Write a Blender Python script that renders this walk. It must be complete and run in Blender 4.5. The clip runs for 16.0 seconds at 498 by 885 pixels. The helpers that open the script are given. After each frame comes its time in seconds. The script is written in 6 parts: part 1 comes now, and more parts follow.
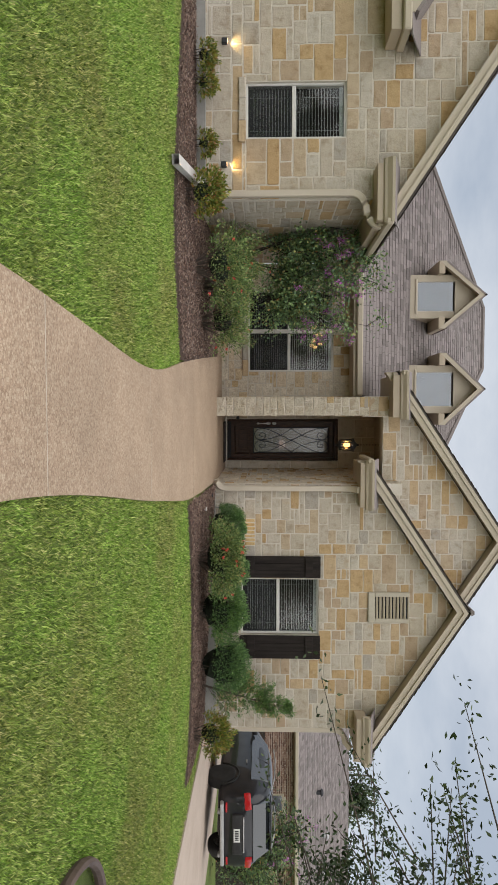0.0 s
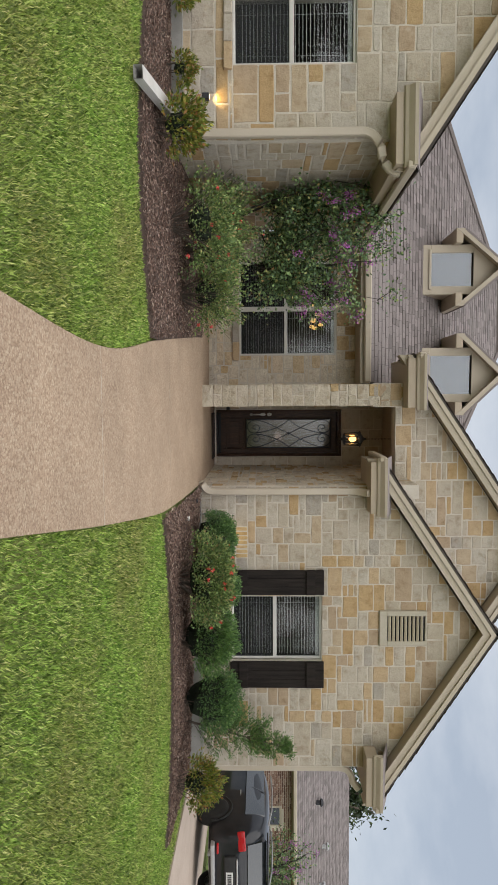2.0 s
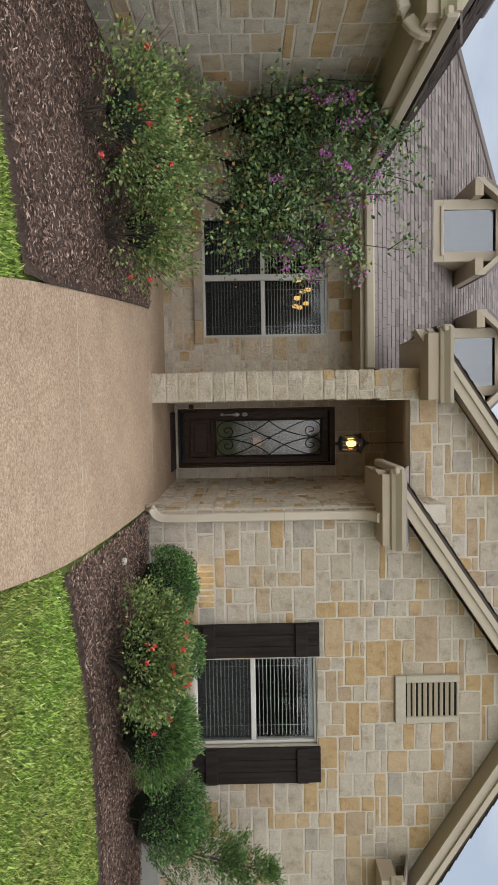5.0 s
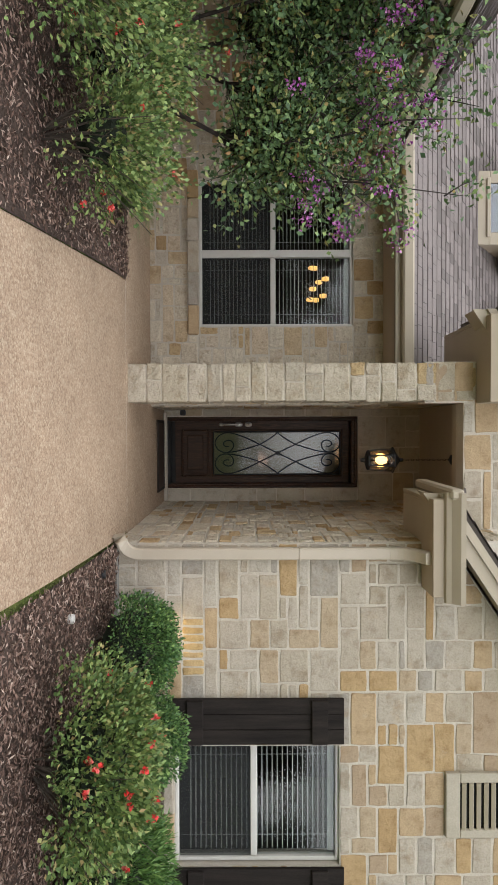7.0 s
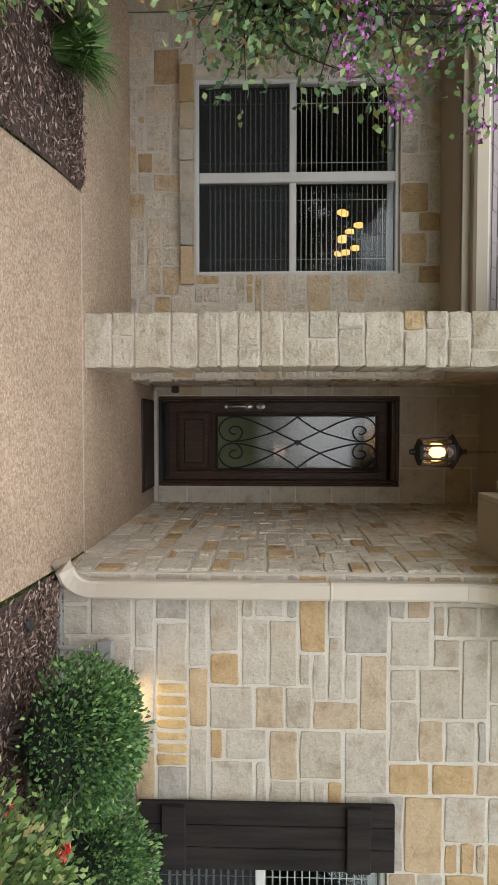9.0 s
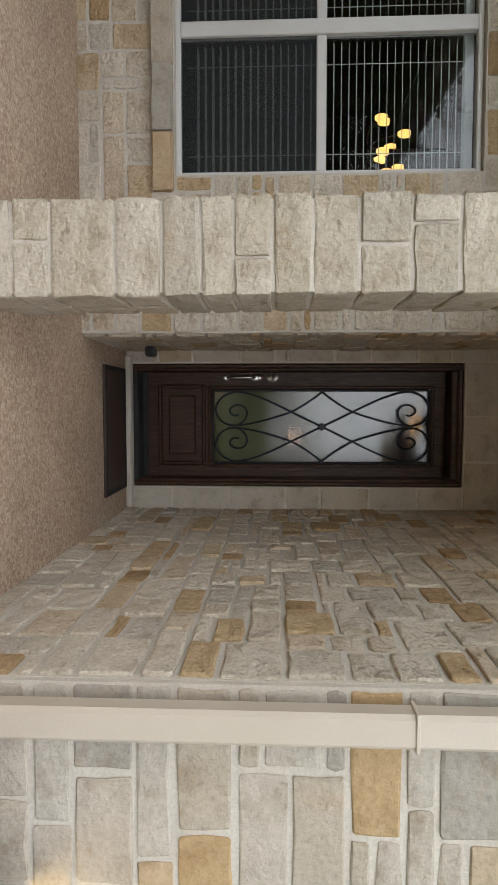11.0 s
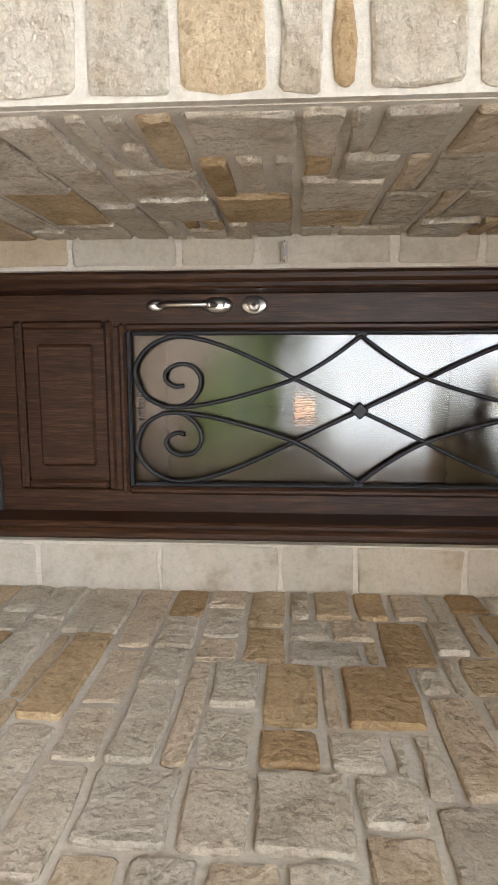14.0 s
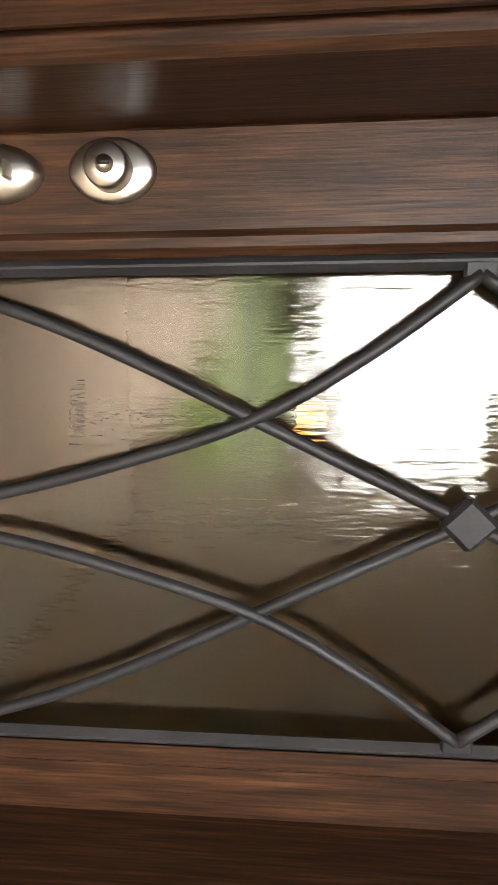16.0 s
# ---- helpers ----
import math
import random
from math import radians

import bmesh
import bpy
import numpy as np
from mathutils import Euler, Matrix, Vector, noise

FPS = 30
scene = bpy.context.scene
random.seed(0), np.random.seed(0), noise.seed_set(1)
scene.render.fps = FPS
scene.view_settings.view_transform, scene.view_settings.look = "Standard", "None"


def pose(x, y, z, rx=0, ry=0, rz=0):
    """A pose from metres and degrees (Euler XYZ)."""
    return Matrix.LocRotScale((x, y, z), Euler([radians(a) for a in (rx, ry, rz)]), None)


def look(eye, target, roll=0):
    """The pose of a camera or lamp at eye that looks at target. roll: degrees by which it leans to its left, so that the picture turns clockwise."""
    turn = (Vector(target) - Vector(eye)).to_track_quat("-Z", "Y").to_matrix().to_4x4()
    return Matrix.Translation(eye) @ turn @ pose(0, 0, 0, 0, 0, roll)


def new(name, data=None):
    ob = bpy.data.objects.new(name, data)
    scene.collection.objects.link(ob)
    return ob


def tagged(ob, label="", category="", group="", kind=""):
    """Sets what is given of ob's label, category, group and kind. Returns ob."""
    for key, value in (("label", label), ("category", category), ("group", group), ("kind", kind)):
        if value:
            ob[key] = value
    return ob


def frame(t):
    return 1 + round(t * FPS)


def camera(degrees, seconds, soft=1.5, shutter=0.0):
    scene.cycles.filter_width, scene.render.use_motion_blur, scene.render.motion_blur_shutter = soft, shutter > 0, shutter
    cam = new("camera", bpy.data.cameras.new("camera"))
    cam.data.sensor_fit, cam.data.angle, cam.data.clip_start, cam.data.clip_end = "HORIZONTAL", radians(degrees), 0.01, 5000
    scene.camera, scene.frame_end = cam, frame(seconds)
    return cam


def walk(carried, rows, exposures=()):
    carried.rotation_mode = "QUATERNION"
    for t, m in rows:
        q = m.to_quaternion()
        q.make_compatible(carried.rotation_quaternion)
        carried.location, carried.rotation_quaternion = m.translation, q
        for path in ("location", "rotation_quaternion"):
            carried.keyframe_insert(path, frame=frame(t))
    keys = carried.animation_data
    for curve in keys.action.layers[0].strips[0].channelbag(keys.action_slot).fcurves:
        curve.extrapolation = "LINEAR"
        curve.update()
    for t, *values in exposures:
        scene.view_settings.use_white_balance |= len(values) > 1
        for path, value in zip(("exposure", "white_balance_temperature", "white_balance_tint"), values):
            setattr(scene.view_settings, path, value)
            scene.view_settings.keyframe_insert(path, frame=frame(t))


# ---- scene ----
cam = camera(44.2, 16.0, soft=1.1)
PATH = [
    (0, (-0.11, -0.14, 0.982), (-0.008, 1.857, 0.926), 90.1),
    (0.5, (-0.144, 0.296, 0.987), (-0.016, 2.291, 0.938), 90.0),
    (1, (-0.152, 0.711, 0.993), (-0.016, 2.706, 0.947), 90.0),
    (1.5, (-0.141, 1.135, 0.997), (-0.006, 3.13, 0.951), 89.9),
    (2, (-0.144, 1.554, 1.006), (-0.003, 3.549, 0.965), 89.8),
    (2.5, (-0.127, 2.018, 1.035), (0.014, 4.013, 1.006), 89.6),
    (3, (-0.112, 2.48, 1.061), (0.024, 4.475, 1.047), 89.5),
    (3.5, (-0.1, 2.913, 1.085), (0.042, 4.908, 1.084), 89.4),
    (4, (-0.07, 3.32, 1.124), (0.073, 5.315, 1.13), 89.3),
    (4.2, (-0.061, 3.495, 1.135), (0.081, 5.49, 1.145), 89.1),
    (6.3, (0.225, 5.386, 1.174), (0.293, 7.385, 1.188), 89.5),
    (6.5, (0.233, 5.559, 1.17), (0.292, 7.558, 1.182), 89.6),
    (7, (0.247, 6.016, 1.179), (0.292, 8.015, 1.18), 89.8),
    (7.5, (0.285, 6.459, 1.202), (0.321, 8.459, 1.188), 89.9),
    (8, (0.303, 6.91, 1.226), (0.345, 8.909, 1.201), 90.0),
    (8.5, (0.321, 7.35, 1.241), (0.379, 9.349, 1.2), 90.0),
    (9, (0.346, 7.806, 1.255), (0.418, 9.804, 1.194), 90.1),
    (9.5, (0.362, 8.251, 1.266), (0.457, 10.247, 1.185), 90.1),
    (9.7, (0.373, 8.429, 1.267), (0.477, 10.425, 1.18), 90.1),
    (11.8, (0.397, 10.354, 1.195), (0.561, 12.346, 1.111), 90.1),
    (12, (0.388, 10.534, 1.197), (0.571, 12.524, 1.114), 90.0),
    (12.5, (0.36, 10.993, 1.237), (0.59, 12.978, 1.141), 90.2),
    (12.8, (0.361, 11.249, 1.257), (0.6, 13.232, 1.152), 90.2),
    (13, (0.358, 11.451, 1.267), (0.614, 13.431, 1.158), 90.3),
    (13.5, (0.372, 11.901, 1.283), (0.645, 13.879, 1.168), 90.5),
    (14, (0.378, 12.363, 1.317), (0.661, 14.338, 1.185), 90.4),
    (14.5, (0.376, 12.826, 1.359), (0.681, 14.797, 1.22), 90.3),
    (15, (0.379, 13.281, 1.405), (0.704, 15.249, 1.265), 90.2),
    (15.5, (0.364, 13.718, 1.399), (0.727, 15.682, 1.284), 90.1),
    (16, (0.375, 14.063, 1.392), (0.712, 16.027, 1.222), 90.4),
]
walk(cam, [(t, look(eye, target, roll)) for t, eye, target, roll in PATH],
     exposures=[(0.0, 0.0, 6600, 10), (4.0, 0.05, 6500, 10), (7.0, 0.38, 6400, 10), (9.5, 0.6, 6200, 10), (12.0, 1.12, 6100, 10), (13.0, 1.95, 6200, 10), (14.0, 2.5, 6100, 10), (15.0, 3.0, 6250, 10), (16.0, 3.6, 6600, 10)])

# ---- sky, sun, exposure ----
world = bpy.data.worlds.new("sky")
scene.world = world
world.use_nodes = True
wn, wl = world.node_tree.nodes, world.node_tree.links
wn.clear()
SUN_EL, SUN_ROT = radians(52), radians(200)
sky = wn.new("ShaderNodeTexSky")
sky.sky_type, sky.sun_disc, sky.sun_elevation, sky.sun_rotation = "NISHITA", False, SUN_EL, SUN_ROT
wtc = wn.new("ShaderNodeTexCoord")
wmap = wn.new("ShaderNodeMapping")
wmap.inputs["Scale"].default_value = (1.0, 1.0, 2.6)
cloud = wn.new("ShaderNodeTexNoise")
cloud.inputs["Scale"].default_value, cloud.inputs["Detail"].default_value, cloud.inputs["Roughness"].default_value = 2.2, 7.0, 0.55
cramp = wn.new("ShaderNodeValToRGB")
cramp.color_ramp.elements[0].position, cramp.color_ramp.elements[0].color = 0.34, (5.2, 6.0, 7.2, 1)
cramp.color_ramp.elements[1].position, cramp.color_ramp.elements[1].color = 0.66, (9.0, 9.5, 10.2, 1)
cmix = wn.new("ShaderNodeMix")
cmix.data_type = "RGBA"
cmix.inputs[0].default_value = 0.86
wbg = wn.new("ShaderNodeBackground")
wbg.inputs["Strength"].default_value = 0.09
wout = wn.new("ShaderNodeOutputWorld")
wl.new(wtc.outputs["Generated"], wmap.inputs["Vector"])
wl.new(wmap.outputs["Vector"], cloud.inputs["Vector"])
wl.new(cloud.outputs["Fac"], cramp.inputs["Fac"])
wl.new(sky.outputs["Color"], cmix.inputs[6])
wl.new(cramp.outputs["Color"], cmix.inputs[7])
wl.new(cmix.outputs[2], wbg.inputs["Color"])
wl.new(wbg.outputs["Background"], wout.inputs["Surface"])
sun = new("sun", bpy.data.lights.new("sun", "SUN"))
sun.data.energy, sun.data.angle, sun.data.color = 2.75, radians(125), (1.0, 0.96, 0.9)
sun.matrix_world = pose(0, 0, 12, 41, 0, -14)


# ---- materials ----
def base_mat(name, rough=0.6, metal=0.0):
    m = bpy.data.materials.new(name)
    m.use_nodes = True
    nt = m.node_tree
    b = nt.nodes["Principled BSDF"]
    b.inputs["Roughness"].default_value, b.inputs["Metallic"].default_value = rough, metal
    return m, nt, b


def coord(nt, stretch=(1, 1, 1)):
    tc = nt.nodes.new("ShaderNodeTexCoord")
    mp = nt.nodes.new("ShaderNodeMapping")
    mp.inputs["Scale"].default_value = stretch
    nt.links.new(tc.outputs["Object"], mp.inputs["Vector"])
    return mp.outputs["Vector"]


def noise_tex(nt, vec, scale, detail=5.0, rough=0.6):
    n = nt.nodes.new("ShaderNodeTexNoise")
    n.inputs["Scale"].default_value, n.inputs["Detail"].default_value, n.inputs["Roughness"].default_value = scale, detail, rough
    nt.links.new(vec, n.inputs["Vector"])
    return n.outputs["Fac"]


def ramp(nt, fac, stops, constant=False):
    r = nt.nodes.new("ShaderNodeValToRGB")
    e = r.color_ramp.elements
    while len(e) < len(stops):
        e.new(0.5)
    for k, (p, c) in enumerate(stops):
        e[k].position, e[k].color = p, (*c, 1)
    if constant:
        r.color_ramp.interpolation = "CONSTANT"
    nt.links.new(fac, r.inputs["Fac"])
    return r.outputs["Color"]


def mix(nt, fac, a, b, mode="MIX"):
    x = nt.nodes.new("ShaderNodeMix")
    x.data_type, x.blend_type = "RGBA", mode
    for sock, v in ((0, fac), (6, a), (7, b)):
        if isinstance(v, (int, float)):
            x.inputs[sock].default_value = v
        elif isinstance(v, tuple):
            x.inputs[sock].default_value = (*v, 1)
        else:
            nt.links.new(v, x.inputs[sock])
    return x.outputs[2]


def bump(nt, b, height, strength=0.4, distance=0.01, normal=None):
    n = nt.nodes.new("ShaderNodeBump")
    n.inputs["Strength"].default_value, n.inputs["Distance"].default_value = strength, distance
    nt.links.new(height, n.inputs["Height"])
    if normal is not None:
        nt.links.new(normal, n.inputs["Normal"])
    if b is not None:
        nt.links.new(n.outputs["Normal"], b.inputs["Normal"])
    return n.outputs["Normal"]


def surface(name, dark, light, scale=3.0, fine=60.0, rough=0.7, relief=0.3, depth=0.004, stretch=(1, 1, 1), metal=0.0, speck=0.35):
    """A surface with broad stains and fine grain."""
    m, nt, b = base_mat(name, rough, metal)
    v = coord(nt, stretch)
    broad = ramp(nt, noise_tex(nt, v, scale), [(0.3, dark), (0.7, light)])
    grain = noise_tex(nt, v, fine, 6.0, 0.7)
    g = ramp(nt, grain, [(0.3, (0.55,) * 3), (0.7, (1.15,) * 3)])
    nt.links.new(mix(nt, speck, broad, mix(nt, 1.0, broad, g, "MULTIPLY")), b.inputs["Base Color"])
    bump(nt, b, grain, relief, depth)
    return m


def random_out(nt, island=False):
    if island:
        return nt.nodes.new("ShaderNodeNewGeometry").outputs["Random Per Island"]
    return nt.nodes.new("ShaderNodeObjectInfo").outputs["Random"]


def stone_mat(name, tones, relief=1.0):
    """Split-faced limestone; tones: shares of the stones and their colours; relief: how rough the split face is."""
    m, nt, b = base_mat(name, 0.92)
    b.inputs["Specular IOR Level"].default_value = 0.15
    v = coord(nt)
    shade = random_out(nt)
    tone = ramp(nt, shade, tones, True)
    # each stone takes its own cut through the texture
    vm = nt.nodes.new("ShaderNodeVectorMath")
    vm.operation = "MULTIPLY_ADD"
    nt.links.new(shade, vm.inputs[0])
    vm.inputs[1].default_value = (31.0, 17.0, 23.0)
    nt.links.new(v, vm.inputs[2])
    v = vm.outputs[0]
    broad = noise_tex(nt, v, 7.0, 6.0, 0.62)
    stain = ramp(nt, broad, [(0.30, (.76, .70, .62)), (0.46, (1.0, .985, .96)), (0.72, (1.12, 1.115, 1.10))])
    col = mix(nt, 1.0, tone, stain, "MULTIPLY")
    rust = ramp(nt, noise_tex(nt, v, 3.2, 7.0, 0.7), [(0.58, (0, 0, 0)), (0.74, (.38, .38, .38))])
    col = mix(nt, rust, col, (.46, .31, .16))
    chalk = ramp(nt, noise_tex(nt, v, 5.0, 7.0, 0.7), [(0.60, (0, 0, 0)), (0.72, (.22, .22, .22))])
    col = mix(nt, chalk, col, (.60, .55, .47))
    fine = noise_tex(nt, v, 62.0, 8.0, 0.78)
    col = mix(nt, 0.25 + 0.35 * relief, col, mix(nt, 1.0, col, ramp(nt, fine, [(0.34, (.58, .54, .48)), (0.50, (1.0, 1.0, 1.0)), (0.66, (1.22, 1.21, 1.19))]), "MULTIPLY"))
    # pits and split ridges; the shade in the pits is put into the colour
    ridge = noise_tex(nt, v, 30.0, 4.0, 0.6)
    pit_shade = ramp(nt, ridge, [(0.30, (.52, .47, .40)), (0.40, (1, 1, 1))])
    col = mix(nt, 0.15 + 0.4 * relief, col, mix(nt, 1.0, col, pit_shade, "MULTIPLY"))
    nt.links.new(col, b.inputs["Base Color"])
    face = noise_tex(nt, v, 11.0, 3.0, 0.5)
    n1 = bump(nt, None, face, 0.9, 0.045 * relief)
    n2 = bump(nt, None, ridge, 0.9, 0.024 * relief, n1)
    bump(nt, b, fine, 0.9, 0.003 + 0.007 * relief, n2)
    return m


TONES = [(0.0, (0.427, 0.374, 0.300)), (0.12, (0.453, 0.404, 0.337)), (0.21, (0.436, 0.349, 0.247)), (0.31, (0.462, 0.421, 0.359)), (0.42, (0.368, 0.336, 0.292)),
         (0.48, (0.436, 0.311, 0.171)), (0.58, (0.436, 0.383, 0.314)), (0.68, (0.393, 0.302, 0.211)), (0.76, (0.453, 0.404, 0.337)), (0.86, (0.453, 0.340, 0.215)), (0.95, (0.410, 0.285, 0.153))]
# greyer tones, lightened against TONES to offset the shade of recess and porch
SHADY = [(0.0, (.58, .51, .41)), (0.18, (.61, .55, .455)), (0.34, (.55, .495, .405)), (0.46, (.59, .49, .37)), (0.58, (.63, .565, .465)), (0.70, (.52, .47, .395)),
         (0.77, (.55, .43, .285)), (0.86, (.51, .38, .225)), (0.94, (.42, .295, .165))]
PALE = [(0.0, (0.456, 0.405, 0.318)), (0.2, (0.484, 0.432, 0.347)), (0.45, (0.428, 0.386, 0.314)), (0.6, (0.493, 0.442, 0.361)), (0.85, (0.456, 0.381, 0.275)), (0.95, (0.446, 0.335, 0.190))]
GOLD = [(0.0, (.50, .36, .18)), (0.35, (.47, .33, .16)), (0.7, (.53, .39, .21))]
STONE = stone_mat("rough_limestone", TONES, 0.35)
SHADYSTONE = stone_mat("shade_lightened_grey_cream_limestone", SHADY)
PALESTONE = stone_mat("pale_rough_limestone", PALE, 0.7)
DRESSED = stone_mat("dressed_pale_limestone", [(0.0, (0.437, 0.393, 0.328)), (0.35, (0.468, 0.424, 0.361)), (0.7, (0.445, 0.393, 0.316)), (0.9, (0.421, 0.338, 0.238))], 0.12)
GOLDSTONE = stone_mat("golden_limestone", GOLD, 0.4)
MORTAR = surface("pale_mortar", (.53, .475, .395), (.63, .575, .49), 4.0, 75, 0.92, 0.8, 0.006, speck=0.4)
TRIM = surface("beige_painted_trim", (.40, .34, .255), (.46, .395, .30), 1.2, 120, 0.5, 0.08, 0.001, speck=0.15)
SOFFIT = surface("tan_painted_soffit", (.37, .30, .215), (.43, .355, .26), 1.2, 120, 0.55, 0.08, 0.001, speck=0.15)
SPOUT = surface("cream_enamel_downspout", (.46, .395, .31), (.52, .45, .36), 2.0, 150, 0.38, 0.05, 0.001, speck=0.12)
WHITE = surface("white_vinyl_frame", (.56, .54, .50), (.64, .62, .58), 2.0, 120, 0.35, 0.05, 0.001, speck=0.12)
SLAT = surface("pale_blind_slat", (.60, .60, .57), (.70, .70, .66), 2.0, 90, 0.5, 0.05, 0.001, speck=0.1)
CHAR = surface("charred_black_shutter_wood", (.012, .009, .008), (.032, .025, .021), 2.2, 26, 0.8, 0.7, 0.006, stretch=(9, 9, .8), speck=0.6)
CHAR.node_tree.nodes["Principled BSDF"].inputs["Specular IOR Level"].default_value = 0.2
IRON = surface("black_wrought_iron", (.020, .020, .023), (.045, .045, .050), 8, 130, 0.5, 0.25, 0.001, metal=0.3)
STEEL = surface("satin_nickel", (.52, .50, .47), (.66, .64, .60), 6, 200, 0.28, 0.05, 0.0005, metal=1.0, speck=0.1)
# dimness of the rooms behind the panes, put into a dark colour
DARKROOM = surface("dark_room_shade", (.05, .045, .04), (.08, .07, .06), 1.5, 60, 0.9, 0.1)
RUBBER = surface("black_rubber", (.012, .012, .012), (.026, .026, .026), 6, 90, 0.8, 0.3)
CONCRETE = surface("grey_foundation_concrete", (.24, .23, .21), (.36, .345, .32), 2.5, 60, 0.9, 0.5, 0.005)


def door_wood_mat():
    m, nt, b = base_mat("walnut_stained_door_wood", 0.42)
    v = coord(nt, (14, 14, 0.9))
    grain = noise_tex(nt, v, 5.0, 8.0, 0.65)
    pores = noise_tex(nt, coord(nt, (70, 70, 2.5)), 4.0, 4.0, 0.6)
    col = ramp(nt, grain, [(0.25, (.017, .007, .0035)), (0.5, (.046, .019, .0085)), (0.78, (.105, .048, .022))])
    col = mix(nt, 0.6, col, mix(nt, 1.0, col, ramp(nt, pores, [(0.40, (.22, .20, .19)), (0.58, (1.35, 1.32, 1.3))]), "MULTIPLY"))
    nt.links.new(col, b.inputs["Base Color"])
    b.inputs["Specular IOR Level"].default_value = 0.32
    bump(nt, b, pores, 0.35, 0.0015)
    return m


WOOD = door_wood_mat()


def aggregate_mat():
    """Exposed-aggregate walkway: pinkish-tan pebbles in cement."""
    m, nt, b = base_mat("exposed_aggregate_concrete", 0.85)
    v = coord(nt)
    vo = nt.nodes.new("ShaderNodeTexVoronoi")
    vo.inputs["Scale"].default_value = 72
    nt.links.new(v, vo.inputs["Vector"])
    sep = nt.nodes.new("ShaderNodeSeparateColor")
    nt.links.new(vo.outputs["Color"], sep.inputs["Color"])
    peb = ramp(nt, sep.outputs[0], [(0.0, (0.316, 0.222, 0.150)), (0.3, (0.396, 0.287, 0.201)), (0.6, (0.441, 0.328, 0.233)), (0.88, (0.505, 0.405, 0.296)), (1.0, (0.326, 0.230, 0.163))])
    edge = ramp(nt, vo.outputs["Distance"], [(0.35, (1, 1, 1)), (0.75, (.8, .78, .76))])
    col = mix(nt, 1.0, peb, edge, "MULTIPLY")
    broad = noise_tex(nt, v, 1.3, 5.0, 0.6)
    col = mix(nt, 1.0, col, ramp(nt, broad, [(0.3, (.86, .84, .82)), (0.7, (1.1, 1.08, 1.06))]), "MULTIPLY")
    nt.links.new(col, b.inputs["Base Color"])
    inv = nt.nodes.new("ShaderNodeMath")
    inv.operation = "SUBTRACT"
    inv.inputs[0].default_value = 1.0
    nt.links.new(vo.outputs["Distance"], inv.inputs[1])
    bump(nt, b, inv.outputs[0], 0.5, 0.003)
    return m


AGG = aggregate_mat()
SAWN = surface("sawn_joint_cement", (.46, .39, .31), (.58, .50, .41), 4, 90, 0.9, 0.3)


def glass_mat(name, ior=1.5, wavy=0.0, tint=(1, 1, 1), rough=0.0, depth=0.0009):
    m, nt, b = base_mat(name, rough)
    b.inputs["Base Color"].default_value = (*tint, 1)
    b.inputs["Transmission Weight"].default_value = 1.0
    b.inputs["IOR"].default_value = ior
    if wavy:
        n = noise_tex(nt, coord(nt, (1, 1, .13)), 170.0, 1.0, 0.5)
        bump(nt, b, n, wavy, depth)
    return m


GLASS = glass_mat("window_glass", 1.42, tint=(.72, .77, .77))
DOORGLASS = glass_mat("rain_textured_door_glass", 1.62, 1.0, (.86, .84, .78), depth=0.00042)
LAMPGLASS = glass_mat("seeded_lantern_glass", 1.35, 0.1, (1, .93, .8), 0.10)


def glow_mat(name, colour, power):
    m, nt, b = base_mat(name, 0.5)
    b.inputs["Emission Color"].default_value, b.inputs["Emission Strength"].default_value = (*colour, 1), power
    return m


BULB = glow_mat("warm_bulb", (1.0, .50, .14), 3.6)
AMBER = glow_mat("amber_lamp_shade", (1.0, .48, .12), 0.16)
CANDLE = glow_mat("amber_candle_shade", (1.0, .52, .12), 1.3)


def leaf_mat(name, stops, rough=0.5):
    m, nt, b = base_mat(name, rough)
    col = ramp(nt, random_out(nt, True), stops)
    nt.links.new(mix(nt, 0.5, col, mix(nt, 1.0, col, ramp(nt, noise_tex(nt, coord(nt), 9.0), [(0.3, (.6, .6, .55)), (0.7, (1.25, 1.25, 1.2))]), "MULTIPLY")), b.inputs["Base Color"])
    b.inputs["Specular IOR Level"].default_value = 0.3
    b.inputs["Subsurface Weight"].default_value = 0.0
    return m


def shingle_mat():
    m, nt, b = base_mat("weathered_brown_shingle", 0.92)
    v = coord(nt)
    tone = ramp(nt, random_out(nt, True), [(0.0, (.135, .115, .108)), (0.3, (.185, .158, .148)), (0.7, (.245, .21, .20)), (1.0, (.165, .14, .132))])
    gran = noise_tex(nt, v, 160.0, 3.0, 0.7)
    nt.links.new(mix(nt, 1.0, tone, ramp(nt, gran, [(0.3, (.7, .7, .7)), (0.7, (1.25, 1.25, 1.25))]), "MULTIPLY"), b.inputs["Base Color"])
    bump(nt, b, gran, 0.4, 0.003)
    return m


SHINGLE = shingle_mat()
ROOFDECK = surface("dark_roof_underlay", (.06, .05, .045), (.09, .075, .065), 2, 60, 0.95, 0.2)


# ---- mesh helpers ----
def mesh_ob(name, verts, faces, mat, parent=None, label="", smooth=False):
    me = bpy.data.meshes.new(name)
    me.from_pydata([tuple(v) for v in verts], [], faces)
    me.materials.append(mat)
    if smooth:
        me.shade_smooth()
    ob = new(name, me)
    if parent is not None:
        ob.parent = parent
        if parent.type == "EMPTY":
            ob.matrix_parent_inverse = Matrix.Translation(-parent.location)
    if label:
        tagged(ob, label)
    return ob


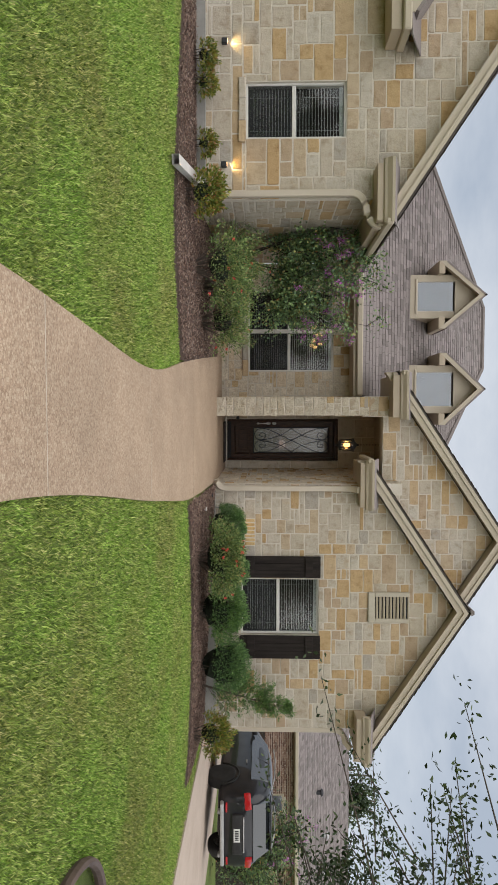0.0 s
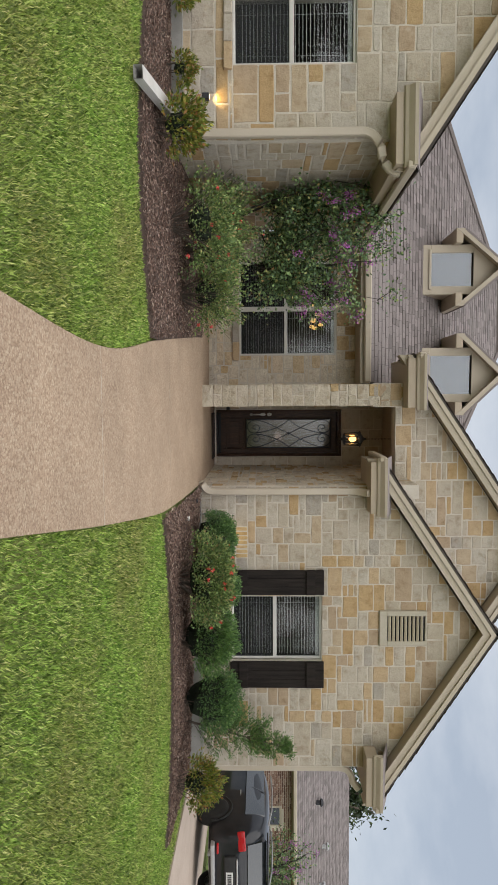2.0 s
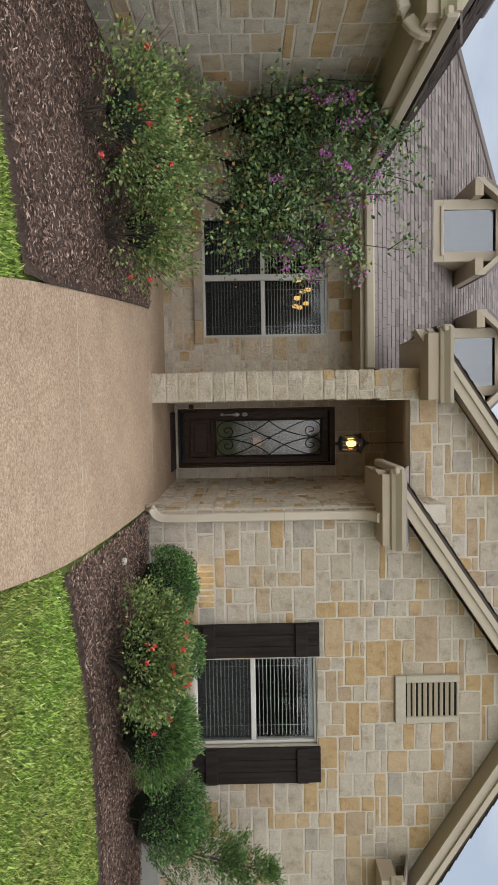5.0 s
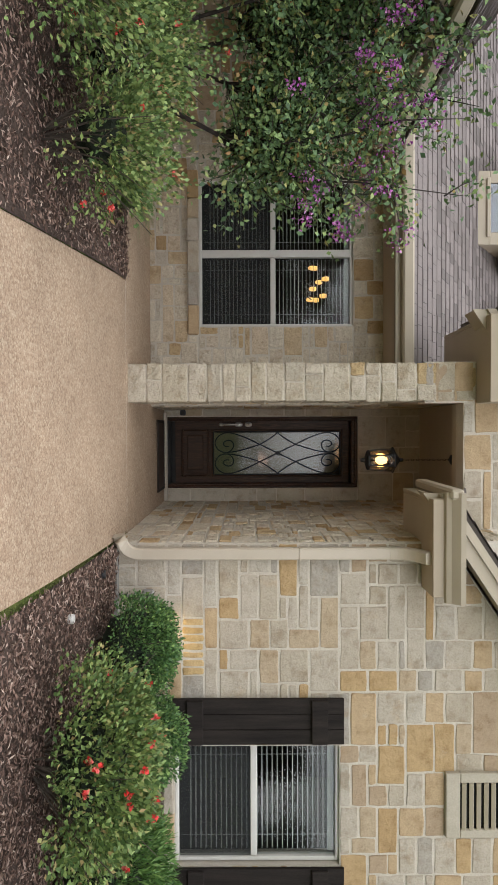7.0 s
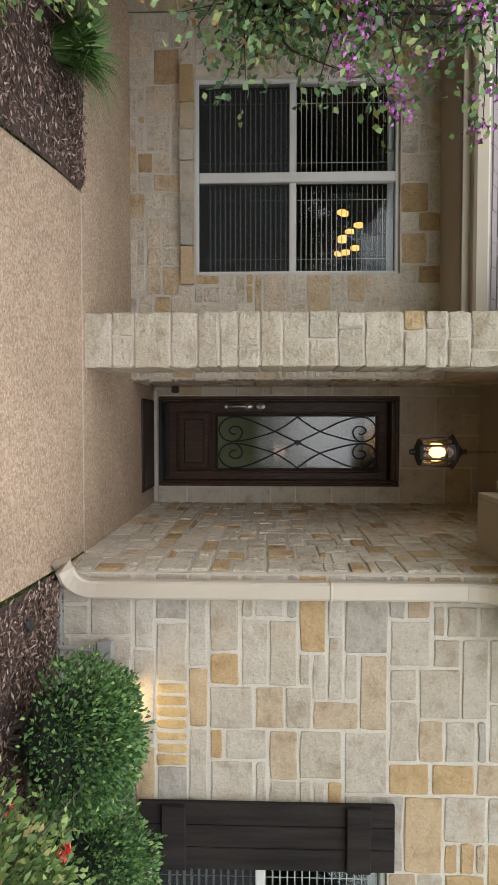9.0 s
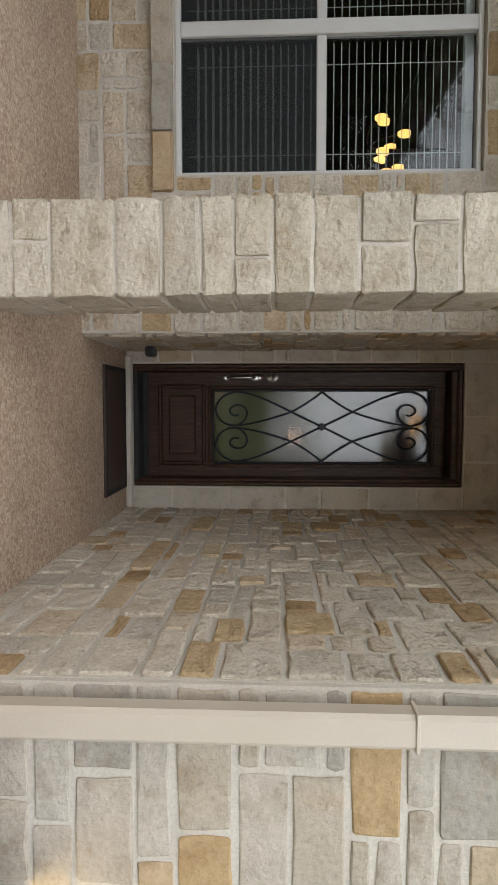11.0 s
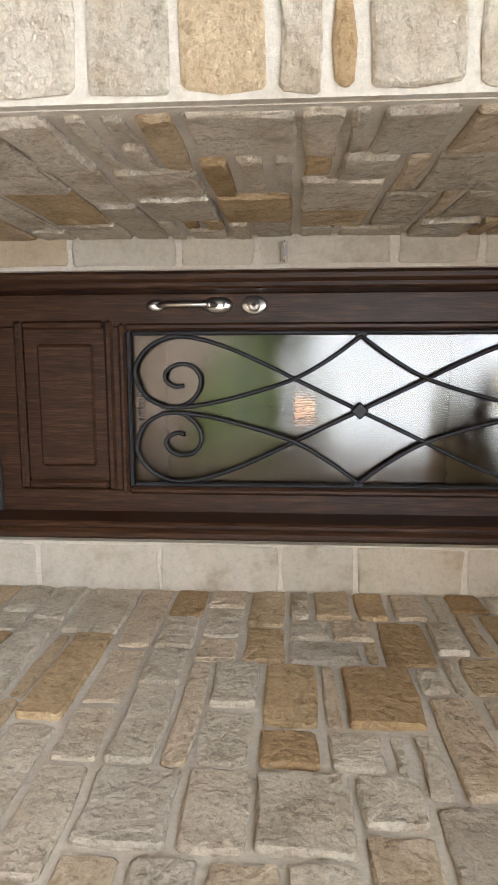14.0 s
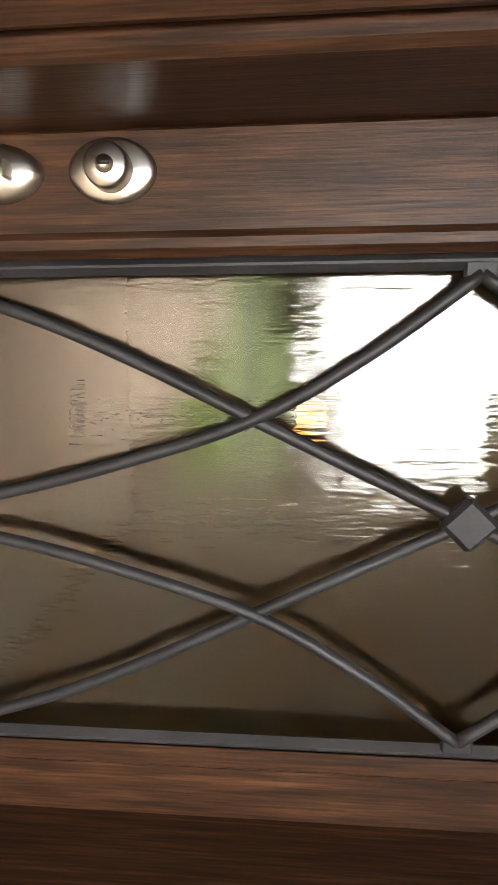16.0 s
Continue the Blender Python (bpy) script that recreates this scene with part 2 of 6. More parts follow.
def part(name, bm, mat, parent=None, label="", smooth=False):
    bmesh.ops.recalc_face_normals(bm, faces=bm.faces[:])
    me = bpy.data.meshes.new(name)
    bm.to_mesh(me)
    bm.free()
    me.materials.append(mat)
    if smooth:
        me.shade_smooth()
    ob = new(name, me)
    if parent is not None:
        ob.parent = parent
        if parent.type == "EMPTY":
            ob.matrix_parent_inverse = Matrix.Translation(-parent.location)
    if label:
        tagged(ob, label)
    return ob


def bm_box(lo, hi, bevel=0.0, bm=None, m=None, seg=1):
    """A box between two corners, with rounded edges."""
    own = bmesh.new()
    bmesh.ops.create_cube(own, size=1)
    s = [max(b - a, 1e-4) for a, b in zip(lo, hi)]
    c = [(a + b) / 2 for a, b in zip(lo, hi)]
    for v in own.verts:
        v.co = Vector((v.co.x * s[0] + c[0], v.co.y * s[1] + c[1], v.co.z * s[2] + c[2]))
    if bevel:
        bmesh.ops.bevel(own, geom=own.edges[:], offset=min(bevel, min(s) * 0.45), segments=seg, affect="EDGES", profile=0.6)
    if m is not None:
        own.transform(m)
    if bm is None:
        return own
    me = bpy.data.meshes.new("tmp")
    own.to_mesh(me)
    own.free()
    bm.from_mesh(me)
    bpy.data.meshes.remove(me)
    return bm


def box(name, lo, hi, mat, parent=None, bevel=0.004, label=""):
    return part(name, bm_box(lo, hi, bevel), mat, parent, label)


def bm_tube(points, radius, sides=8, bm=None, flat=1.0, closed_caps=True, radii=None, side=None):
    """A tube swept along points."""
    bm = bm or bmesh.new()
    pts = [Vector(p) for p in points]
    rings = []
    up = Vector((0, 0, 1))
    for i, p in enumerate(pts):
        d = (pts[min(i + 1, len(pts) - 1)] - pts[max(i - 1, 0)]).normalized()
        ref = Vector(side) if side else up if abs(d.z) < 0.93 else Vector((0, 1, 0))
        a = d.cross(ref).normalized()
        b = a.cross(d).normalized()
        r = radii[i] if radii else radius
        rings.append([bm.verts.new(p + a * math.cos(2 * math.pi * k / sides) * r + b * math.sin(2 * math.pi * k / sides) * r * flat) for k in range(sides)])
    for r0, r1 in zip(rings, rings[1:]):
        for k in range(sides):
            bm.faces.new((r0[k], r0[(k + 1) % sides], r1[(k + 1) % sides], r1[k]))
    if closed_caps:
        bm.faces.new(rings[0][::-1])
        bm.faces.new(rings[-1])
    return bm


def bm_lathe(profile, centre, sides=20, bm=None):
    """A turned shape: profile of (radius, height) about a vertical axis."""
    bm = bm or bmesh.new()
    cx, cy, cz = centre
    rings = []
    for r, h in profile:
        rings.append([bm.verts.new((cx + r * math.cos(2 * math.pi * k / sides), cy + r * math.sin(2 * math.pi * k / sides), cz + h)) for k in range(sides)])
    for a, b in zip(rings, rings[1:]):
        for k in range(sides):
            bm.faces.new((a[k], a[(k + 1) % sides], b[(k + 1) % sides], b[k]))
    bm.faces.new(rings[0][::-1])
    bm.faces.new(rings[-1])
    return bm


def empty(name, at, label="", category="", group="", kind=""):
    ob = new(name)
    ob.location = at
    return tagged(ob, label, category, group, kind)


# ---- ground ----
def ground_z(x, y):
    z = min(0.0, -0.35 + 0.044 * (y - 3.6)) if y > -40 else -2.27
    return z - 0.05 * min(max(0.0, x - 1.3), 14.0)


LEFT_EDGE = [(-4, -1.3), (0, -1.0), (2.99, -.87), (3.61, -.81), (4.26, -.74), (4.95, -.66), (5.68, -.58), (6.25, -.55), (6.8, -.57), (7.27, -.63), (8.11, -.77), (9.68, -.95), (11.94, -1.19)]
RIGHT_EDGE = [(-4, .1), (0, .22), (2.94, .35), (3.43, .39), (4.21, .49), (5.0, .62), (5.96, .79), (7.22, .98), (8.5, 1.16), (9.74, 1.21), (11.2, 1.235), (11.94, 1.235)]


def smooth_edge(rows):
    ys = np.linspace(rows[0][0], rows[-1][0], 160)
    xs = np.interp(ys, [r[0] for r in rows], [r[1] for r in rows])
    k = np.ones(9) / 9
    pad = np.pad(xs, 4, mode="edge")
    return ys, np.convolve(pad, k, "valid")


LY, LX = smooth_edge(LEFT_EDGE)
RY, RX = smooth_edge(RIGHT_EDGE)
walk_left = lambda y: float(np.interp(y, LY, LX))
walk_right = lambda y: float(np.interp(y, RY, RX))

BED_LEFT = [(-.76, 8.05), (-1.28, 7.90), (-2.05, 7.70), (-2.6, 7.65), (-3.3, 7.75), (-4.0, 7.92), (-4.83, 8.12), (-5.65, 8.28), (-8, 8.4), (-12, 8.5)]
BED_RIGHT = [(1.16, 8.5), (1.8, 8.84), (2.4, 9.1), (2.9, 9.28), (3.6, 9.48), (4.4, 9.62), (5.2, 9.66), (5.7, 9.6), (5.95, 9.5)]
bed_left_y = lambda x: float(np.interp(x, [p[0] for p in BED_LEFT[::-1]], [p[1] for p in BED_LEFT[::-1]]))
bed_right_y = lambda x: float(np.interp(x, [p[0] for p in BED_RIGHT], [p[1] for p in BED_RIGHT]))
drive_left = lambda y: float(np.interp(y, [-60, 5.5, 8.86, 11.04, 13.0, 30], [9.5, 7.75, 6.98, 6.42, 6.3, 6.3]))


def ground_mat():
    m, nt, b = base_mat("mown_lawn_soil", 0.95)
    v = coord(nt)
    patch = noise_tex(nt, v, 0.55, 6.0, 0.6)
    col = ramp(nt, patch, [(0.28, (.10, .15, .028)), (0.5, (.15, .20, .044)), (0.72, (.24, .235, .08))])
    fine = noise_tex(nt, v, 55.0, 6.0, 0.75)
    col = mix(nt, 1.0, col, ramp(nt, fine, [(0.3, (.5, .55, .45)), (0.65, (1.25, 1.25, 1.1))]), "MULTIPLY")
    nt.links.new(col, b.inputs["Base Color"])
    bump(nt, b, fine, 0.9, 0.03)
    return m


LAWN = ground_mat()
gx = sorted({-300, -120, -60, -30, *range(-16, 17), 1.3, 20, 40, 80, 160, 300})
gy = sorted({-300, -120, -60, -30, *range(-8, 30), 11.55, 40, 60, 120, 300})
ground = mesh_ob("ground", [(x, y, ground_z(x, y) - 0.03) for y in gy for x in gx],
                 [(j * len(gx) + i, j * len(gx) + i + 1, (j + 1) * len(gx) + i + 1, (j + 1) * len(gx) + i) for j in range(len(gy) - 1) for i in range(len(gx) - 1)], LAWN)
tagged(ground, "mown green front lawn with yellowish patches", "lawn", kind="structure")


def strip(name, rows, mat, thick, parent=None, lift=0.0, cols=8):
    """A slab between left and right edge points, following the ground."""
    vs, fs = [], []
    n = cols + 1
    for l, r, y in rows:
        for k in range(n):
            x = l + (r - l) * k / cols
            vs.append((x, y, ground_z(x, y) + lift))
    top = len(vs)
    vs += [(x, y, z - thick) for x, y, z in vs]
    R = len(rows)
    for j in range(R - 1):
        for k in range(cols):
            a = j * n + k
            fs.append((a, a + 1, a + n + 1, a + n))
        a, b = j * n, j * n + cols
        fs.append((a, a + n, a + n + top, a + top))
        fs.append((b + n, b, b + top, b + n + top))
    for k in range(cols):
        fs.append((k + 1, k, k + top, k + 1 + top))
        a = (R - 1) * n + k
        fs.append((a, a + 1, a + 1 + top, a + top))
    return mesh_ob(name, vs, fs, mat, parent)


walkway = empty("pavement", (0, 0, 0), "pinkish-tan exposed-aggregate concrete walkway with sawn joints", "walkway", kind="structure")
JOINTS = [-4.0, 0.4, 3.56, 6.3, 9.02, 11.94]
for y0, y1 in zip(JOINTS, JOINTS[1:]):
    ys = np.linspace(y0 + 0.009, y1 - 0.009, 40)
    strip("slab", [(walk_left(y), walk_right(y), y) for y in ys], AGG, 0.12, walkway)
    if y1 < 11.9:
        ys = (y1 - 0.0085, y1 + 0.0085)
        strip("joint", [(walk_left(y), walk_right(y), y) for y in ys], SAWN, 0.08, walkway, lift=-0.002)
porch = box("floor", (-3.30, 11.955, -0.2), (1.26, 14.62, 0.0), AGG, None, 0.006)
strip("joint", [(walk_left(11.94), 1.24, 11.932), (walk_left(11.94), 1.24, 11.9545)], SAWN, 0.08, walkway, lift=-0.002)
tagged(porch, "exposed-aggregate concrete porch floor slab", "porch floor", kind="structure")

MULCH = surface("dark_shredded_mulch", (0.061, 0.037, 0.027), (0.130, 0.085, 0.065), 3.0, 70, 0.95, 1.0, 0.03)


def bed(name, xs, front, back, label):
    vs, fs = [], []
    n = 24
    for x in xs:
        f, b = front(x), back(x)
        for k in range(n + 1):
            y = f + (b - f) * k / n
            h = 0.035 * min(1.0, k / 1.5) + 0.018 * noise.noise((x * 3, y * 3, 0))
            vs.append((x, y, ground_z(x, y) - 0.02 + h))
    for i in range(len(xs) - 1):
        for k in range(n):
            a = i * (n + 1) + k
            fs.append((a, a + n + 1, a + n + 2, a + 1))
    ob = mesh_ob(name, vs, fs, MULCH, None, smooth=True)
    return tagged(ob, label, "mulch bed", kind="structure")


def left_back(x):
    if x < -3.3:
        return 9.40
    if x < -1.19:
        return 11.955
    return float(np.interp(-x, [-LX[k] for k in range(159, 90, -1)][::-1], [LY[k] for k in range(159, 90, -1)][::-1]))


bed("mulch_bed_left", list(np.linspace(-12, -3.31, 40)) + list(np.linspace(-3.29, -0.79, 40)), bed_left_y, left_back, "dark brown shredded mulch bed along the house")
bed("mulch_bed_right", list(np.linspace(1.245, 6.03, 50)), bed_right_y, lambda x: 11.46, "reddish-brown mulch bed under the shuttered window")
DRIVE = surface("smooth_concrete_drive", (.43, .34, .27), (.53, .43, .35), 1.2, 80, 0.85, 0.3)
drive = strip("driveway", [(drive_left(y), 11.5, y) for y in np.linspace(-10, 26, 50)], DRIVE, 0.1, lift=0.012)
street = strip("road", [(-60, 60, y) for y in np.linspace(-19.5, -12.5, 5)], surface("grey_asphalt", (.06, .06, .06), (.10, .098, .095), 1.5, 90, 0.9, 0.4), 0.1, lift=0.02, cols=40)
tagged(street, "grey asphalt street in front of the lawn", "road", kind="structure")
tagged(drive, "pale concrete driveway beside the lawn", "driveway", kind="structure")


# ---- stone walls ----
def clip_poly(poly, planes):
    for a, b, d in planes:
        out = []
        for i, p in enumerate(poly):
            q = poly[(i + 1) % len(poly)]
            dp, dq = a * p[0] + b * p[1] - d, a * q[0] + b * q[1] - d
            if dp <= 0:
                out.append(p)
            if (dp < 0 < dq) or (dq < 0 < dp):
                t = dp / (dp - dq)
                out.append((p[0] + (q[0] - p[0]) * t, p[1] + (q[1] - p[1]) * t))
        poly = out
        if len(poly) < 3:
            return []
    return poly


def area(poly):
    return 0.5 * sum(p[0] * q[1] - q[0] * p[1] for p, q in zip(poly, poly[1:] + poly[:1]))


def lines_between(edges, step, rng):
    out = []
    for a, b in zip(edges, edges[1:]):
        n = max(1, round((b - a) / step))
        for k in range(n):
            out.append(a + (b - a) * (k + (rng.uniform(-0.16, 0.16) if 0 < k else 0)) / n)
    return out + [edges[-1]]


def pack(u0, u1, z0, z1, holes, rng, du=0.105, dz=0.095, wide=(2, 3, 3, 4, 5), tall=(1, 2, 2, 3)):
    """Random ashlar: rectangles of mixed size that fill a band of wall round its openings."""
    ue = sorted({u0, u1, *[min(max(h[k], u0), u1) for h in holes for k in (0, 1)]})
    ze = sorted({z0, z1, *[min(max(h[k], z0), z1) for h in holes for k in (2, 3)]})
    us, zs = lines_between(ue, du, rng), lines_between(ze, dz, rng)
    nu, nz = len(us) - 1, len(zs) - 1
    used = [[any(h[0] < (us[i] + us[i + 1]) / 2 < h[1] and h[2] < (zs[j] + zs[j + 1]) / 2 < h[3] for h in holes) for i in range(nu)] for j in range(nz)]
    rects = []
    for j in range(nz):
        for i in range(nu):
            if used[j][i]:
                continue
            h = min(rng.choice(tall), nz - j)
            w = min(max(rng.choice(wide), h), nu - i)
            run = 0
            while i + run < nu and not used[j][i + run]:
                run += 1
            w = min(w, run)
            if run - w == 1:
                w = run
            if nz - j - h == 1 and h < 3:
                h += 1
            while any(used[j + r][i + k] for r in range(h) for k in range(w)):
                h -= 1
            for r in range(h):
                for k in range(w):
                    used[j + r][i + k] = True
            rects.append((us[i], zs[j], us[i + w], zs[j + h]))
    return rects


def stone_mesh(poly, to_world, rng, proud=0.011, gap=0.0105, sink=0.006):
    n = len(poly)
    cu, cz = sum(p[0] for p in poly) / n, sum(p[1] for p in poly) / n

    def inset(d, jit):
        out = []
        for i in range(n):
            p, a, b = Vector(poly[i]), Vector(poly[i - 1]), Vector(poly[(i + 1) % n])
            e0, e1 = (p - a).normalized(), (b - p).normalized()
            n0, n1 = Vector((-e0.y, e0.x)), Vector((-e1.y, e1.x))
            m = n0 + n1
            k = d / max(0.35, m.length_squared / 2)
            q = p + m * k
            out.append((q.x + rng.uniform(-jit, jit), q.y + rng.uniform(-jit, jit)))
        return out
    def round_off(ring, k):
        out = []
        for i in range(n):
            p, a, b = Vector(ring[i]), Vector(ring[i - 1]), Vector(ring[(i + 1) % n])
            c = min(k * rng.uniform(0.6, 1.5), (p - a).length * 0.35, (p - b).length * 0.35)
            for q in (p + (a - p).normalized() * c, p + (b - p).normalized() * c):
                out.append((q.x, q.y))
            mid = (p + b) / 2
            e = (b - p).normalized()
            w = rng.uniform(-.008, .006)
            out.append((mid.x - e.y * w, mid.y + e.x * w))
        return out
    h = proud * rng.uniform(0.55, 1.5)
    r0 = round_off(inset(gap * rng.uniform(0.75, 1.3), 0.005), 0.007)
    r2 = [(u + (cu - u) * min(0.3, 0.009 / max(0.02, abs(u - cu) + abs(z - cz))) + rng.uniform(-.003, .003), z + (cz - z) * min(0.3, 0.009 / max(0.02, abs(u - cu) + abs(z - cz))) + rng.uniform(-.003, .003)) for u, z in r0]
    n = len(r0)
    vs = [to_world(u, z, -sink) for u, z in r0] + [to_world(u, z, h * 0.45) for u, z in r0] + [to_world(u, z, h + rng.uniform(-.2, .2) * proud) for u, z in r2] + [to_world(cu, cz, h + rng.uniform(-.15, .3) * proud)]
    fs = []
    for i in range(n):
        k = (i + 1) % n
        fs += [(n + i, n + k, 2 * n + k, 2 * n + i), (2 * n + i, 2 * n + k, 3 * n)]
        fs.append((i, k, n + k, n + i))
    return vs, fs


WALL_THICK = 0.22


def wall(name, origin, normal, length, z0, z1, holes=(), planes=(), seed=1, courses=(), label="", skip=None, extra=(), u_from=0.0, dens=1.0, thick=WALL_THICK, backing_top=None, tall=(1, 2, 2, 3), wide=(2, 3, 3, 4, 5), mat=None, proud=0.006):
    """A wall of mortar with stones set in it. origin: its foot at u = 0; normal: outward; holes: (u0, u1, z0, z1); planes cut the top."""
    rng = random.Random(seed)
    nx, ny = normal
    ux, uy = -ny, nx
    put = lambda u, z, d: (origin[0] + ux * u + nx * d, origin[1] + uy * u + ny * d, z)
    top = backing_top if backing_top is not None else z1
    ue = sorted({0.0, length, *[min(max(h[k], 0), length) for h in holes for k in (0, 1)]})
    ze = sorted({z0, top, *[min(max(h[k], z0), top) for h in holes for k in (2, 3)]})
    nu, nz = len(ue) - 1, len(ze) - 1
    hole = lambda i, j: not (0 <= i < nu and 0 <= j < nz) or any(h[0] < (ue[i] + ue[i + 1]) / 2 < h[1] and h[2] < (ze[j] + ze[j + 1]) / 2 < h[3] for h in holes)
    bm = bmesh.new()

    def quad(*ps):
        bm.faces.new([bm.verts.new(p) for p in ps])
    for i in range(nu):
        for j in range(nz):
            if hole(i, j):
                continue
            a, b, c, d = ue[i], ue[i + 1], ze[j], ze[j + 1]
            quad(put(a, c, 0), put(b, c, 0), put(b, d, 0), put(a, d, 0))
            quad(put(b, c, -thick), put(a, c, -thick), put(a, d, -thick), put(b, d, -thick))
            if hole(i - 1, j):
                quad(put(a, c, -thick), put(a, c, 0), put(a, d, 0), put(a, d, -thick))
            if hole(i + 1, j):
                quad(put(b, c, 0), put(b, c, -thick), put(b, d, -thick), put(b, d, 0))
            if hole(i, j - 1):
                quad(put(a, c, -thick), put(b, c, -thick), put(b, c, 0), put(a, c, 0))
            if hole(i, j + 1):
                quad(put(a, d, 0), put(b, d, 0), put(b, d, -thick), put(a, d, -thick))
    if backing_top is not None:
        tri = clip_poly([(0, top), (length, top), (length, z1), (0, z1)], planes)
        if tri:
            front = [put(u, z, 0) for u, z in tri]
            back = [put(u, z, -thick) for u, z in tri]
            quad(*front)
            quad(*back[::-1])
            for k in range(len(tri)):
                q = (k + 1) % len(tri)
                quad(front[q], front[k], back[k], back[q])
    bmesh.ops.remove_doubles(bm, verts=bm.verts[:], dist=1e-4)
    ob = part(name, bm, MORTAR)
    tagged(ob, label, "stone wall", kind="structure")
    marks = [z0, *courses, z1]
    rects = []
    for k, (a, b) in enumerate(zip(marks, marks[1:])):
        hs = [h for h in holes if h[2] < b and h[3] > a] + [e for e in extra if e[2] < b and e[3] > a]
        thin = b - a < 0.26
        rects += pack(u_from, length, a, b, hs, rng, 0.105 * dens, max(0.1, b - a) if b - a < 0.16 else 0.095 * dens, (3, 4, 5, 6) if thin else wide, (1, 2) if thin else tall)
    for a, c, b, d in rects:
        poly = clip_poly([(a, c), (b, c), (b, d), (a, d)], planes)
        if len(poly) < 3 or area(poly) < 0.004 or (skip and skip(a, b, c, d)):
            continue
        vs, fs = stone_mesh(poly, put, rng, proud)
        mesh_ob("stone", vs, fs, mat or STONE, ob)
    return ob, put, rng


BAY_Y, WING_Y, ENTRY_Y, W2_Y, DOOR_Y = 11.45, 9.38, 12.0, 13.42, 14.55
MO = 0.014
COURSE = (0.44, 0.575, 0.776, 0.90)
SLOPE = 0.662


def gable_planes(ridge, zr):
    """Keep what lies under both slopes of a gable: in wall coordinates."""
    return [(-SLOPE, 1.0, zr - SLOPE * ridge), (SLOPE, 1.0, zr + SLOPE * ridge)]


# the shuttered bay: x 1.25 to 6.03
BAY_X0, BAY_X1 = 1.25, 6.03
bay_ridge, bay_top = 3.64, 4.79
SOLDIER = (1.92 - BAY_X0, 2.44 - BAY_X0, 0.575, 0.776)
wall_bay, put_bay, rng_bay = wall("wall_bay", (BAY_X0 + 0.016, BAY_Y + MO), (0, -1), BAY_X1 - BAY_X0 - 0.032, -0.3, 4.6,
                        holes=[(3.08 - BAY_X0, 4.17 - BAY_X0, 0.50, 1.985)], extra=[(3.33 - BAY_X0, 3.92 - BAY_X0, 2.93, 3.71), SOLDIER],
                        planes=gable_planes(bay_ridge - BAY_X0, bay_top - 0.25), seed=11, courses=COURSE, backing_top=2.6, dens=0.92,
                        label="cream and golden limestone ashlar gable wall with pale mortar")
for k in range(7):
    w = (SOLDIER[1] - SOLDIER[0]) / 7
    a = SOLDIER[0] + w * k
    vs, fs = stone_mesh([(a, SOLDIER[2]), (a + w, SOLDIER[2]), (a + w, SOLDIER[3]), (a, SOLDIER[3])], put_bay, rng_bay, 0.006)
    mesh_ob("stone", vs, fs, GOLDSTONE, wall_bay)
wall("wall_bay_side", (BAY_X1 - MO, BAY_Y + MO + 0.02), (1, 0), 6.0, -0.5, 2.75, seed=12, label="limestone side wall of the shuttered bay", u_from=0.05, dens=1.5)
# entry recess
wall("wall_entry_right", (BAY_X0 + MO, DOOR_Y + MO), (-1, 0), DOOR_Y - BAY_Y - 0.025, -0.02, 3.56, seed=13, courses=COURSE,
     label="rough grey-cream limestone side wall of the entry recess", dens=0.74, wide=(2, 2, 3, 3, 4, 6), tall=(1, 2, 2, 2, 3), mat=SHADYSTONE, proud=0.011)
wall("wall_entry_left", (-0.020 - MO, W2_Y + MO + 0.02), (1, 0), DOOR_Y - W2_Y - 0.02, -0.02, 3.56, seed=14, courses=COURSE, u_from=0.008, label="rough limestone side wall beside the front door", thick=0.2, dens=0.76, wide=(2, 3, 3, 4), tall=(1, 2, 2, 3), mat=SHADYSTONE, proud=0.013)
wall("wall_door", (-0.06, DOOR_Y + MO), (0, -1), 1.33, -0.02, 3.56, holes=[(0.14, 1.135, -0.02, 2.70)], seed=15, tall=(3, 4, 5), label="limestone wall round the front door", u_from=0.0, thick=0.3, mat=DRESSED, proud=0.004)
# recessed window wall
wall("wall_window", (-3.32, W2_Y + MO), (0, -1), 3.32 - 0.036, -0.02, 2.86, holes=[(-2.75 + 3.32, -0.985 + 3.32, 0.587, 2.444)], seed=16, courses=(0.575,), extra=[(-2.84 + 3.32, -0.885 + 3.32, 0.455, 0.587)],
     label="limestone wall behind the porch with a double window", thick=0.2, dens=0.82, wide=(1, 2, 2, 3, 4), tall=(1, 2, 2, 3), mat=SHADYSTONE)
# wing
WING_X1, WING_X0 = -3.32, -11.5
wing_ridge, wing_top = -7.4, 5.88
wall("wall_wing", (WING_X0, WING_Y + MO), (0, -1), WING_X1 - WING_X0 - 0.016, -0.3, 5.6, holes=[(-5.08 - WING_X0, -4.245 - WING_X0, 0.665, 2.185)],
     planes=gable_planes(wing_ridge - WING_X0, wing_top - 0.25), seed=17, courses=(0.45, 0.62), backing_top=2.6, label="limestone ashlar gable wall of the side wing", dens=1.05)
wall("wall_wing_side", (WING_X1 - MO, WING_Y + MO + 0.02), (1, 0), W2_Y - WING_Y - 0.02, -0.1, 2.75, seed=18, courses=(0.45, 0.62), u_from=0.05, label="limestone side wall of the wing behind the shrubs")
# gable over the entry
ent_ridge, ent_top = 2.44, 5.71
wall("wall_entry_gable", (-0.40, ENTRY_Y + MO), (0, -1), 4.9, 2.9, 5.5, holes=[(0.40, 1.65, 2.9, 3.28)], planes=gable_planes(ent_ridge + 0.40, ent_top - 0.25), seed=19,
     backing_top=3.55, label="limestone gable wall above the entry", dens=0.95)

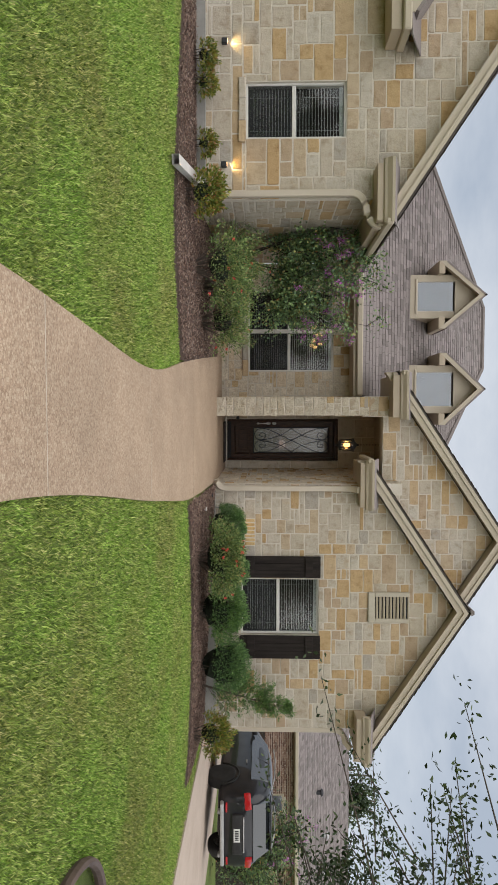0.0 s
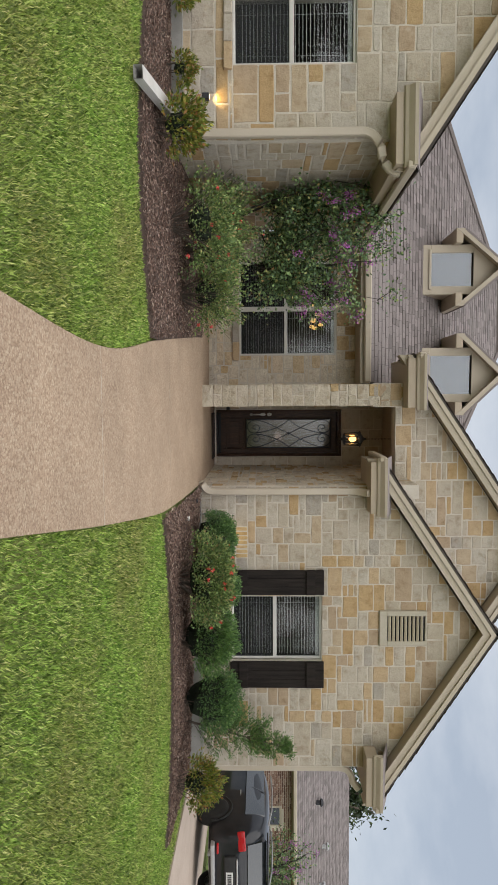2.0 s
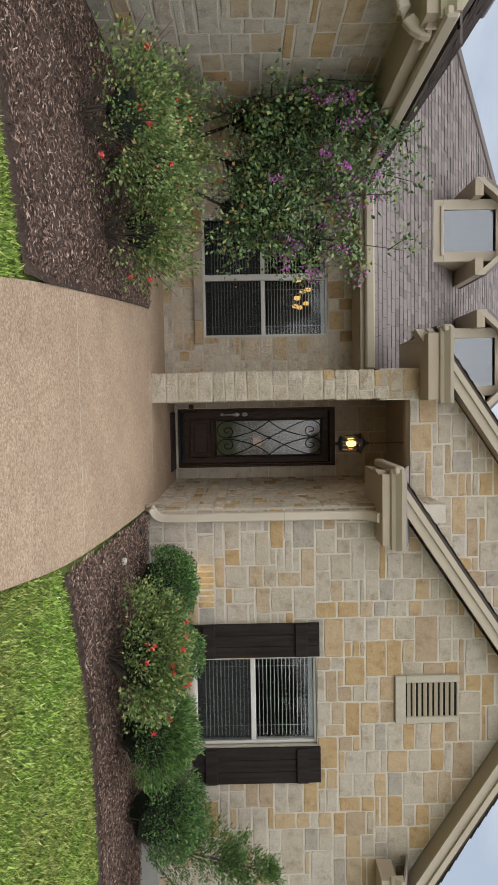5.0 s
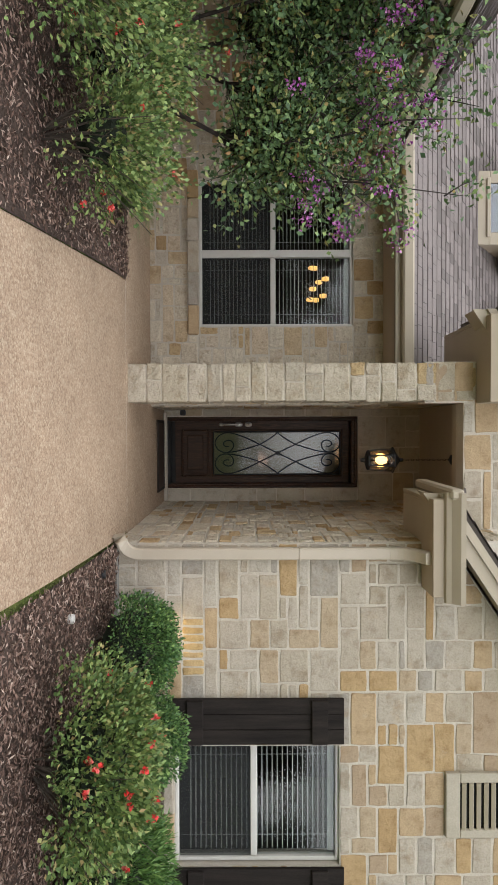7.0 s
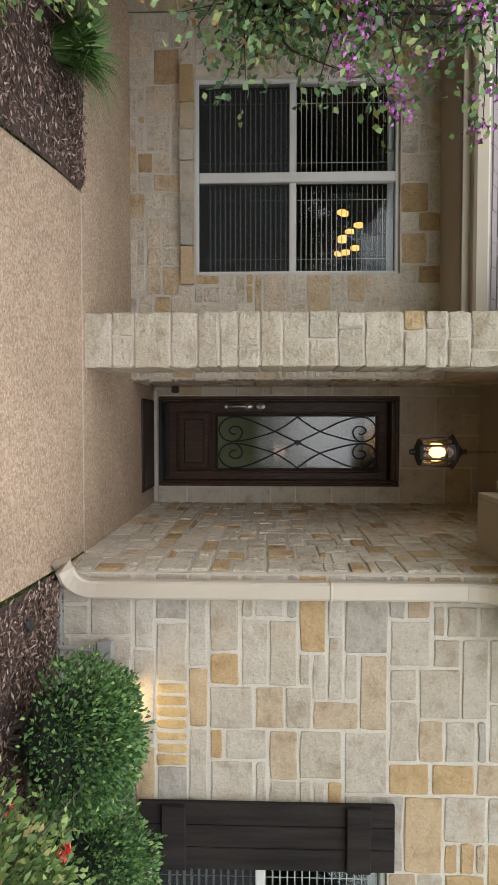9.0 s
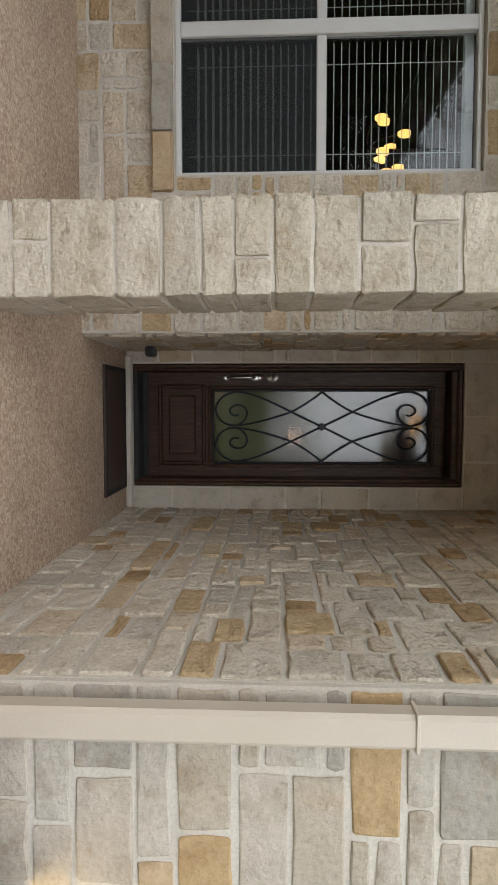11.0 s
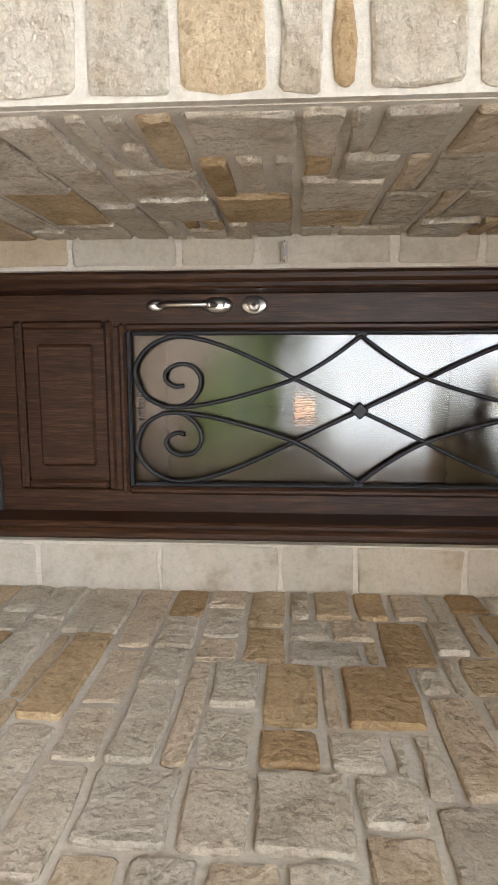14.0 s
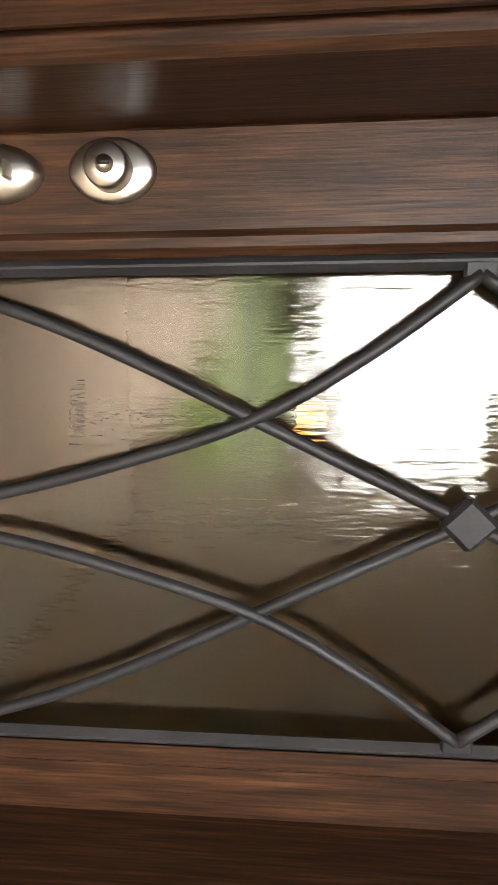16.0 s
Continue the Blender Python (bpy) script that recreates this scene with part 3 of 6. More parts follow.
# stone pier, stacked in full blocks
pier = empty("stone_pier", (-0.2, 12.19, 0), "square cream limestone pier of stacked rough blocks", "pier")
prng = random.Random(5)
z = -0.02
PY1 = 12.49
while z < 3.5:
    h = prng.choice((0.10, 0.13, 0.15, 0.18, 0.2, 0.22, 0.26))
    if 3.5 - z - h < 0.1:
        h = 3.5 - z
    cuts = [-0.40, -0.012] if prng.random() < 0.28 else [-0.40, prng.uniform(-0.30, -0.11), -0.012]
    back = [12.0, PY1] if prng.random() < 0.5 else [12.0, prng.uniform(12.16, 12.34), PY1]
    for a, b in zip(cuts, cuts[1:]):
        for c, d in zip(back, back[1:]):
            j = lambda: prng.uniform(-0.007, 0.007)
            bm = bm_box((a + 0.006 + j() * (a == -0.4), c + 0.005 + j(), z + 0.007), (b - 0.006 + j() * (b > -0.1), d - 0.005 + j(), z + h - 0.007), 0.013, seg=2)
            bmesh.ops.subdivide_edges(bm, edges=[e for e in bm.edges if e.calc_length() > 0.05], cuts=2, use_grid_fill=True)
            for v in bm.verts:
                v.co += noise.noise_vector(v.co * 14.0) * 0.007 + Vector((prng.uniform(-.003, .003), prng.uniform(-.003, .003), prng.uniform(-.003, .003)))
            part("block", bm, PALESTONE, pier)
    z += h
box("core", (-0.382, 12.018, 0.0), (-0.030, PY1 - 0.018, 3.5), MORTAR, pier, 0.003)

# low foundation kerb along the bay and wing
for nm, lo, hi in (("foundation_bay", (1.30, 11.40, -0.35), (6.02, 11.47, 0.02)), ("foundation_wing", (-11.4, 9.33, -0.3), (-3.34, 9.40, 0.06))):
    tagged(box(nm, lo, hi, CONCRETE, None, 0.006), "grey concrete foundation edge below the stone", "foundation", kind="structure")


# ---- roofs ----
def slab_poly(name, pts, thick, mat, parent=None):
    """A flat plate: polygon and its thickness, downward along its normal."""
    p = [Vector(q) for q in pts]
    n = (p[1] - p[0]).cross(p[2] - p[0]).normalized()
    if n.z < 0:
        p.reverse()
        n = -n
    k = len(p)
    vs = p + [q - n * thick for q in p]
    fs = [tuple(range(k)), tuple(range(2 * k - 1, k - 1, -1))] + [(i, i + k, (i + 1) % k + k, (i + 1) % k) for i in range(k)]
    return mesh_ob(name, vs, fs, mat, parent)


def shingles(origin, along, up, rows, parent, seed=3, singles=0, expo=0.145):
    """Courses of three-tab shingles on a slope; rows(s) gives the start and end along the eave."""
    rng = random.Random(seed)
    o, A, S = Vector(origin), Vector(along).normalized(), Vector(up)
    total = S.length
    S = S.normalized()
    N = A.cross(S)
    if N.z < 0:
        N = -N
    vs, fs = [], []
    single = 0
    s = -0.03
    while s < total - 0.02:
        a0, a1 = rows(max(s, 0))
        a = a0 - rng.uniform(0, 0.2)
        e = min(expo * 1.15, total - s)
        while a < a1:
            w = rng.choice((0.12, 0.16, 0.20, 0.26))
            l, r = max(a, a0), min(a + w - 0.006, a1)
            if r - l > 0.03:
                t = rng.uniform(0.010, 0.02)
                q = [o + A * l + S * s + N * t, o + A * r + S * s + N * t, o + A * r + S * (s + e) + N * 0.004, o + A * l + S * (s + e) + N * 0.004, o + A * l + S * s, o + A * r + S * s]
                if single < singles:
                    mesh_ob("shingle", q, [(0, 1, 2, 3), (4, 5, 1, 0)], SHINGLE, parent)
                    single += 1
                else:
                    b = len(vs)
                    vs += q
                    fs += [(b, b + 1, b + 2, b + 3), (b + 4, b + 5, b + 1, b)]
            a += w
        s += expo
    ob = mesh_ob("shingles", vs, fs, SHINGLE, parent)
    return tagged(ob, kind="stuff")


EAVE_Y, EAVE_Z, RIDGE_Y, RIDGE_Z = 12.85, 3.0, 18.5, 7.4
MS = (RIDGE_Z - EAVE_Z) / (RIDGE_Y - EAVE_Y)
roof_main = empty("roof_main", (-2.3, 15, 5), "weathered brown asphalt-shingle hip roof with two dormers", "roof", kind="structure")
L_E, R_E, L_R, R_R = -8.85, 4.3, -3.2, -1.36


def main_rows(s):
    f = s / math.hypot(RIDGE_Y - EAVE_Y, RIDGE_Z - EAVE_Z)
    y = EAVE_Y + (RIDGE_Y - EAVE_Y) * f
    return L_E + (L_R - L_E) * f + 8.85, ((-0.42 if y < 14.75 else R_E + (R_R - R_E) * f)) + 8.85


fz = lambda y: EAVE_Z + MS * (y - EAVE_Y)
slab_poly("deck", [(L_E, EAVE_Y, EAVE_Z), (-0.42, EAVE_Y, EAVE_Z), (-0.42, 14.7, fz(14.7)), (R_E + (R_R - R_E) * 0.33, 14.7, fz(14.7)), (R_R, RIDGE_Y, RIDGE_Z), (L_R, RIDGE_Y, RIDGE_Z)], 0.06, ROOFDECK, roof_main)
slab_poly("deck", [(L_E, EAVE_Y, EAVE_Z), (L_R, RIDGE_Y, RIDGE_Z), (L_E, 24.2, EAVE_Z)], 0.06, SHINGLE, roof_main)
slab_poly("deck", [(R_E + (R_R - R_E) * 0.33, 14.7, fz(14.7)), (R_R, RIDGE_Y, RIDGE_Z), (R_E, 24.2, EAVE_Z)], 0.06, SHINGLE, roof_main)
slab_poly("deck", [(L_E, 24.2, EAVE_Z), (L_R, RIDGE_Y, RIDGE_Z), (R_R, RIDGE_Y, RIDGE_Z), (R_E, 24.2, EAVE_Z)], 0.06, SHINGLE, roof_main)
shingles((L_E, EAVE_Y, EAVE_Z + 0.003), (1, 0, 0), (0, RIDGE_Y - EAVE_Y, RIDGE_Z - EAVE_Z), main_rows, roof_main, 3, 240)
for pts in (((L_R, RIDGE_Y, RIDGE_Z + .02), (R_R, RIDGE_Y, RIDGE_Z + .02)), ((L_R, RIDGE_Y, RIDGE_Z + .02), (L_E, EAVE_Y, EAVE_Z + .02)), ((R_R, RIDGE_Y, RIDGE_Z + .02), (1.6, 15.6, 5.16))):
    part("ridge_cap", bm_tube(pts, 0.07, 6), SHINGLE, roof_main)
box("fascia", (-3.2, 12.80, 2.80), (-0.42, 12.85, 2.99), TRIM, roof_main, 0.004)
box("gutter", (-3.2, 12.69, 2.86), (-0.44, 12.80, 2.985), TRIM, roof_main, 0.02)
box("soffit", (-3.3, 12.82, 2.80), (-0.40, 13.44, 2.83), SOFFIT, roof_main, 0.003)


def gable_roof(name, x0, x1, ridge, top, y0, y1, label, seed, returns, cut=None):
    """A gable roof with raked fascia boards, soffits and boxed eave returns."""
    g = empty(name, (ridge, y0, top), label, "roof", kind="structure")
    for xe in (x0, x1):
        ze = top - SLOPE * abs(ridge - xe)
        if cut and xe < ridge:
            cx, cy = cut
            zc_ = top - SLOPE * (ridge - cx)
            slab_poly("deck", [(xe, y0, ze), (xe, cy, ze), (cx, cy, zc_), (cx, y0, zc_)], 0.05, ROOFDECK, g)
            slab_poly("deck", [(cx, y0, zc_), (cx, y1, zc_), (ridge, y1, top), (ridge, y0, top)], 0.05, ROOFDECK, g)
        else:
            slab_poly("deck", [(xe, y0, ze), (xe, y1, ze), (ridge, y1, top), (ridge, y0, top)], 0.05, ROOFDECK, g)
        L = math.hypot(ridge - xe, top - ze)
        o = (xe, y0 - 0.02, ze + 0.003) if xe < ridge else (xe, y1, ze + 0.003)
        shingles(o, (0, 1, 0) if xe < ridge else (0, -1, 0), (ridge - xe, 0, top - ze), lambda s: (0, (cut[1] if cut and xe < ridge and xe + s * 0.834 < cut[0] + 0.1 else y1) - y0 + 0.02), g, seed, expo=0.16)

        def raked(nm, ya, yb, drop0, drop1, mat, out=0.0):
            vs = []
            for x, z in ((xe, ze), (ridge, top)):
                vs += [(x, ya, z - drop0), (x, yb, z - drop0), (x, yb, z - drop1), (x, ya, z - drop1)]
            mesh_ob(nm, vs, [(0, 1, 2, 3), (7, 6, 5, 4), (0, 4, 5, 1), (1, 5, 6, 2), (2, 6, 7, 3), (3, 7, 4, 0)], mat, g)
        raked("rake_board", y0 + 0.004, y0 + 0.032, 0.055, 0.25, TRIM)
        raked("rake_molding", y0 - 0.024, y0 + 0.004, 0.045, 0.125, TRIM)
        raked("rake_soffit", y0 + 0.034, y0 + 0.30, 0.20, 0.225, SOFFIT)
    part("ridge_cap", bm_tube(((ridge, y0, top + .02), (ridge, y1, top + .02)), 0.06, 6), SHINGLE, g)
    yf = y0 - 0.14
    for (xa, xb, za, zb, side) in returns:
        # boxed return: soffit box, crown and gutter, small shingled top
        lo, hi = min(xa, xb), max(xa, xb)
        box("return_box", (lo + 0.06, yf + 0.03, za), (hi - 0.04, y0 + 0.24, zb - 0.06), SOFFIT, g, 0.004)
        bm = bmesh.new()
        prof = [(0.01, zb - 0.15), (-0.02, zb - 0.14), (-0.035, zb - 0.10), (-0.085, zb - 0.04), (-0.09, zb), (0.01, zb)]
        for x in (lo, hi):
            for d, zz in prof:
                bm.verts.new((x, yf + 0.02 + d, zz))
        bm.verts.ensure_lookup_table()
        k = len(prof)
        for i in range(k):
            bm.faces.new([bm.verts[j] for j in (i, (i + 1) % k, (i + 1) % k + k, i + k)])
        bm.faces.new([bm.verts[i] for i in range(k)][::-1])
        bm.faces.new([bm.verts[i + k] for i in range(k)])
        part("return_gutter", bm, TRIM, g)
        slab_poly("return_top", [(lo, yf - 0.05, zb + 0.005), (hi, yf - 0.05, zb + 0.005), (hi, y0 + 0.22, zb + 0.15), (lo, y0 + 0.22, zb + 0.15)], 0.02, SHINGLE, g)
        # eave running back along the side
        xs = lo if side < 0 else hi
        ye = min(y1, y0 + side_run[name])
        t = -side
        a0, a1 = sorted((xs + t * 0.062, xs + t * 0.10))
        box("side_fascia", (a0, yf + 0.034, za + 0.004), (a1, ye, zb - 0.02), SOFFIT, g, 0.004)
        a0, a1 = sorted((xs - t * 0.03, xs + t * 0.06))
        box("side_gutter", (a0, yf - 0.05, zb - 0.12), (a1, ye, zb - 0.004), TRIM, g, 0.02)
        a0, a1 = sorted((xs + t * 0.102, xs + t * 0.54))
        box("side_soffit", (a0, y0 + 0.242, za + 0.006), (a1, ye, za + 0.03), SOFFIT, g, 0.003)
    return g


side_run = {"roof_bay": 0.9, "roof_entry": 1.25, "roof_wing": 3.9}
gable_roof("roof_bay", 0.80, 6.52, bay_ridge, bay_top, 11.20, 15.5, "brown shingled gable roof with beige raked trim", 31, [(0.78, 1.70, 2.71, 2.95, -1), (5.58, 6.50, 2.68, 2.93, 1)], (1.27, 11.98))
gable_roof("roof_entry", -0.86, 5.74, ent_ridge, ent_top, 11.76, 17.0, "brown shingled entry gable roof with beige trim", 32, [(-0.86, 0.05, 3.40, 3.68, -1)], (-0.38, 12.84))
gable_roof("roof_wing", -11.9, -2.86, wing_ridge, wing_top, 9.14, 16.5, "brown shingled wing gable roof with beige trim", 33, [(-3.78, -2.86, 2.60, 2.84, 1)])

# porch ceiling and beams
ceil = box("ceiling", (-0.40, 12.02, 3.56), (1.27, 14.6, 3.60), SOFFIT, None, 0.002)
tagged(ceil, "tan painted porch ceiling in shade", "ceiling", kind="structure")
tagged(box("trim_lintel", (0.004, 12.03, 3.285), (1.246, 12.37, 3.555), TRIM, None, 0.005), "beige painted beam over the entry opening", "beam", kind="structure")
tagged(box("trim_side_beam", (-0.395, 12.51, 2.86), (-0.02, 13.41, 3.555), SOFFIT, None, 0.005), "tan painted beam between pier and wall", "beam", kind="structure")


# dormers
def dormer(x0, x1, label):
    d = empty("dormer", ((x0 + x1) / 2, 14.6, 4.3), label, "dormer", "dormers on the main roof")
    zb, zt, xm = 4.28, 5.40, (x0 + x1) / 2
    pk = zt + 0.60
    y0, y1 = 14.6, 17.6
    box("side_wall", (x0, y0 + 0.05, zb - 0.1), (x0 + 0.06, 16.4, zt), SOFFIT, d, 0.004)
    box("side_wall", (x1 - 0.06, y0 + 0.05, zb - 0.1), (x1, 16.4, zt), SOFFIT, d, 0.004)
    wx0, wx1, wz0, wz1 = x0 + 0.17, x1 - 0.17, zb + 0.26, zt - 0.02
    box("front_board", (x0, y0, zb - 0.02), (x1, y0 + 0.05, wz0), TRIM, d, 0.006)
    box("front_board", (x0, y0, wz0), (wx0, y0 + 0.05, zt + 0.02), TRIM, d, 0.006)
    box("front_board", (wx1, y0, wz0), (x1, y0 + 0.05, zt + 0.02), TRIM, d, 0.006)
    mesh_ob("front_gable", [(x0, y0, zt + .02), (x1, y0, zt + .02), (xm, y0, pk - .05), (x0, y0 + .05, zt + .02), (x1, y0 + .05, zt + .02), (xm, y0 + .05, pk - .05)],
            [(0, 1, 2), (5, 4, 3), (0, 3, 4, 1), (1, 4, 5, 2), (2, 5, 3, 0)], TRIM, d)
    box("sill", (x0 + 0.1, y0 - 0.03, wz0 - 0.05), (x1 - 0.1, y0 + 0.03, wz0 + 0.005), TRIM, d, 0.01)
    box("pane", (wx0, y0 + 0.02, wz0), (wx1, y0 + 0.026, wz1), PALEGLASS, d, 0.0, "pale reflecting glass")
    # dark sheet in place of the unlit space behind the pane
    box("shade_backing", (wx0 - .05, y0 + 0.10, wz0 - .05), (wx1 + .05, y0 + 0.12, wz1 + .05), DARKROOM, d, 0.0)
    ov = 0.27
    for s in (-1, 1):
        xe = xm + s * ((x1 - x0) / 2 + ov)
        sl = (pk - zt) / ((x1 - x0) / 2)
        ze = pk - sl * abs(xe - xm)
        slab_poly("roof", [(xe, y0 - .25, ze + .1), (xe, y1, ze + .1), (xm, y1, pk + .1), (xm, y0 - .25, pk + .1)], 0.04, SHINGLE, d)
        vs = []
        for x, zz in ((xe, ze + .06), (xm, pk + .06)):
            vs += [(x, y0 - .245, zz), (x, y0 - .21, zz), (x, y0 - .21, zz - .15), (x, y0 - .245, zz - .15)]
        mesh_ob("rake_board", vs, [(0, 1, 2, 3), (7, 6, 5, 4), (0, 4, 5, 1), (1, 5, 6, 2), (2, 6, 7, 3), (3, 7, 4, 0)], TRIM, d)
        vs = []
        for x, zz in ((xe, ze - .02), (xm, pk - .02)):
            vs += [(x, y0 - .21, zz), (x, y0 + .0, zz), (x, y0 + .0, zz - .02), (x, y0 - .21, zz - .02)]
        mesh_ob("rake_soffit", vs, [(0, 1, 2, 3), (7, 6, 5, 4), (0, 4, 5, 1), (1, 5, 6, 2), (2, 6, 7, 3), (3, 7, 4, 0)], SOFFIT, d)
        a, b = sorted((xe, xm + s * ((x1 - x0) / 2)))
        box("eave_box", (a, y0 - .24, ze - .10), (b + 0.02 * (s < 0), 16.6, ze + .04), SOFFIT, d, 0.005)
    return d


PALEGLASS = glass_mat("sky_reflecting_dormer_glass", 2.05, tint=(.5, .58, .68))
dormer(-3.32, -2.30, "beige dormer with a pale glazed window under a small gable")
dormer(-1.20, -0.06, "beige dormer beside the entry gable with a pale glazed window")

# small return of the further gable at the wing's outer end
far_ret = empty("roof_wing_return", (-5.9, 9.0, 2.75), "boxed beige eave return with a raked board", "roof", kind="structure")
box("return_box", (-6.60, 8.86, 2.74), (-5.50, 9.37, 2.90), SOFFIT, far_ret, 0.005)
box("return_gutter", (-6.62, 8.78, 2.90), (-5.46, 9.37, 3.02), TRIM, far_ret, 0.02)
slab_poly("return_top", [(-6.62, 8.80, 3.03), (-5.40, 8.80, 3.03), (-5.40, 9.36, 3.28), (-6.62, 9.36, 3.28)], 0.02, SHINGLE, far_ret)
slab_poly("roof", [(-5.70, 8.8, 3.12), (-5.70, 9.5, 3.12), (-8.6, 9.5, 5.05), (-8.6, 8.8, 5.05)], 0.05, SHINGLE, far_ret)
mesh_ob("rake_board", [(-5.70, 8.80, 3.06), (-5.70, 8.83, 3.06), (-5.70, 8.83, 2.90), (-5.70, 8.80, 2.90), (-8.6, 8.80, 4.99), (-8.6, 8.83, 4.99), (-8.6, 8.83, 4.80), (-8.6, 8.80, 4.80)],
        [(0, 1, 2, 3), (7, 6, 5, 4), (0, 4, 5, 1), (1, 5, 6, 2), (2, 6, 7, 3), (3, 7, 4, 0)], TRIM, far_ret)


# ---- windows, door ----
def window(name, x0, x1, z0, z1, y, units, label, room_depth=2.2):
    """A single-hung vinyl window unit or pair, with insect screens, a horizontal blind and a dark-coloured room box
    behind.
    """
    w = empty(name, ((x0 + x1) / 2, y, z0), label, "window", kind="structure")
    f = 0.035
    box("window_frame", (x0, y, z0), (x1, y + 0.07, z0 + f), WHITE, w, 0.006)
    box("window_frame", (x0, y, z1 - f), (x1, y + 0.07, z1), WHITE, w, 0.006)
    box("window_frame", (x0, y, z0 + f), (x0 + f, y + 0.07, z1 - f), WHITE, w, 0.006)
    box("window_frame", (x1 - f, y, z0 + f), (x1, y + 0.07, z1 - f), WHITE, w, 0.006)
    wd = (x1 - x0) / units
    zm = z0 + (z1 - z0) * 0.48
    for k in range(units):
        a, b = x0 + wd * k + (f if k == 0 else 0.045), x0 + wd * (k + 1) - (f if k == units - 1 else 0.045)
        if k:
            box("mullion", (x0 + wd * k - 0.045, y - 0.004, z0 + f), (x0 + wd * k + 0.045, y + 0.066, z1 - f), WHITE, w, 0.006)
        box("sash_rail", (a, y + 0.012, zm - 0.03), (b, y + 0.06, zm + 0.03), WHITE, w, 0.006)
        box("pane", (a, y + 0.040, zm + 0.03), (b, y + 0.045, z1 - f), GLASS, w, 0.0)
        box("pane", (a, y + 0.050, z0 + f), (b, y + 0.055, zm - 0.03), GLASS, w, 0.0)
        box("insect_screen", (a, y + 0.022, z0 + f), (b, y + 0.024, zm - 0.03), SCREEN, w, 0.0, "fine dark insect screen")
    for o in w.children:
        if o.name.split(".")[0] in ("pane", "insect_screen"):
            o.visible_shadow = False
    blind = empty("window_blind", ((x0 + x1) / 2, y + 0.12, z0), "white horizontal slatted blind behind the glass", "blind", "blinds in the windows")
    zz = z1 - 0.08
    box("headrail", (x0 + 0.03, y + 0.085, z1 - 0.09), (x1 - 0.03, y + 0.135, z1 - 0.035), SLAT, blind, 0.004)
    for k in range(units):
        a, b = x0 + wd * k + 0.05, x0 + wd * (k + 1) - 0.05
        zz = z1 - 0.13
        while zz > z0 + 0.1:
            part("slat", bm_box((a, -0.022, -0.0018), (b, 0.022, 0.0018), 0, m=pose(0, y + 0.115, zz, 10, 0, 0)), SLAT, blind)
            zz -= 0.047
        for c in (a + 0.12, b - 0.12):
            part("cord", bm_tube(((c, y + 0.112, z0 + 0.06), (c, y + 0.112, z1 - 0.06)), 0.003, 5), SLAT, blind)
    # room box: its dimness is put into the dark wall colour
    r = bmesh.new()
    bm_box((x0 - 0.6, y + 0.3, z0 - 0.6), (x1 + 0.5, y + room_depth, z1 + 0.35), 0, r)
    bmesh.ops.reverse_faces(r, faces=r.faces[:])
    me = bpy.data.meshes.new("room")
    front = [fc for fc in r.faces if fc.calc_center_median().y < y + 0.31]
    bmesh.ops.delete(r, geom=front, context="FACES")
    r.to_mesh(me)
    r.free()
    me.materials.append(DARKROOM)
    tagged(new("wall_interior", me), "plain box coloured dark for the dim room behind the window", "room", kind="structure")
    return w


def screen_mat():
    m, nt, b = base_mat("fine_insect_screen", 0.8)
    b.inputs["Base Color"].default_value = (.02, .022, .022, 1)
    b.inputs["Alpha"].default_value = 0.38
    return m


SCREEN = screen_mat()
window("window_bay", 3.08, 4.17, 0.50, 1.985, BAY_Y + 0.05, 1, "white single-hung window with lowered blinds between black shutters")
window("window_porch", -2.75, -0.985, 0.587, 2.444, W2_Y + 0.06, 2, "double single-hung window with blinds and reflected sky", 4.5)
window("window_wing", -5.08, -4.245, 0.665, 2.185, WING_Y + 0.05, 1, "white single-hung window with a partly raised blind")

# rough stone sill ledges
for nm, x0, x1, z0, z1, y in (("sill_porch", -2.84, -0.885, 0.455, 0.587, W2_Y), ("sill_bay", 3.05, 4.20, 0.40, 0.50, BAY_Y), ("sill_wing", -5.14, -4.18, 0.56, 0.665, WING_Y)):
    s = tagged(empty(nm, ((x0 + x1) / 2, y, z0), "rough pale stone window ledge", "window sill", kind="structure"))
    rng = random.Random(len(nm))
    x = x0
    while x < x1 - 0.02:
        w = min(rng.uniform(0.22, 0.42), x1 - x)
        if x1 - x - w < 0.12:
            w = x1 - x
        bm = bm_box((x + 0.003, y - 0.035 + rng.uniform(-.006, .006), z0), (x + w - 0.003, y + 0.05, z1 - 0.003), 0.012, seg=2)
        for v in bm.verts:
            v.co += Vector((rng.uniform(-.004, .004), rng.uniform(-.005, .005), rng.uniform(-.004, .004)))
        part("stone", bm, STONE, s)
        x += w


def shutter(x0, x1):
    s = empty("shutter", ((x0 + x1) / 2, BAY_Y, 0.48), "charred black board-and-batten wooden shutter", "shutter", "shutters of the bay window")
    n = 3
    w = (x1 - x0) / n
    for k in range(n):
        box("board", (x0 + w * k + 0.002, BAY_Y - 0.036, 0.475), (x0 + w * (k + 1) - 0.002, BAY_Y - 0.004, 2.02), CHAR, s, 0.004)
    for za in (0.62, 1.73):
        box("batten", (x0 + 0.01, BAY_Y - 0.066, za), (x1 - 0.01, BAY_Y - 0.037, za + 0.145), CHAR, s, 0.005)
    return s


shutter(2.65, 3.065)
shutter(4.185, 4.635)

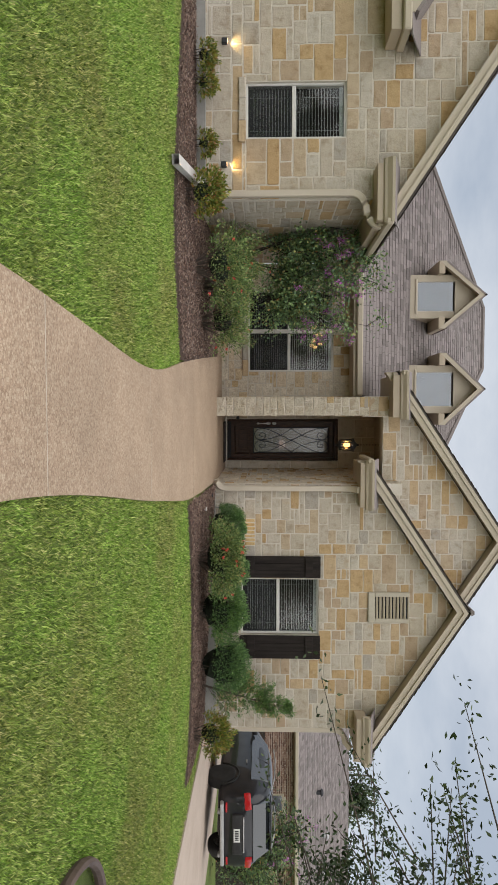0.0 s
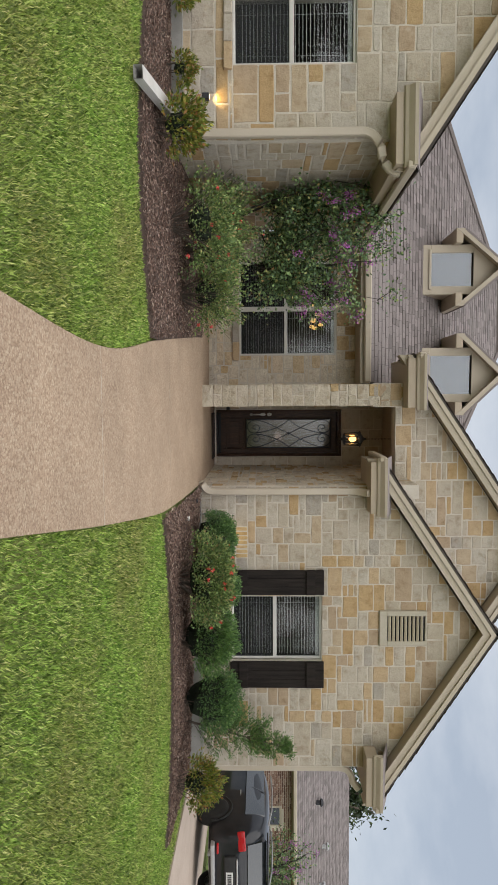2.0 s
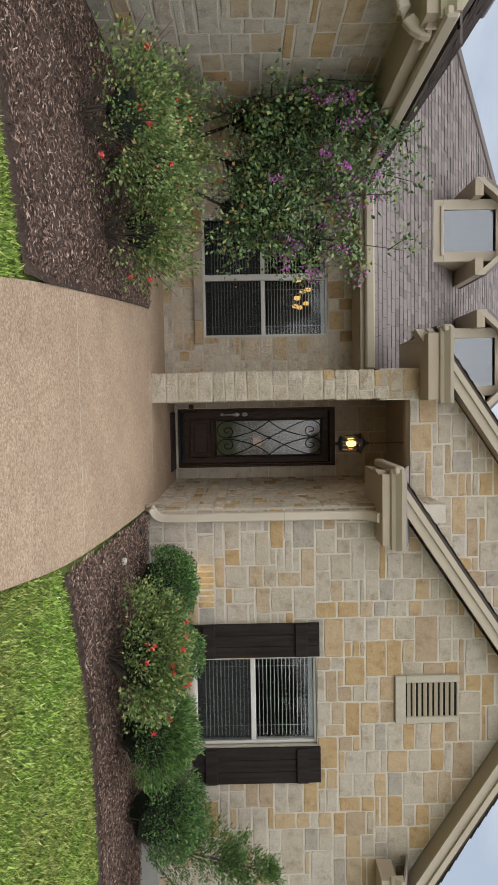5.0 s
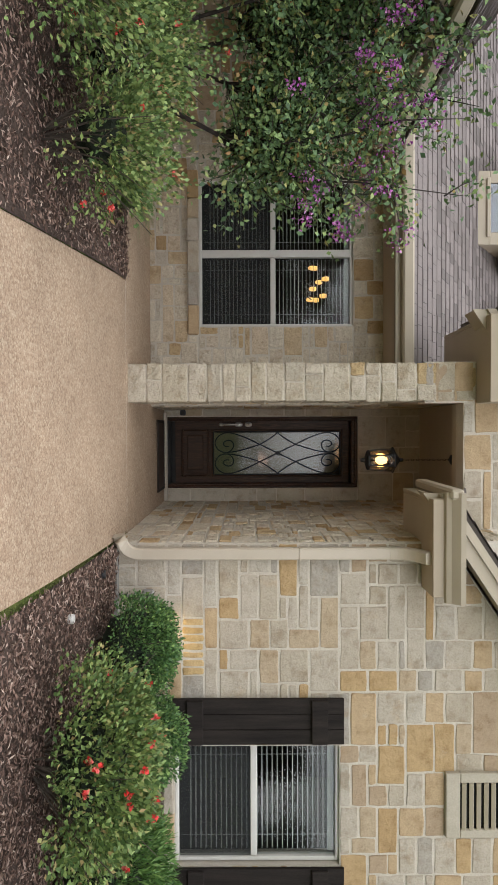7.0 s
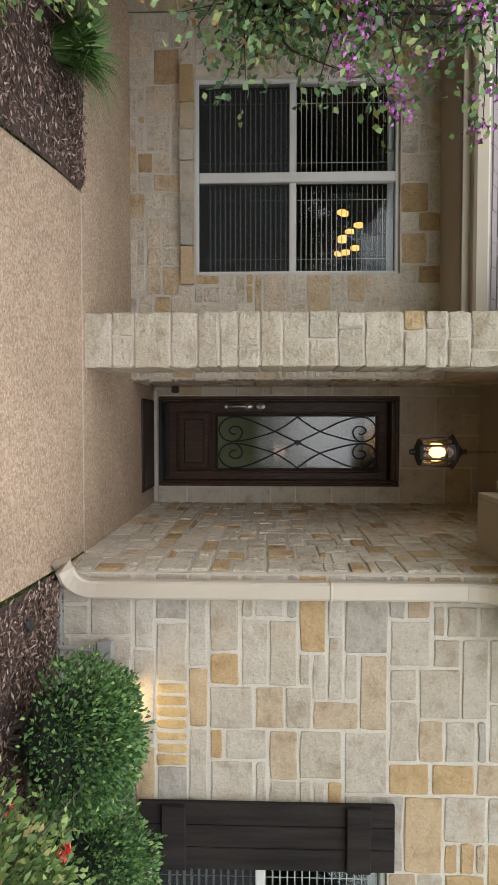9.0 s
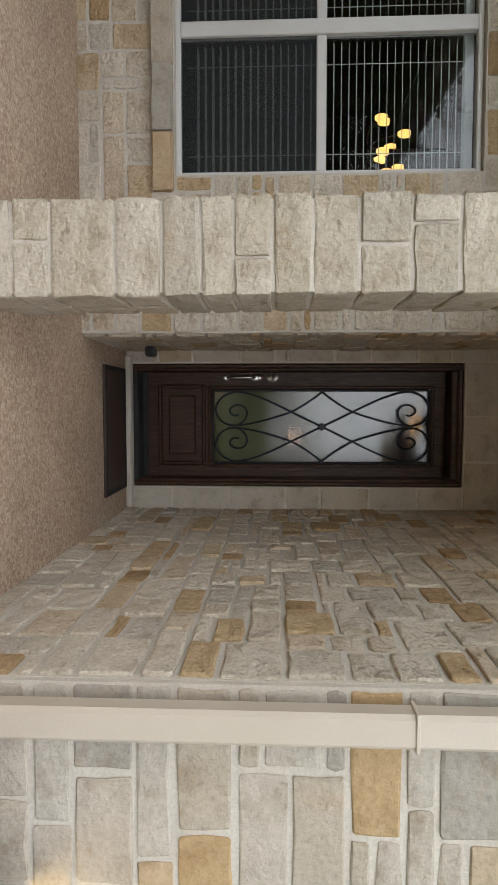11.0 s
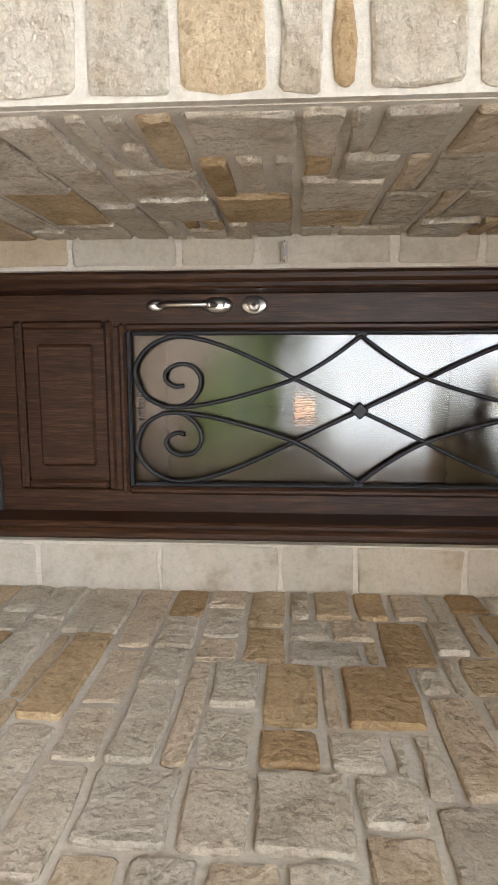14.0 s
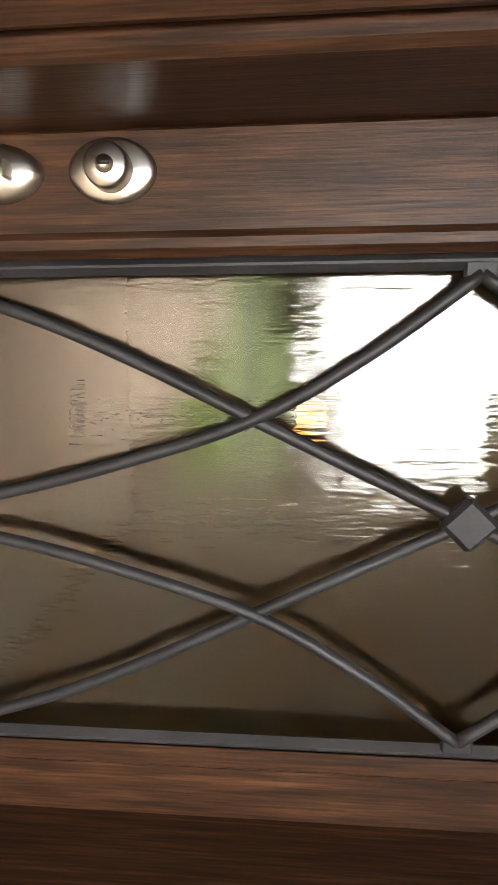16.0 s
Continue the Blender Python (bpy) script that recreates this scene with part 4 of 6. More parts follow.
# gable vent
VENTSTONE = surface("smooth_pale_vent_stone", (.42, .375, .295), (.49, .44, .355), 5.0, 80, 0.9, 0.4, 0.004)
vent = empty("gable_vent", (3.62, BAY_Y, 2.93), "beige louvred attic vent in a stone surround", "vent")
for lo, hi in (((3.33, BAY_Y - .03, 2.93), (3.92, BAY_Y + .03, 3.06)), ((3.33, BAY_Y - .03, 3.06), (3.42, BAY_Y + .03, 3.71)), ((3.84, BAY_Y - .03, 3.06), (3.92, BAY_Y + .03, 3.71)), ((3.42, BAY_Y - .03, 3.675), (3.84, BAY_Y + .03, 3.71))):
    box("surround", lo, hi, VENTSTONE, vent, 0.008)
for k in range(9):
    part("louvre", bm_box((3.42, -0.016, -0.019), (3.84, 0.016, 0.019), 0.003, m=pose(0, BAY_Y - 0.022, 3.095 + k * 0.066, 24, 0, 0)), TRIM, vent)
# black sheet that stands for the shade between the louvres
box("shade_backing", (3.42, BAY_Y - 0.004, 3.06), (3.84, BAY_Y + 0.004, 3.675), RUBBER, vent, 0.0)

# front door
door = empty("door_1", (0.58, 14.7, 0.05), "dark walnut front door with a wrought-iron glass panel", "front door", kind="structure")
FX0, FX1, FT = 0.08, 1.075, 2.70
dy = 14.62
for lo, hi in (((FX0, dy, 0.03), (FX0 + 0.06, dy + 0.23, FT)), ((FX1 - 0.06, dy, 0.03), (FX1, dy + 0.23, FT)), ((FX0 + 0.06, dy, FT - 0.085), (FX1 - 0.06, dy + 0.23, FT))):
    box("jamb", lo, hi, WOOD, door, 0.008)
for lo, hi in (((FX0, dy - 0.03, 0.03), (FX0 + 0.04, dy, FT)), ((FX1 - 0.04, dy - 0.03, 0.03), (FX1, dy, FT)), ((FX0 + 0.04, dy - 0.03, FT - 0.045), (FX1 - 0.04, dy, FT))):
    box("brickmould", lo, hi, WOOD, door, 0.012)
SX0, SX1, SZ0, SZ1, SY = 0.140, 1.020, 0.085, 2.61, 14.79
GX0, GX1, GZ0, GZ1 = 0.298, 0.896, 0.680, 2.478
PX0, PX1, PZ0, PZ1 = 0.272, 0.892, 0.24, 0.585
th = 0.05
leaf = box("stile", (SX0, SY, SZ0), (GX0 - 0.03, SY + th, SZ1), WOOD, door, 0.004)
box("stile", (GX1 + 0.03, SY, SZ0), (SX1, SY + th, SZ1), WOOD, door, 0.004)
box("rail", (GX0 - 0.03, SY, GZ1 + 0.03), (GX1 + 0.03, SY + th, SZ1), WOOD, door, 0.003)
box("rail", (GX0 - 0.03, SY, PZ1 + 0.02), (GX1 + 0.03, SY + th, GZ0 - 0.03), WOOD, door, 0.003)
box("rail", (GX0 - 0.03, SY, SZ0), (GX1 + 0.03, SY + th, PZ0 - 0.02), WOOD, door, 0.003)


def moulding(x0, x1, z0, z1, y, w, out, mat, parent, nm="moulding"):
    for lo, hi in (((x0, y - out, z0), (x1, y + 0.01, z0 + w)), ((x0, y - out, z1 - w), (x1, y + 0.01, z1)), ((x0, y - out + .001, z0 + w), (x0 + w, y + 0.01, z1 - w)), ((x1 - w, y - out + .001, z0 + w), (x1, y + 0.01, z1 - w))):
        box(nm, lo, hi, mat, parent, w * 0.42)


moulding(GX0 - 0.045, GX1 + 0.045, GZ0 - 0.045, GZ1 + 0.045, SY, 0.030, 0.012, WOOD, door)
moulding(PX0 - 0.03, PX1 + 0.03, PZ0 - 0.03, PZ1 + 0.03, SY, 0.035, 0.014, WOOD, door)
box("panel", (PX0, SY + 0.014, PZ0), (PX1, SY + 0.04, PZ1), WOOD, door, 0.004)
box("raised_panel", (PX0 + 0.06, SY + 0.003, PZ0 + 0.055), (PX1 - 0.06, SY + 0.03, PZ1 - 0.055), WOOD, door, 0.02)
pane = box("pane", (GX0 - 0.02, SY + 0.030, GZ0 - 0.02), (GX1 + 0.02, SY + 0.036, GZ1 + 0.02), DOORGLASS, door, 0.0, "rain-textured reflecting glass")
pane.visible_shadow = False
moulding(GX0 - 0.016, GX1 + 0.016, GZ0 - 0.016, GZ1 + 0.016, SY + 0.004, 0.020, 0.010, IRON, door, "iron_frame")
box("threshold", (FX0 + 0.05, 14.60, 0.03), (FX1 - 0.05, 14.85, 0.082), RUBBER, door, 0.008, "black threshold")
box("sweep", (SX0, SY - 0.012, SZ0 - 0.004), (SX1, SY, SZ0 + 0.045), RUBBER, door, 0.004, "black rubber door sweep")
sill = tagged(box("sill_door", (0.02, 14.49, 0.0), (1.24, 14.60, 0.045), MORTAR, None, 0.01), "pale stone door sill", "sill", kind="structure")

# scrollwork of the door
CX, CZ, IY = 0.597, 1.592, SY + 0.004


def spline(pts, n=10):
    out = []
    P = [Vector((*p, 0)) for p in pts]
    P = [P[0] * 2 - P[1]] + P + [P[-1] * 2 - P[-2]]
    for i in range(1, len(P) - 2):
        for k in range(n):
            t = k / n
            a, b, c, d = P[i - 1:i + 3]
            out.append(0.5 * ((2 * b) + (c - a) * t + (2 * a - 5 * b + 4 * c - d) * t * t + (3 * b - a - 3 * c + d) * t ** 3))
    return [(p.x, p.y) for p in out] + [tuple(pts[-1])]


CURVE_A = [(0, 0), (-.065, -.135), (-.125, -.258), (-.195, -.40), (-.250, -.53), (-.286, -.655), (-.288, -.755), (-.243, -.845), (-.157, -.894), (-.06, -.858), (-.014, -.775), (-.018, -.70),
           (-.064, -.645), (-.125, -.630), (-.172, -.660), (-.183, -.716), (-.158, -.765), (-.121, -.772), (-.094, -.735), (-.098, -.697)]
CURVE_B = [(-.014, -.79), (-.012, -.70), (-.030, -.58), (-.068, -.43), (-.125, -.258), (-.20, -.125), (-.290, 0.0)]
for sx in (1, -1):
    for sz in (1, -1):
        for nm, crv in (("scroll_bar", CURVE_A), ("scroll_bar", CURVE_B)):
            pts = [(CX + sx * u, IY - (0.004 if crv is CURVE_B else 0), CZ + sz * v) for u, v in spline(crv)]
            part(nm, bm_tube(pts, 0.0085, 8, side=(0, 1, 0)), IRON, door, smooth=True)
part("boss", bm_box((-.026, -.012, -.026), (.026, .012, .026), 0.006, m=pose(CX, IY - 0.004, CZ, 0, 45, 0)), IRON, door)
for sx in (-1, 1):
    box("bracket", (CX + sx * .298 - .012, IY - .008, CZ - .02), (CX + sx * .298 + .012, IY + .004, CZ + .02), IRON, door, 0.003)

# handle set and deadbolt
HX = 0.187
hs = part("handle_set", bm_lathe([(0.0, 0), (0.034, 0.0), (0.033, 0.007), (0.026, 0.014), (0.012, 0.018), (0.0, 0.018)], (0, 0, 0), 20), STEEL, door, "satin nickel handle", True)
hs.data.transform(Matrix.Translation((HX, SY - 0.001, 1.035)) @ pose(0, 0, 0, 90, 0, 0) @ Matrix.Diagonal((1, 1.75, 1, 1)))
grip = [(HX, SY - 0.012, 1.030), (HX, SY - 0.045, 1.005), (HX, SY - 0.055, 0.945), (HX, SY - 0.052, 0.875), (HX, SY - 0.04, 0.825), (HX, SY - 0.008, 0.80)]
gp = [(HX, y, z) for y, z in spline([(p[1], p[2]) for p in grip], 6)]
part("grip", bm_tube(gp, 0.008, 8, radii=[0.010 + 0.0045 * math.sin(math.pi * i / (len(gp) - 1)) for i in range(len(gp))]), STEEL, door, smooth=True)
fb = part("handle_foot", bm_lathe([(0.0, 0), (0.025, 0.0), (0.024, 0.006), (0.014, 0.010), (0.0, 0.011)], (0, 0, 0), 20), STEEL, door, smooth=True)
fb.data.transform(Matrix.Translation((HX, SY - 0.001, 0.79)) @ pose(0, 0, 0, 90, 0, 0) @ Matrix.Diagonal((1, 1.5, 1, 1)))
part("thumb_latch", bm_box((HX - .011, SY - .034, 1.058), (HX + .011, SY - .010, 1.064), 0.003), STEEL, door)
db = part("deadbolt", bm_lathe([(0.0, 0), (0.036, 0.0), (0.0355, 0.005), (0.031, 0.009), (0.0, 0.008)], (0, 0, 0), 28), STEEL, door, smooth=True)
db.data.transform(Matrix.Translation((HX, SY - 0.001, 1.176)) @ pose(0, 0, 0, 90, 0, 0) @ Matrix.Diagonal((1.0, 1.42, 1, 1)))
cy = part("bolt_cylinder", bm_lathe([(0.0, 0), (0.0255, 0.0), (0.0245, 0.022), (0.022, 0.025), (0.0, 0.024)], (0, 0, 0), 28), STEEL, door, smooth=True)
cy.data.transform(Matrix.Translation((HX, SY - 0.009, 1.176)) @ pose(0, 0, 0, 90, 0, 0))
kc = part("key_cylinder", bm_lathe([(0.0, 0), (0.010, 0.0), (0.010, 0.003), (0.0, 0.004)], (0, 0, 0), 16), STEEL, door, smooth=True)
kc.data.transform(Matrix.Translation((HX, SY - 0.033, 1.176)) @ pose(0, 0, 0, 90, 0, 0))
box("keyhole", (HX - .0015, SY - .0395, 1.170), (HX + .0015, SY - .035, 1.182), RUBBER, door, 0.0)

# hall behind the door
r = bmesh.new()
bm_box((-0.6, 15.0, -0.02), (1.9, 19.0, 3.0), 0, r)
bmesh.ops.delete(r, geom=[fc for fc in r.faces if fc.calc_center_median().y < 15.01], context="FACES")
me = bpy.data.meshes.new("hall")
r.to_mesh(me)
r.free()
me.materials.append(surface("tan_hall_paint", (.42, .34, .24), (.50, .41, .30), 0.8, 60, 0.7, 0.1))
tagged(new("wall_hall", me), "dim entrance hall behind the door glass", "hall", kind="structure")
# added lamp of made-up form, for the amber glow in the door glass
lamp_t = empty("stand_in_lamp", (0.85, 17.8, -0.02), "stand-in lamp with an amber shade, added for the glow in the door glass", "lamp")
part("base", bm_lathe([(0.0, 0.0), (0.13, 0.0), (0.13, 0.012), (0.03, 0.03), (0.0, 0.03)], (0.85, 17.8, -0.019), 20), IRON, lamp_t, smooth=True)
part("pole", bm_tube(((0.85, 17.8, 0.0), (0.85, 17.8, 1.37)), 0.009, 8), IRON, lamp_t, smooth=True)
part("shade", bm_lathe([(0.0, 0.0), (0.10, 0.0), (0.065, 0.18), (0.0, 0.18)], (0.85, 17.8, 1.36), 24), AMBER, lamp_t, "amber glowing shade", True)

# doormat
mat_ob = box("doormat", (0.126, 13.86, 0.001), (1.069, 14.44, 0.018), surface("brown_rubber_mat", (.035, .020, .014), (.065, .038, .026), 4, 60, 0.6, 0.5), None, 0.006)
for lo, hi in (((.132, 13.866, .018), (1.063, 13.90, .0225)), ((.132, 14.40, .018), (1.063, 14.434, .0225)), ((.132, 13.90, .018), (.166, 14.40, .0225)), ((1.029, 13.90, .018), (1.063, 14.40, .0225))):
    box("border", lo, hi, RUBBER, mat_ob, 0.0015)
tagged(mat_ob, "dark brown flat doormat on the porch floor", "doormat")


# ---- plants ----
def np_mesh(name, verts, faces, mat, parent=None, label=""):
    """A mesh from arrays of places and of three- or four-cornered faces."""
    me = bpy.data.meshes.new(name)
    k = faces.shape[1]
    me.vertices.add(len(verts))
    me.vertices.foreach_set("co", np.asarray(verts, dtype=np.float32).ravel())
    me.loops.add(faces.size)
    me.loops.foreach_set("vertex_index", np.asarray(faces, dtype=np.int32).ravel())
    me.polygons.add(len(faces))
    me.polygons.foreach_set("loop_start", np.arange(0, faces.size, k, dtype=np.int32))
    me.update(calc_edges=True)
    me.validate()
    mats = mat if isinstance(mat, (list, tuple)) else [mat]
    for m in mats:
        me.materials.append(m)
    ob = new(name, me)
    if parent is not None:
        ob.parent = parent
        if parent.type == "EMPTY":
            ob.matrix_parent_inverse = Matrix.Translation(-parent.location)
    if label:
        tagged(ob, label)
    return ob


def leaf_arrays(centres, heads, length, width, rs, droop=0.25):
    """Folded four-cornered leaves at the given places, pointing roughly along heads."""
    n = len(centres)
    d = heads + rs.normal(0, 0.55, (n, 3))
    d /= np.linalg.norm(d, axis=1, keepdims=True) + 1e-6
    side = np.cross(d, rs.normal(0, 1, (n, 3)))
    side /= np.linalg.norm(side, axis=1, keepdims=True) + 1e-6
    up = np.cross(side, d)
    L = (length * rs.uniform(0.6, 1.3, (n, 1)))
    W = (width * rs.uniform(0.7, 1.25, (n, 1)))
    tip = centres + d * L - up * L * droop * rs.uniform(0, 1, (n, 1))
    mid = centres + d * L * 0.5
    a, b = mid + side * W / 2 + up * W * 0.12, mid - side * W / 2 + up * W * 0.12
    v = np.stack([centres, a, tip, b], axis=1).reshape(-1, 3)
    f = np.arange(4 * n).reshape(n, 4)
    return v, f


def blob_points(n, centre, radii, rs, uneven=0.22, shell=0.55, flat_bottom=True):
    """Places in the outer shell of an uneven mound, with outward directions."""
    d = rs.normal(0, 1, (n, 3))
    d /= np.linalg.norm(d, axis=1, keepdims=True)
    if flat_bottom:
        d[:, 2] = np.where(d[:, 2] < -0.35, -d[:, 2], d[:, 2])
    lump = np.array([noise.noise(Vector(q * 2.3) + Vector(centre)) + 0.5 * noise.noise(Vector(q * 5.5) + Vector(centre)) for q in d])
    r = (shell + (1 - shell) * rs.uniform(0, 1, n) ** 0.6) * (1 + uneven * lump)
    return np.asarray(centre) + d * r[:, None] * np.asarray(radii), d


def core_mesh(centre, radii, k=0.62):
    bm = bmesh.new()
    bmesh.ops.create_icosphere(bm, subdivisions=3, radius=1.0)
    for v in bm.verts:
        s = k * (1 + 0.3 * noise.noise(v.co * 2.3 + Vector(centre)))
        v.co = Vector(centre) + Vector((v.co.x * radii[0] * s, v.co.y * radii[1] * s, v.co.z * radii[2] * s))
    return bm


BOX_LEAF = leaf_mat("boxwood_leaf", [(0.0, (.04, .09, .03)), (0.5, (.085, .175, .055)), (0.85, (.16, .28, .085)), (1.0, (.27, .40, .12))])
SOFT_LEAF = leaf_mat("soft_green_leaf", [(0.0, (.045, .11, .03)), (0.6, (.11, .21, .055)), (1.0, (.20, .31, .09))])
ROSE_LEAF = leaf_mat("rose_leaf", [(0.0, (.06, .11, .035)), (0.5, (.15, .225, .07)), (0.85, (.30, .39, .13)), (1.0, (.38, .27, .13))])
CRAPE_LEAF = leaf_mat("crape_myrtle_leaf", [(0.0, (.065, .12, .06)), (0.55, (.15, .24, .10)), (0.85, (.25, .35, .13)), (0.96, (.33, .33, .12)), (1.0, (.32, .15, .06))])
NAND_LEAF = leaf_mat("nandina_leaf", [(0.0, (.06, .10, .02)), (0.4, (.16, .20, .03)), (0.75, (.30, .28, .05)), (1.0, (.28, .09, .04))])
OAK_LEAF = leaf_mat("oak_leaf", [(0.0, (.018, .032, .014)), (0.6, (.04, .065, .025)), (1.0, (.08, .11, .04))])
# near-black filler: the shade inside a shrub is put into this colour
CORE = surface("shade_coloured_core", (.006, .012, .005), (.014, .022, .008), 6, 40, 0.95, 0.8, 0.02)
BARK = surface("grey_brown_bark", (.06, .045, .035), (.14, .11, .085), 5, 60, 0.9, 0.8, 0.01, stretch=(4, 4, .8))
DARKBARK = surface("dark_wet_bark", (.018, .012, .010), (.05, .036, .028), 6, 60, 0.85, 0.7, 0.008, stretch=(4, 4, .8))
RED = leaf_mat("red_rose_petal", [(0.0, (.62, .03, .03)), (0.6, (.75, .07, .06)), (1.0, (.80, .22, .20))])
PURPLE = leaf_mat("magenta_crape_petal", [(0.0, (.34, .07, .36)), (0.6, (.52, .15, .50)), (1.0, (.62, .32, .58))])


def blossoms(name, places, size, mat, parent, rs, petals=14):
    """Flower heads: each a ruffled ball of petals, one mesh a flower."""
    for p in places:
        d = rs.normal(0, 1, (petals, 3))
        d /= np.linalg.norm(d, axis=1, keepdims=True)
        v, f = leaf_arrays(np.asarray(p) + d * size * 0.15, d, size * 0.75, size * 0.7, rs, 0.5)
        tagged(np_mesh(name, v, f, mat, parent), kind="stuff")


def shrub(name, x, y, radii, leaf, n, size, label, group="", seed=1, lift=0.0, core=0.66, uneven=0.22, flowers=0, flower_mat=None, stems=10, tall=0.0):
    rs = np.random.RandomState(seed)
    g = ground_z(x, y)
    c = (x, y, g + radii[2] * 0.86 + lift)
    ob = empty(name, (x, y, g), label, "shrub", group)
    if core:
        part("dark_core", core_mesh(c, radii, core), CORE, ob)
    p, d = blob_points(n, c, radii, rs, uneven)
    p[:, 2] = np.maximum(p[:, 2], g + 0.03)
    head = d + np.array([0, 0, 0.45])
    v, f = leaf_arrays(p, head, size[0], size[1], rs)
    np_mesh("foliage", v, f, leaf, ob)
    bm = bmesh.new()
    for k in range(stems):
        a = rs.uniform(0, 6.28)
        e = np.array(c) + np.array([math.cos(a) * radii[0], math.sin(a) * radii[1], radii[2] * rs.uniform(0.2, 0.9)]) * rs.uniform(0.7, 1.08 + tall)
        m = (np.array([x, y, g]) + e) / 2 + rs.normal(0, 0.03, 3) + np.array([0, 0, 0.05])
        bm_tube([(x + math.cos(a) * 0.05, y + math.sin(a) * 0.05, g - 0.03), tuple(m), tuple(e)], 0.005, 5, bm, radii=[0.008, 0.005, 0.002])
    tagged(part("woody_growth", bm, BARK, ob), kind="stuff")
    if flowers:
        q, _ = blob_points(flowers, c, (radii[0] * 1.02, radii[1] * 1.02, radii[2] * 1.04), rs, uneven, 0.93)
        blossoms("blossom", q, 0.034, flower_mat, ob, rs)
    return ob


box_label = "dense dark green rounded boxwood shrub in the mulch bed"
shrub("boxwood", 1.97, 10.85, (.42, .40, .38), BOX_LEAF, 7500, (.030, .017), box_label, "shrubs under the bay window", 21)
shrub("boxwood", 2.80, 10.98, (.42, .36, .42), BOX_LEAF, 5500, (.030, .017), box_label, "shrubs under the bay window", 22)
shrub("rose_bush", 2.28, 9.72, (.64, .60, .42), ROSE_LEAF, 9500, (.038, .023), "loose green rose bush with small red blooms", "", 23, flowers=22, flower_mat=RED, core=0.5, uneven=0.35, stems=24, tall=0.15)
shrub("feathery_shrub", 3.25, 10.1, (.50, .45, .44), SOFT_LEAF, 8000, (.055, .012), "soft bright-green feathery rounded shrub", "", 24, stems=20, tall=0.1)
shrub("boxwood", 4.42, 10.62, (.48, .44, .48), BOX_LEAF, 8000, (.034, .016), box_label, "shrubs under the bay window", 25)
shrub("nandina", 5.42, 10.1, (.36, .34, .36), NAND_LEAF, 2600, (.05, .02), "yellow-green nandina with reddish tips", "nandinas in the beds", 26, core=0.4, uneven=0.4)
shrub("nandina", -3.08, 8.33, (.30, .28, .30), NAND_LEAF, 1800, (.055, .024), "yellow-green nandina with reddish tips", "nandinas in the beds", 27, core=0.4, uneven=0.4)
for k, (nx_, s) in enumerate(((-5.32, .20), (-4.92, .20), (-4.05, .19))):
    shrub("nandina", nx_, 9.08, (s, s * .9, s), NAND_LEAF, 700, (.05, .022), "small young nandina with reddish leaves", "nandinas in the beds", 28 + k, core=0.35, uneven=0.45, stems=6)
for k, (rx_, ry_, rr, hh, fl) in enumerate(((-2.3, 9.25, .58, .44, 8), (-1.55, 9.85, .50, .42, 7), (-2.15, 10.05, .5, .46, 5), (-2.7, 10.5, .55, .5, 4))):
    shrub("rose_bush", rx_, ry_, (rr, rr * .85, hh), ROSE_LEAF, 3600, (.038, .023), "straggly green rose bush with scattered red blooms", "rose bushes along the walk", 40 + k, core=0.34, uneven=0.75, flowers=fl, flower_mat=RED, stems=22, tall=0.15)


def grass_clump(x, y, n, label):
    """An arching clump of long narrow blades."""
    rs = np.random.RandomState(52)
    g = ground_z(x, y)
    ob = empty("ornamental_grass", (x, y, g), label, "ornamental grass")
    a, r = rs.uniform(0, 6.28, n), rs.uniform(0, 0.10, n)
    reach, tall = rs.uniform(0.10, 0.44, n), rs.uniform(0.20, 0.42, n)
    d = np.stack([np.cos(a), np.sin(a), 0 * a], 1)
    side = np.stack([-np.sin(a), np.cos(a), 0 * a], 1) * rs.uniform(0.003, 0.006, (n, 1))
    base = np.array([x, y, g]) + d * r[:, None]
    rows = []
    for t, w in ((0.0, 1.0), (0.35, 1.0), (0.7, 0.8), (1.0, 0.08)):
        mid = base + d * (reach * t ** 1.5)[:, None] + np.array([0, 0, 1.0]) * (tall * (1.7 * t - 0.9 * t * t))[:, None]
        rows += [mid - side * w, mid + side * w]
    v = np.stack(rows, 1).reshape(-1, 3)
    k = np.arange(n)[:, None] * 8
    f = np.concatenate([k + np.array([[2 * i, 2 * i + 1, 2 * i + 3, 2 * i + 2]]) for i in range(3)])
    np_mesh("blades", v, f, SOFT_LEAF, ob)
    return ob


grass_clump(-1.85, 11.45, 520, "arching green ornamental grass clump by the porch")


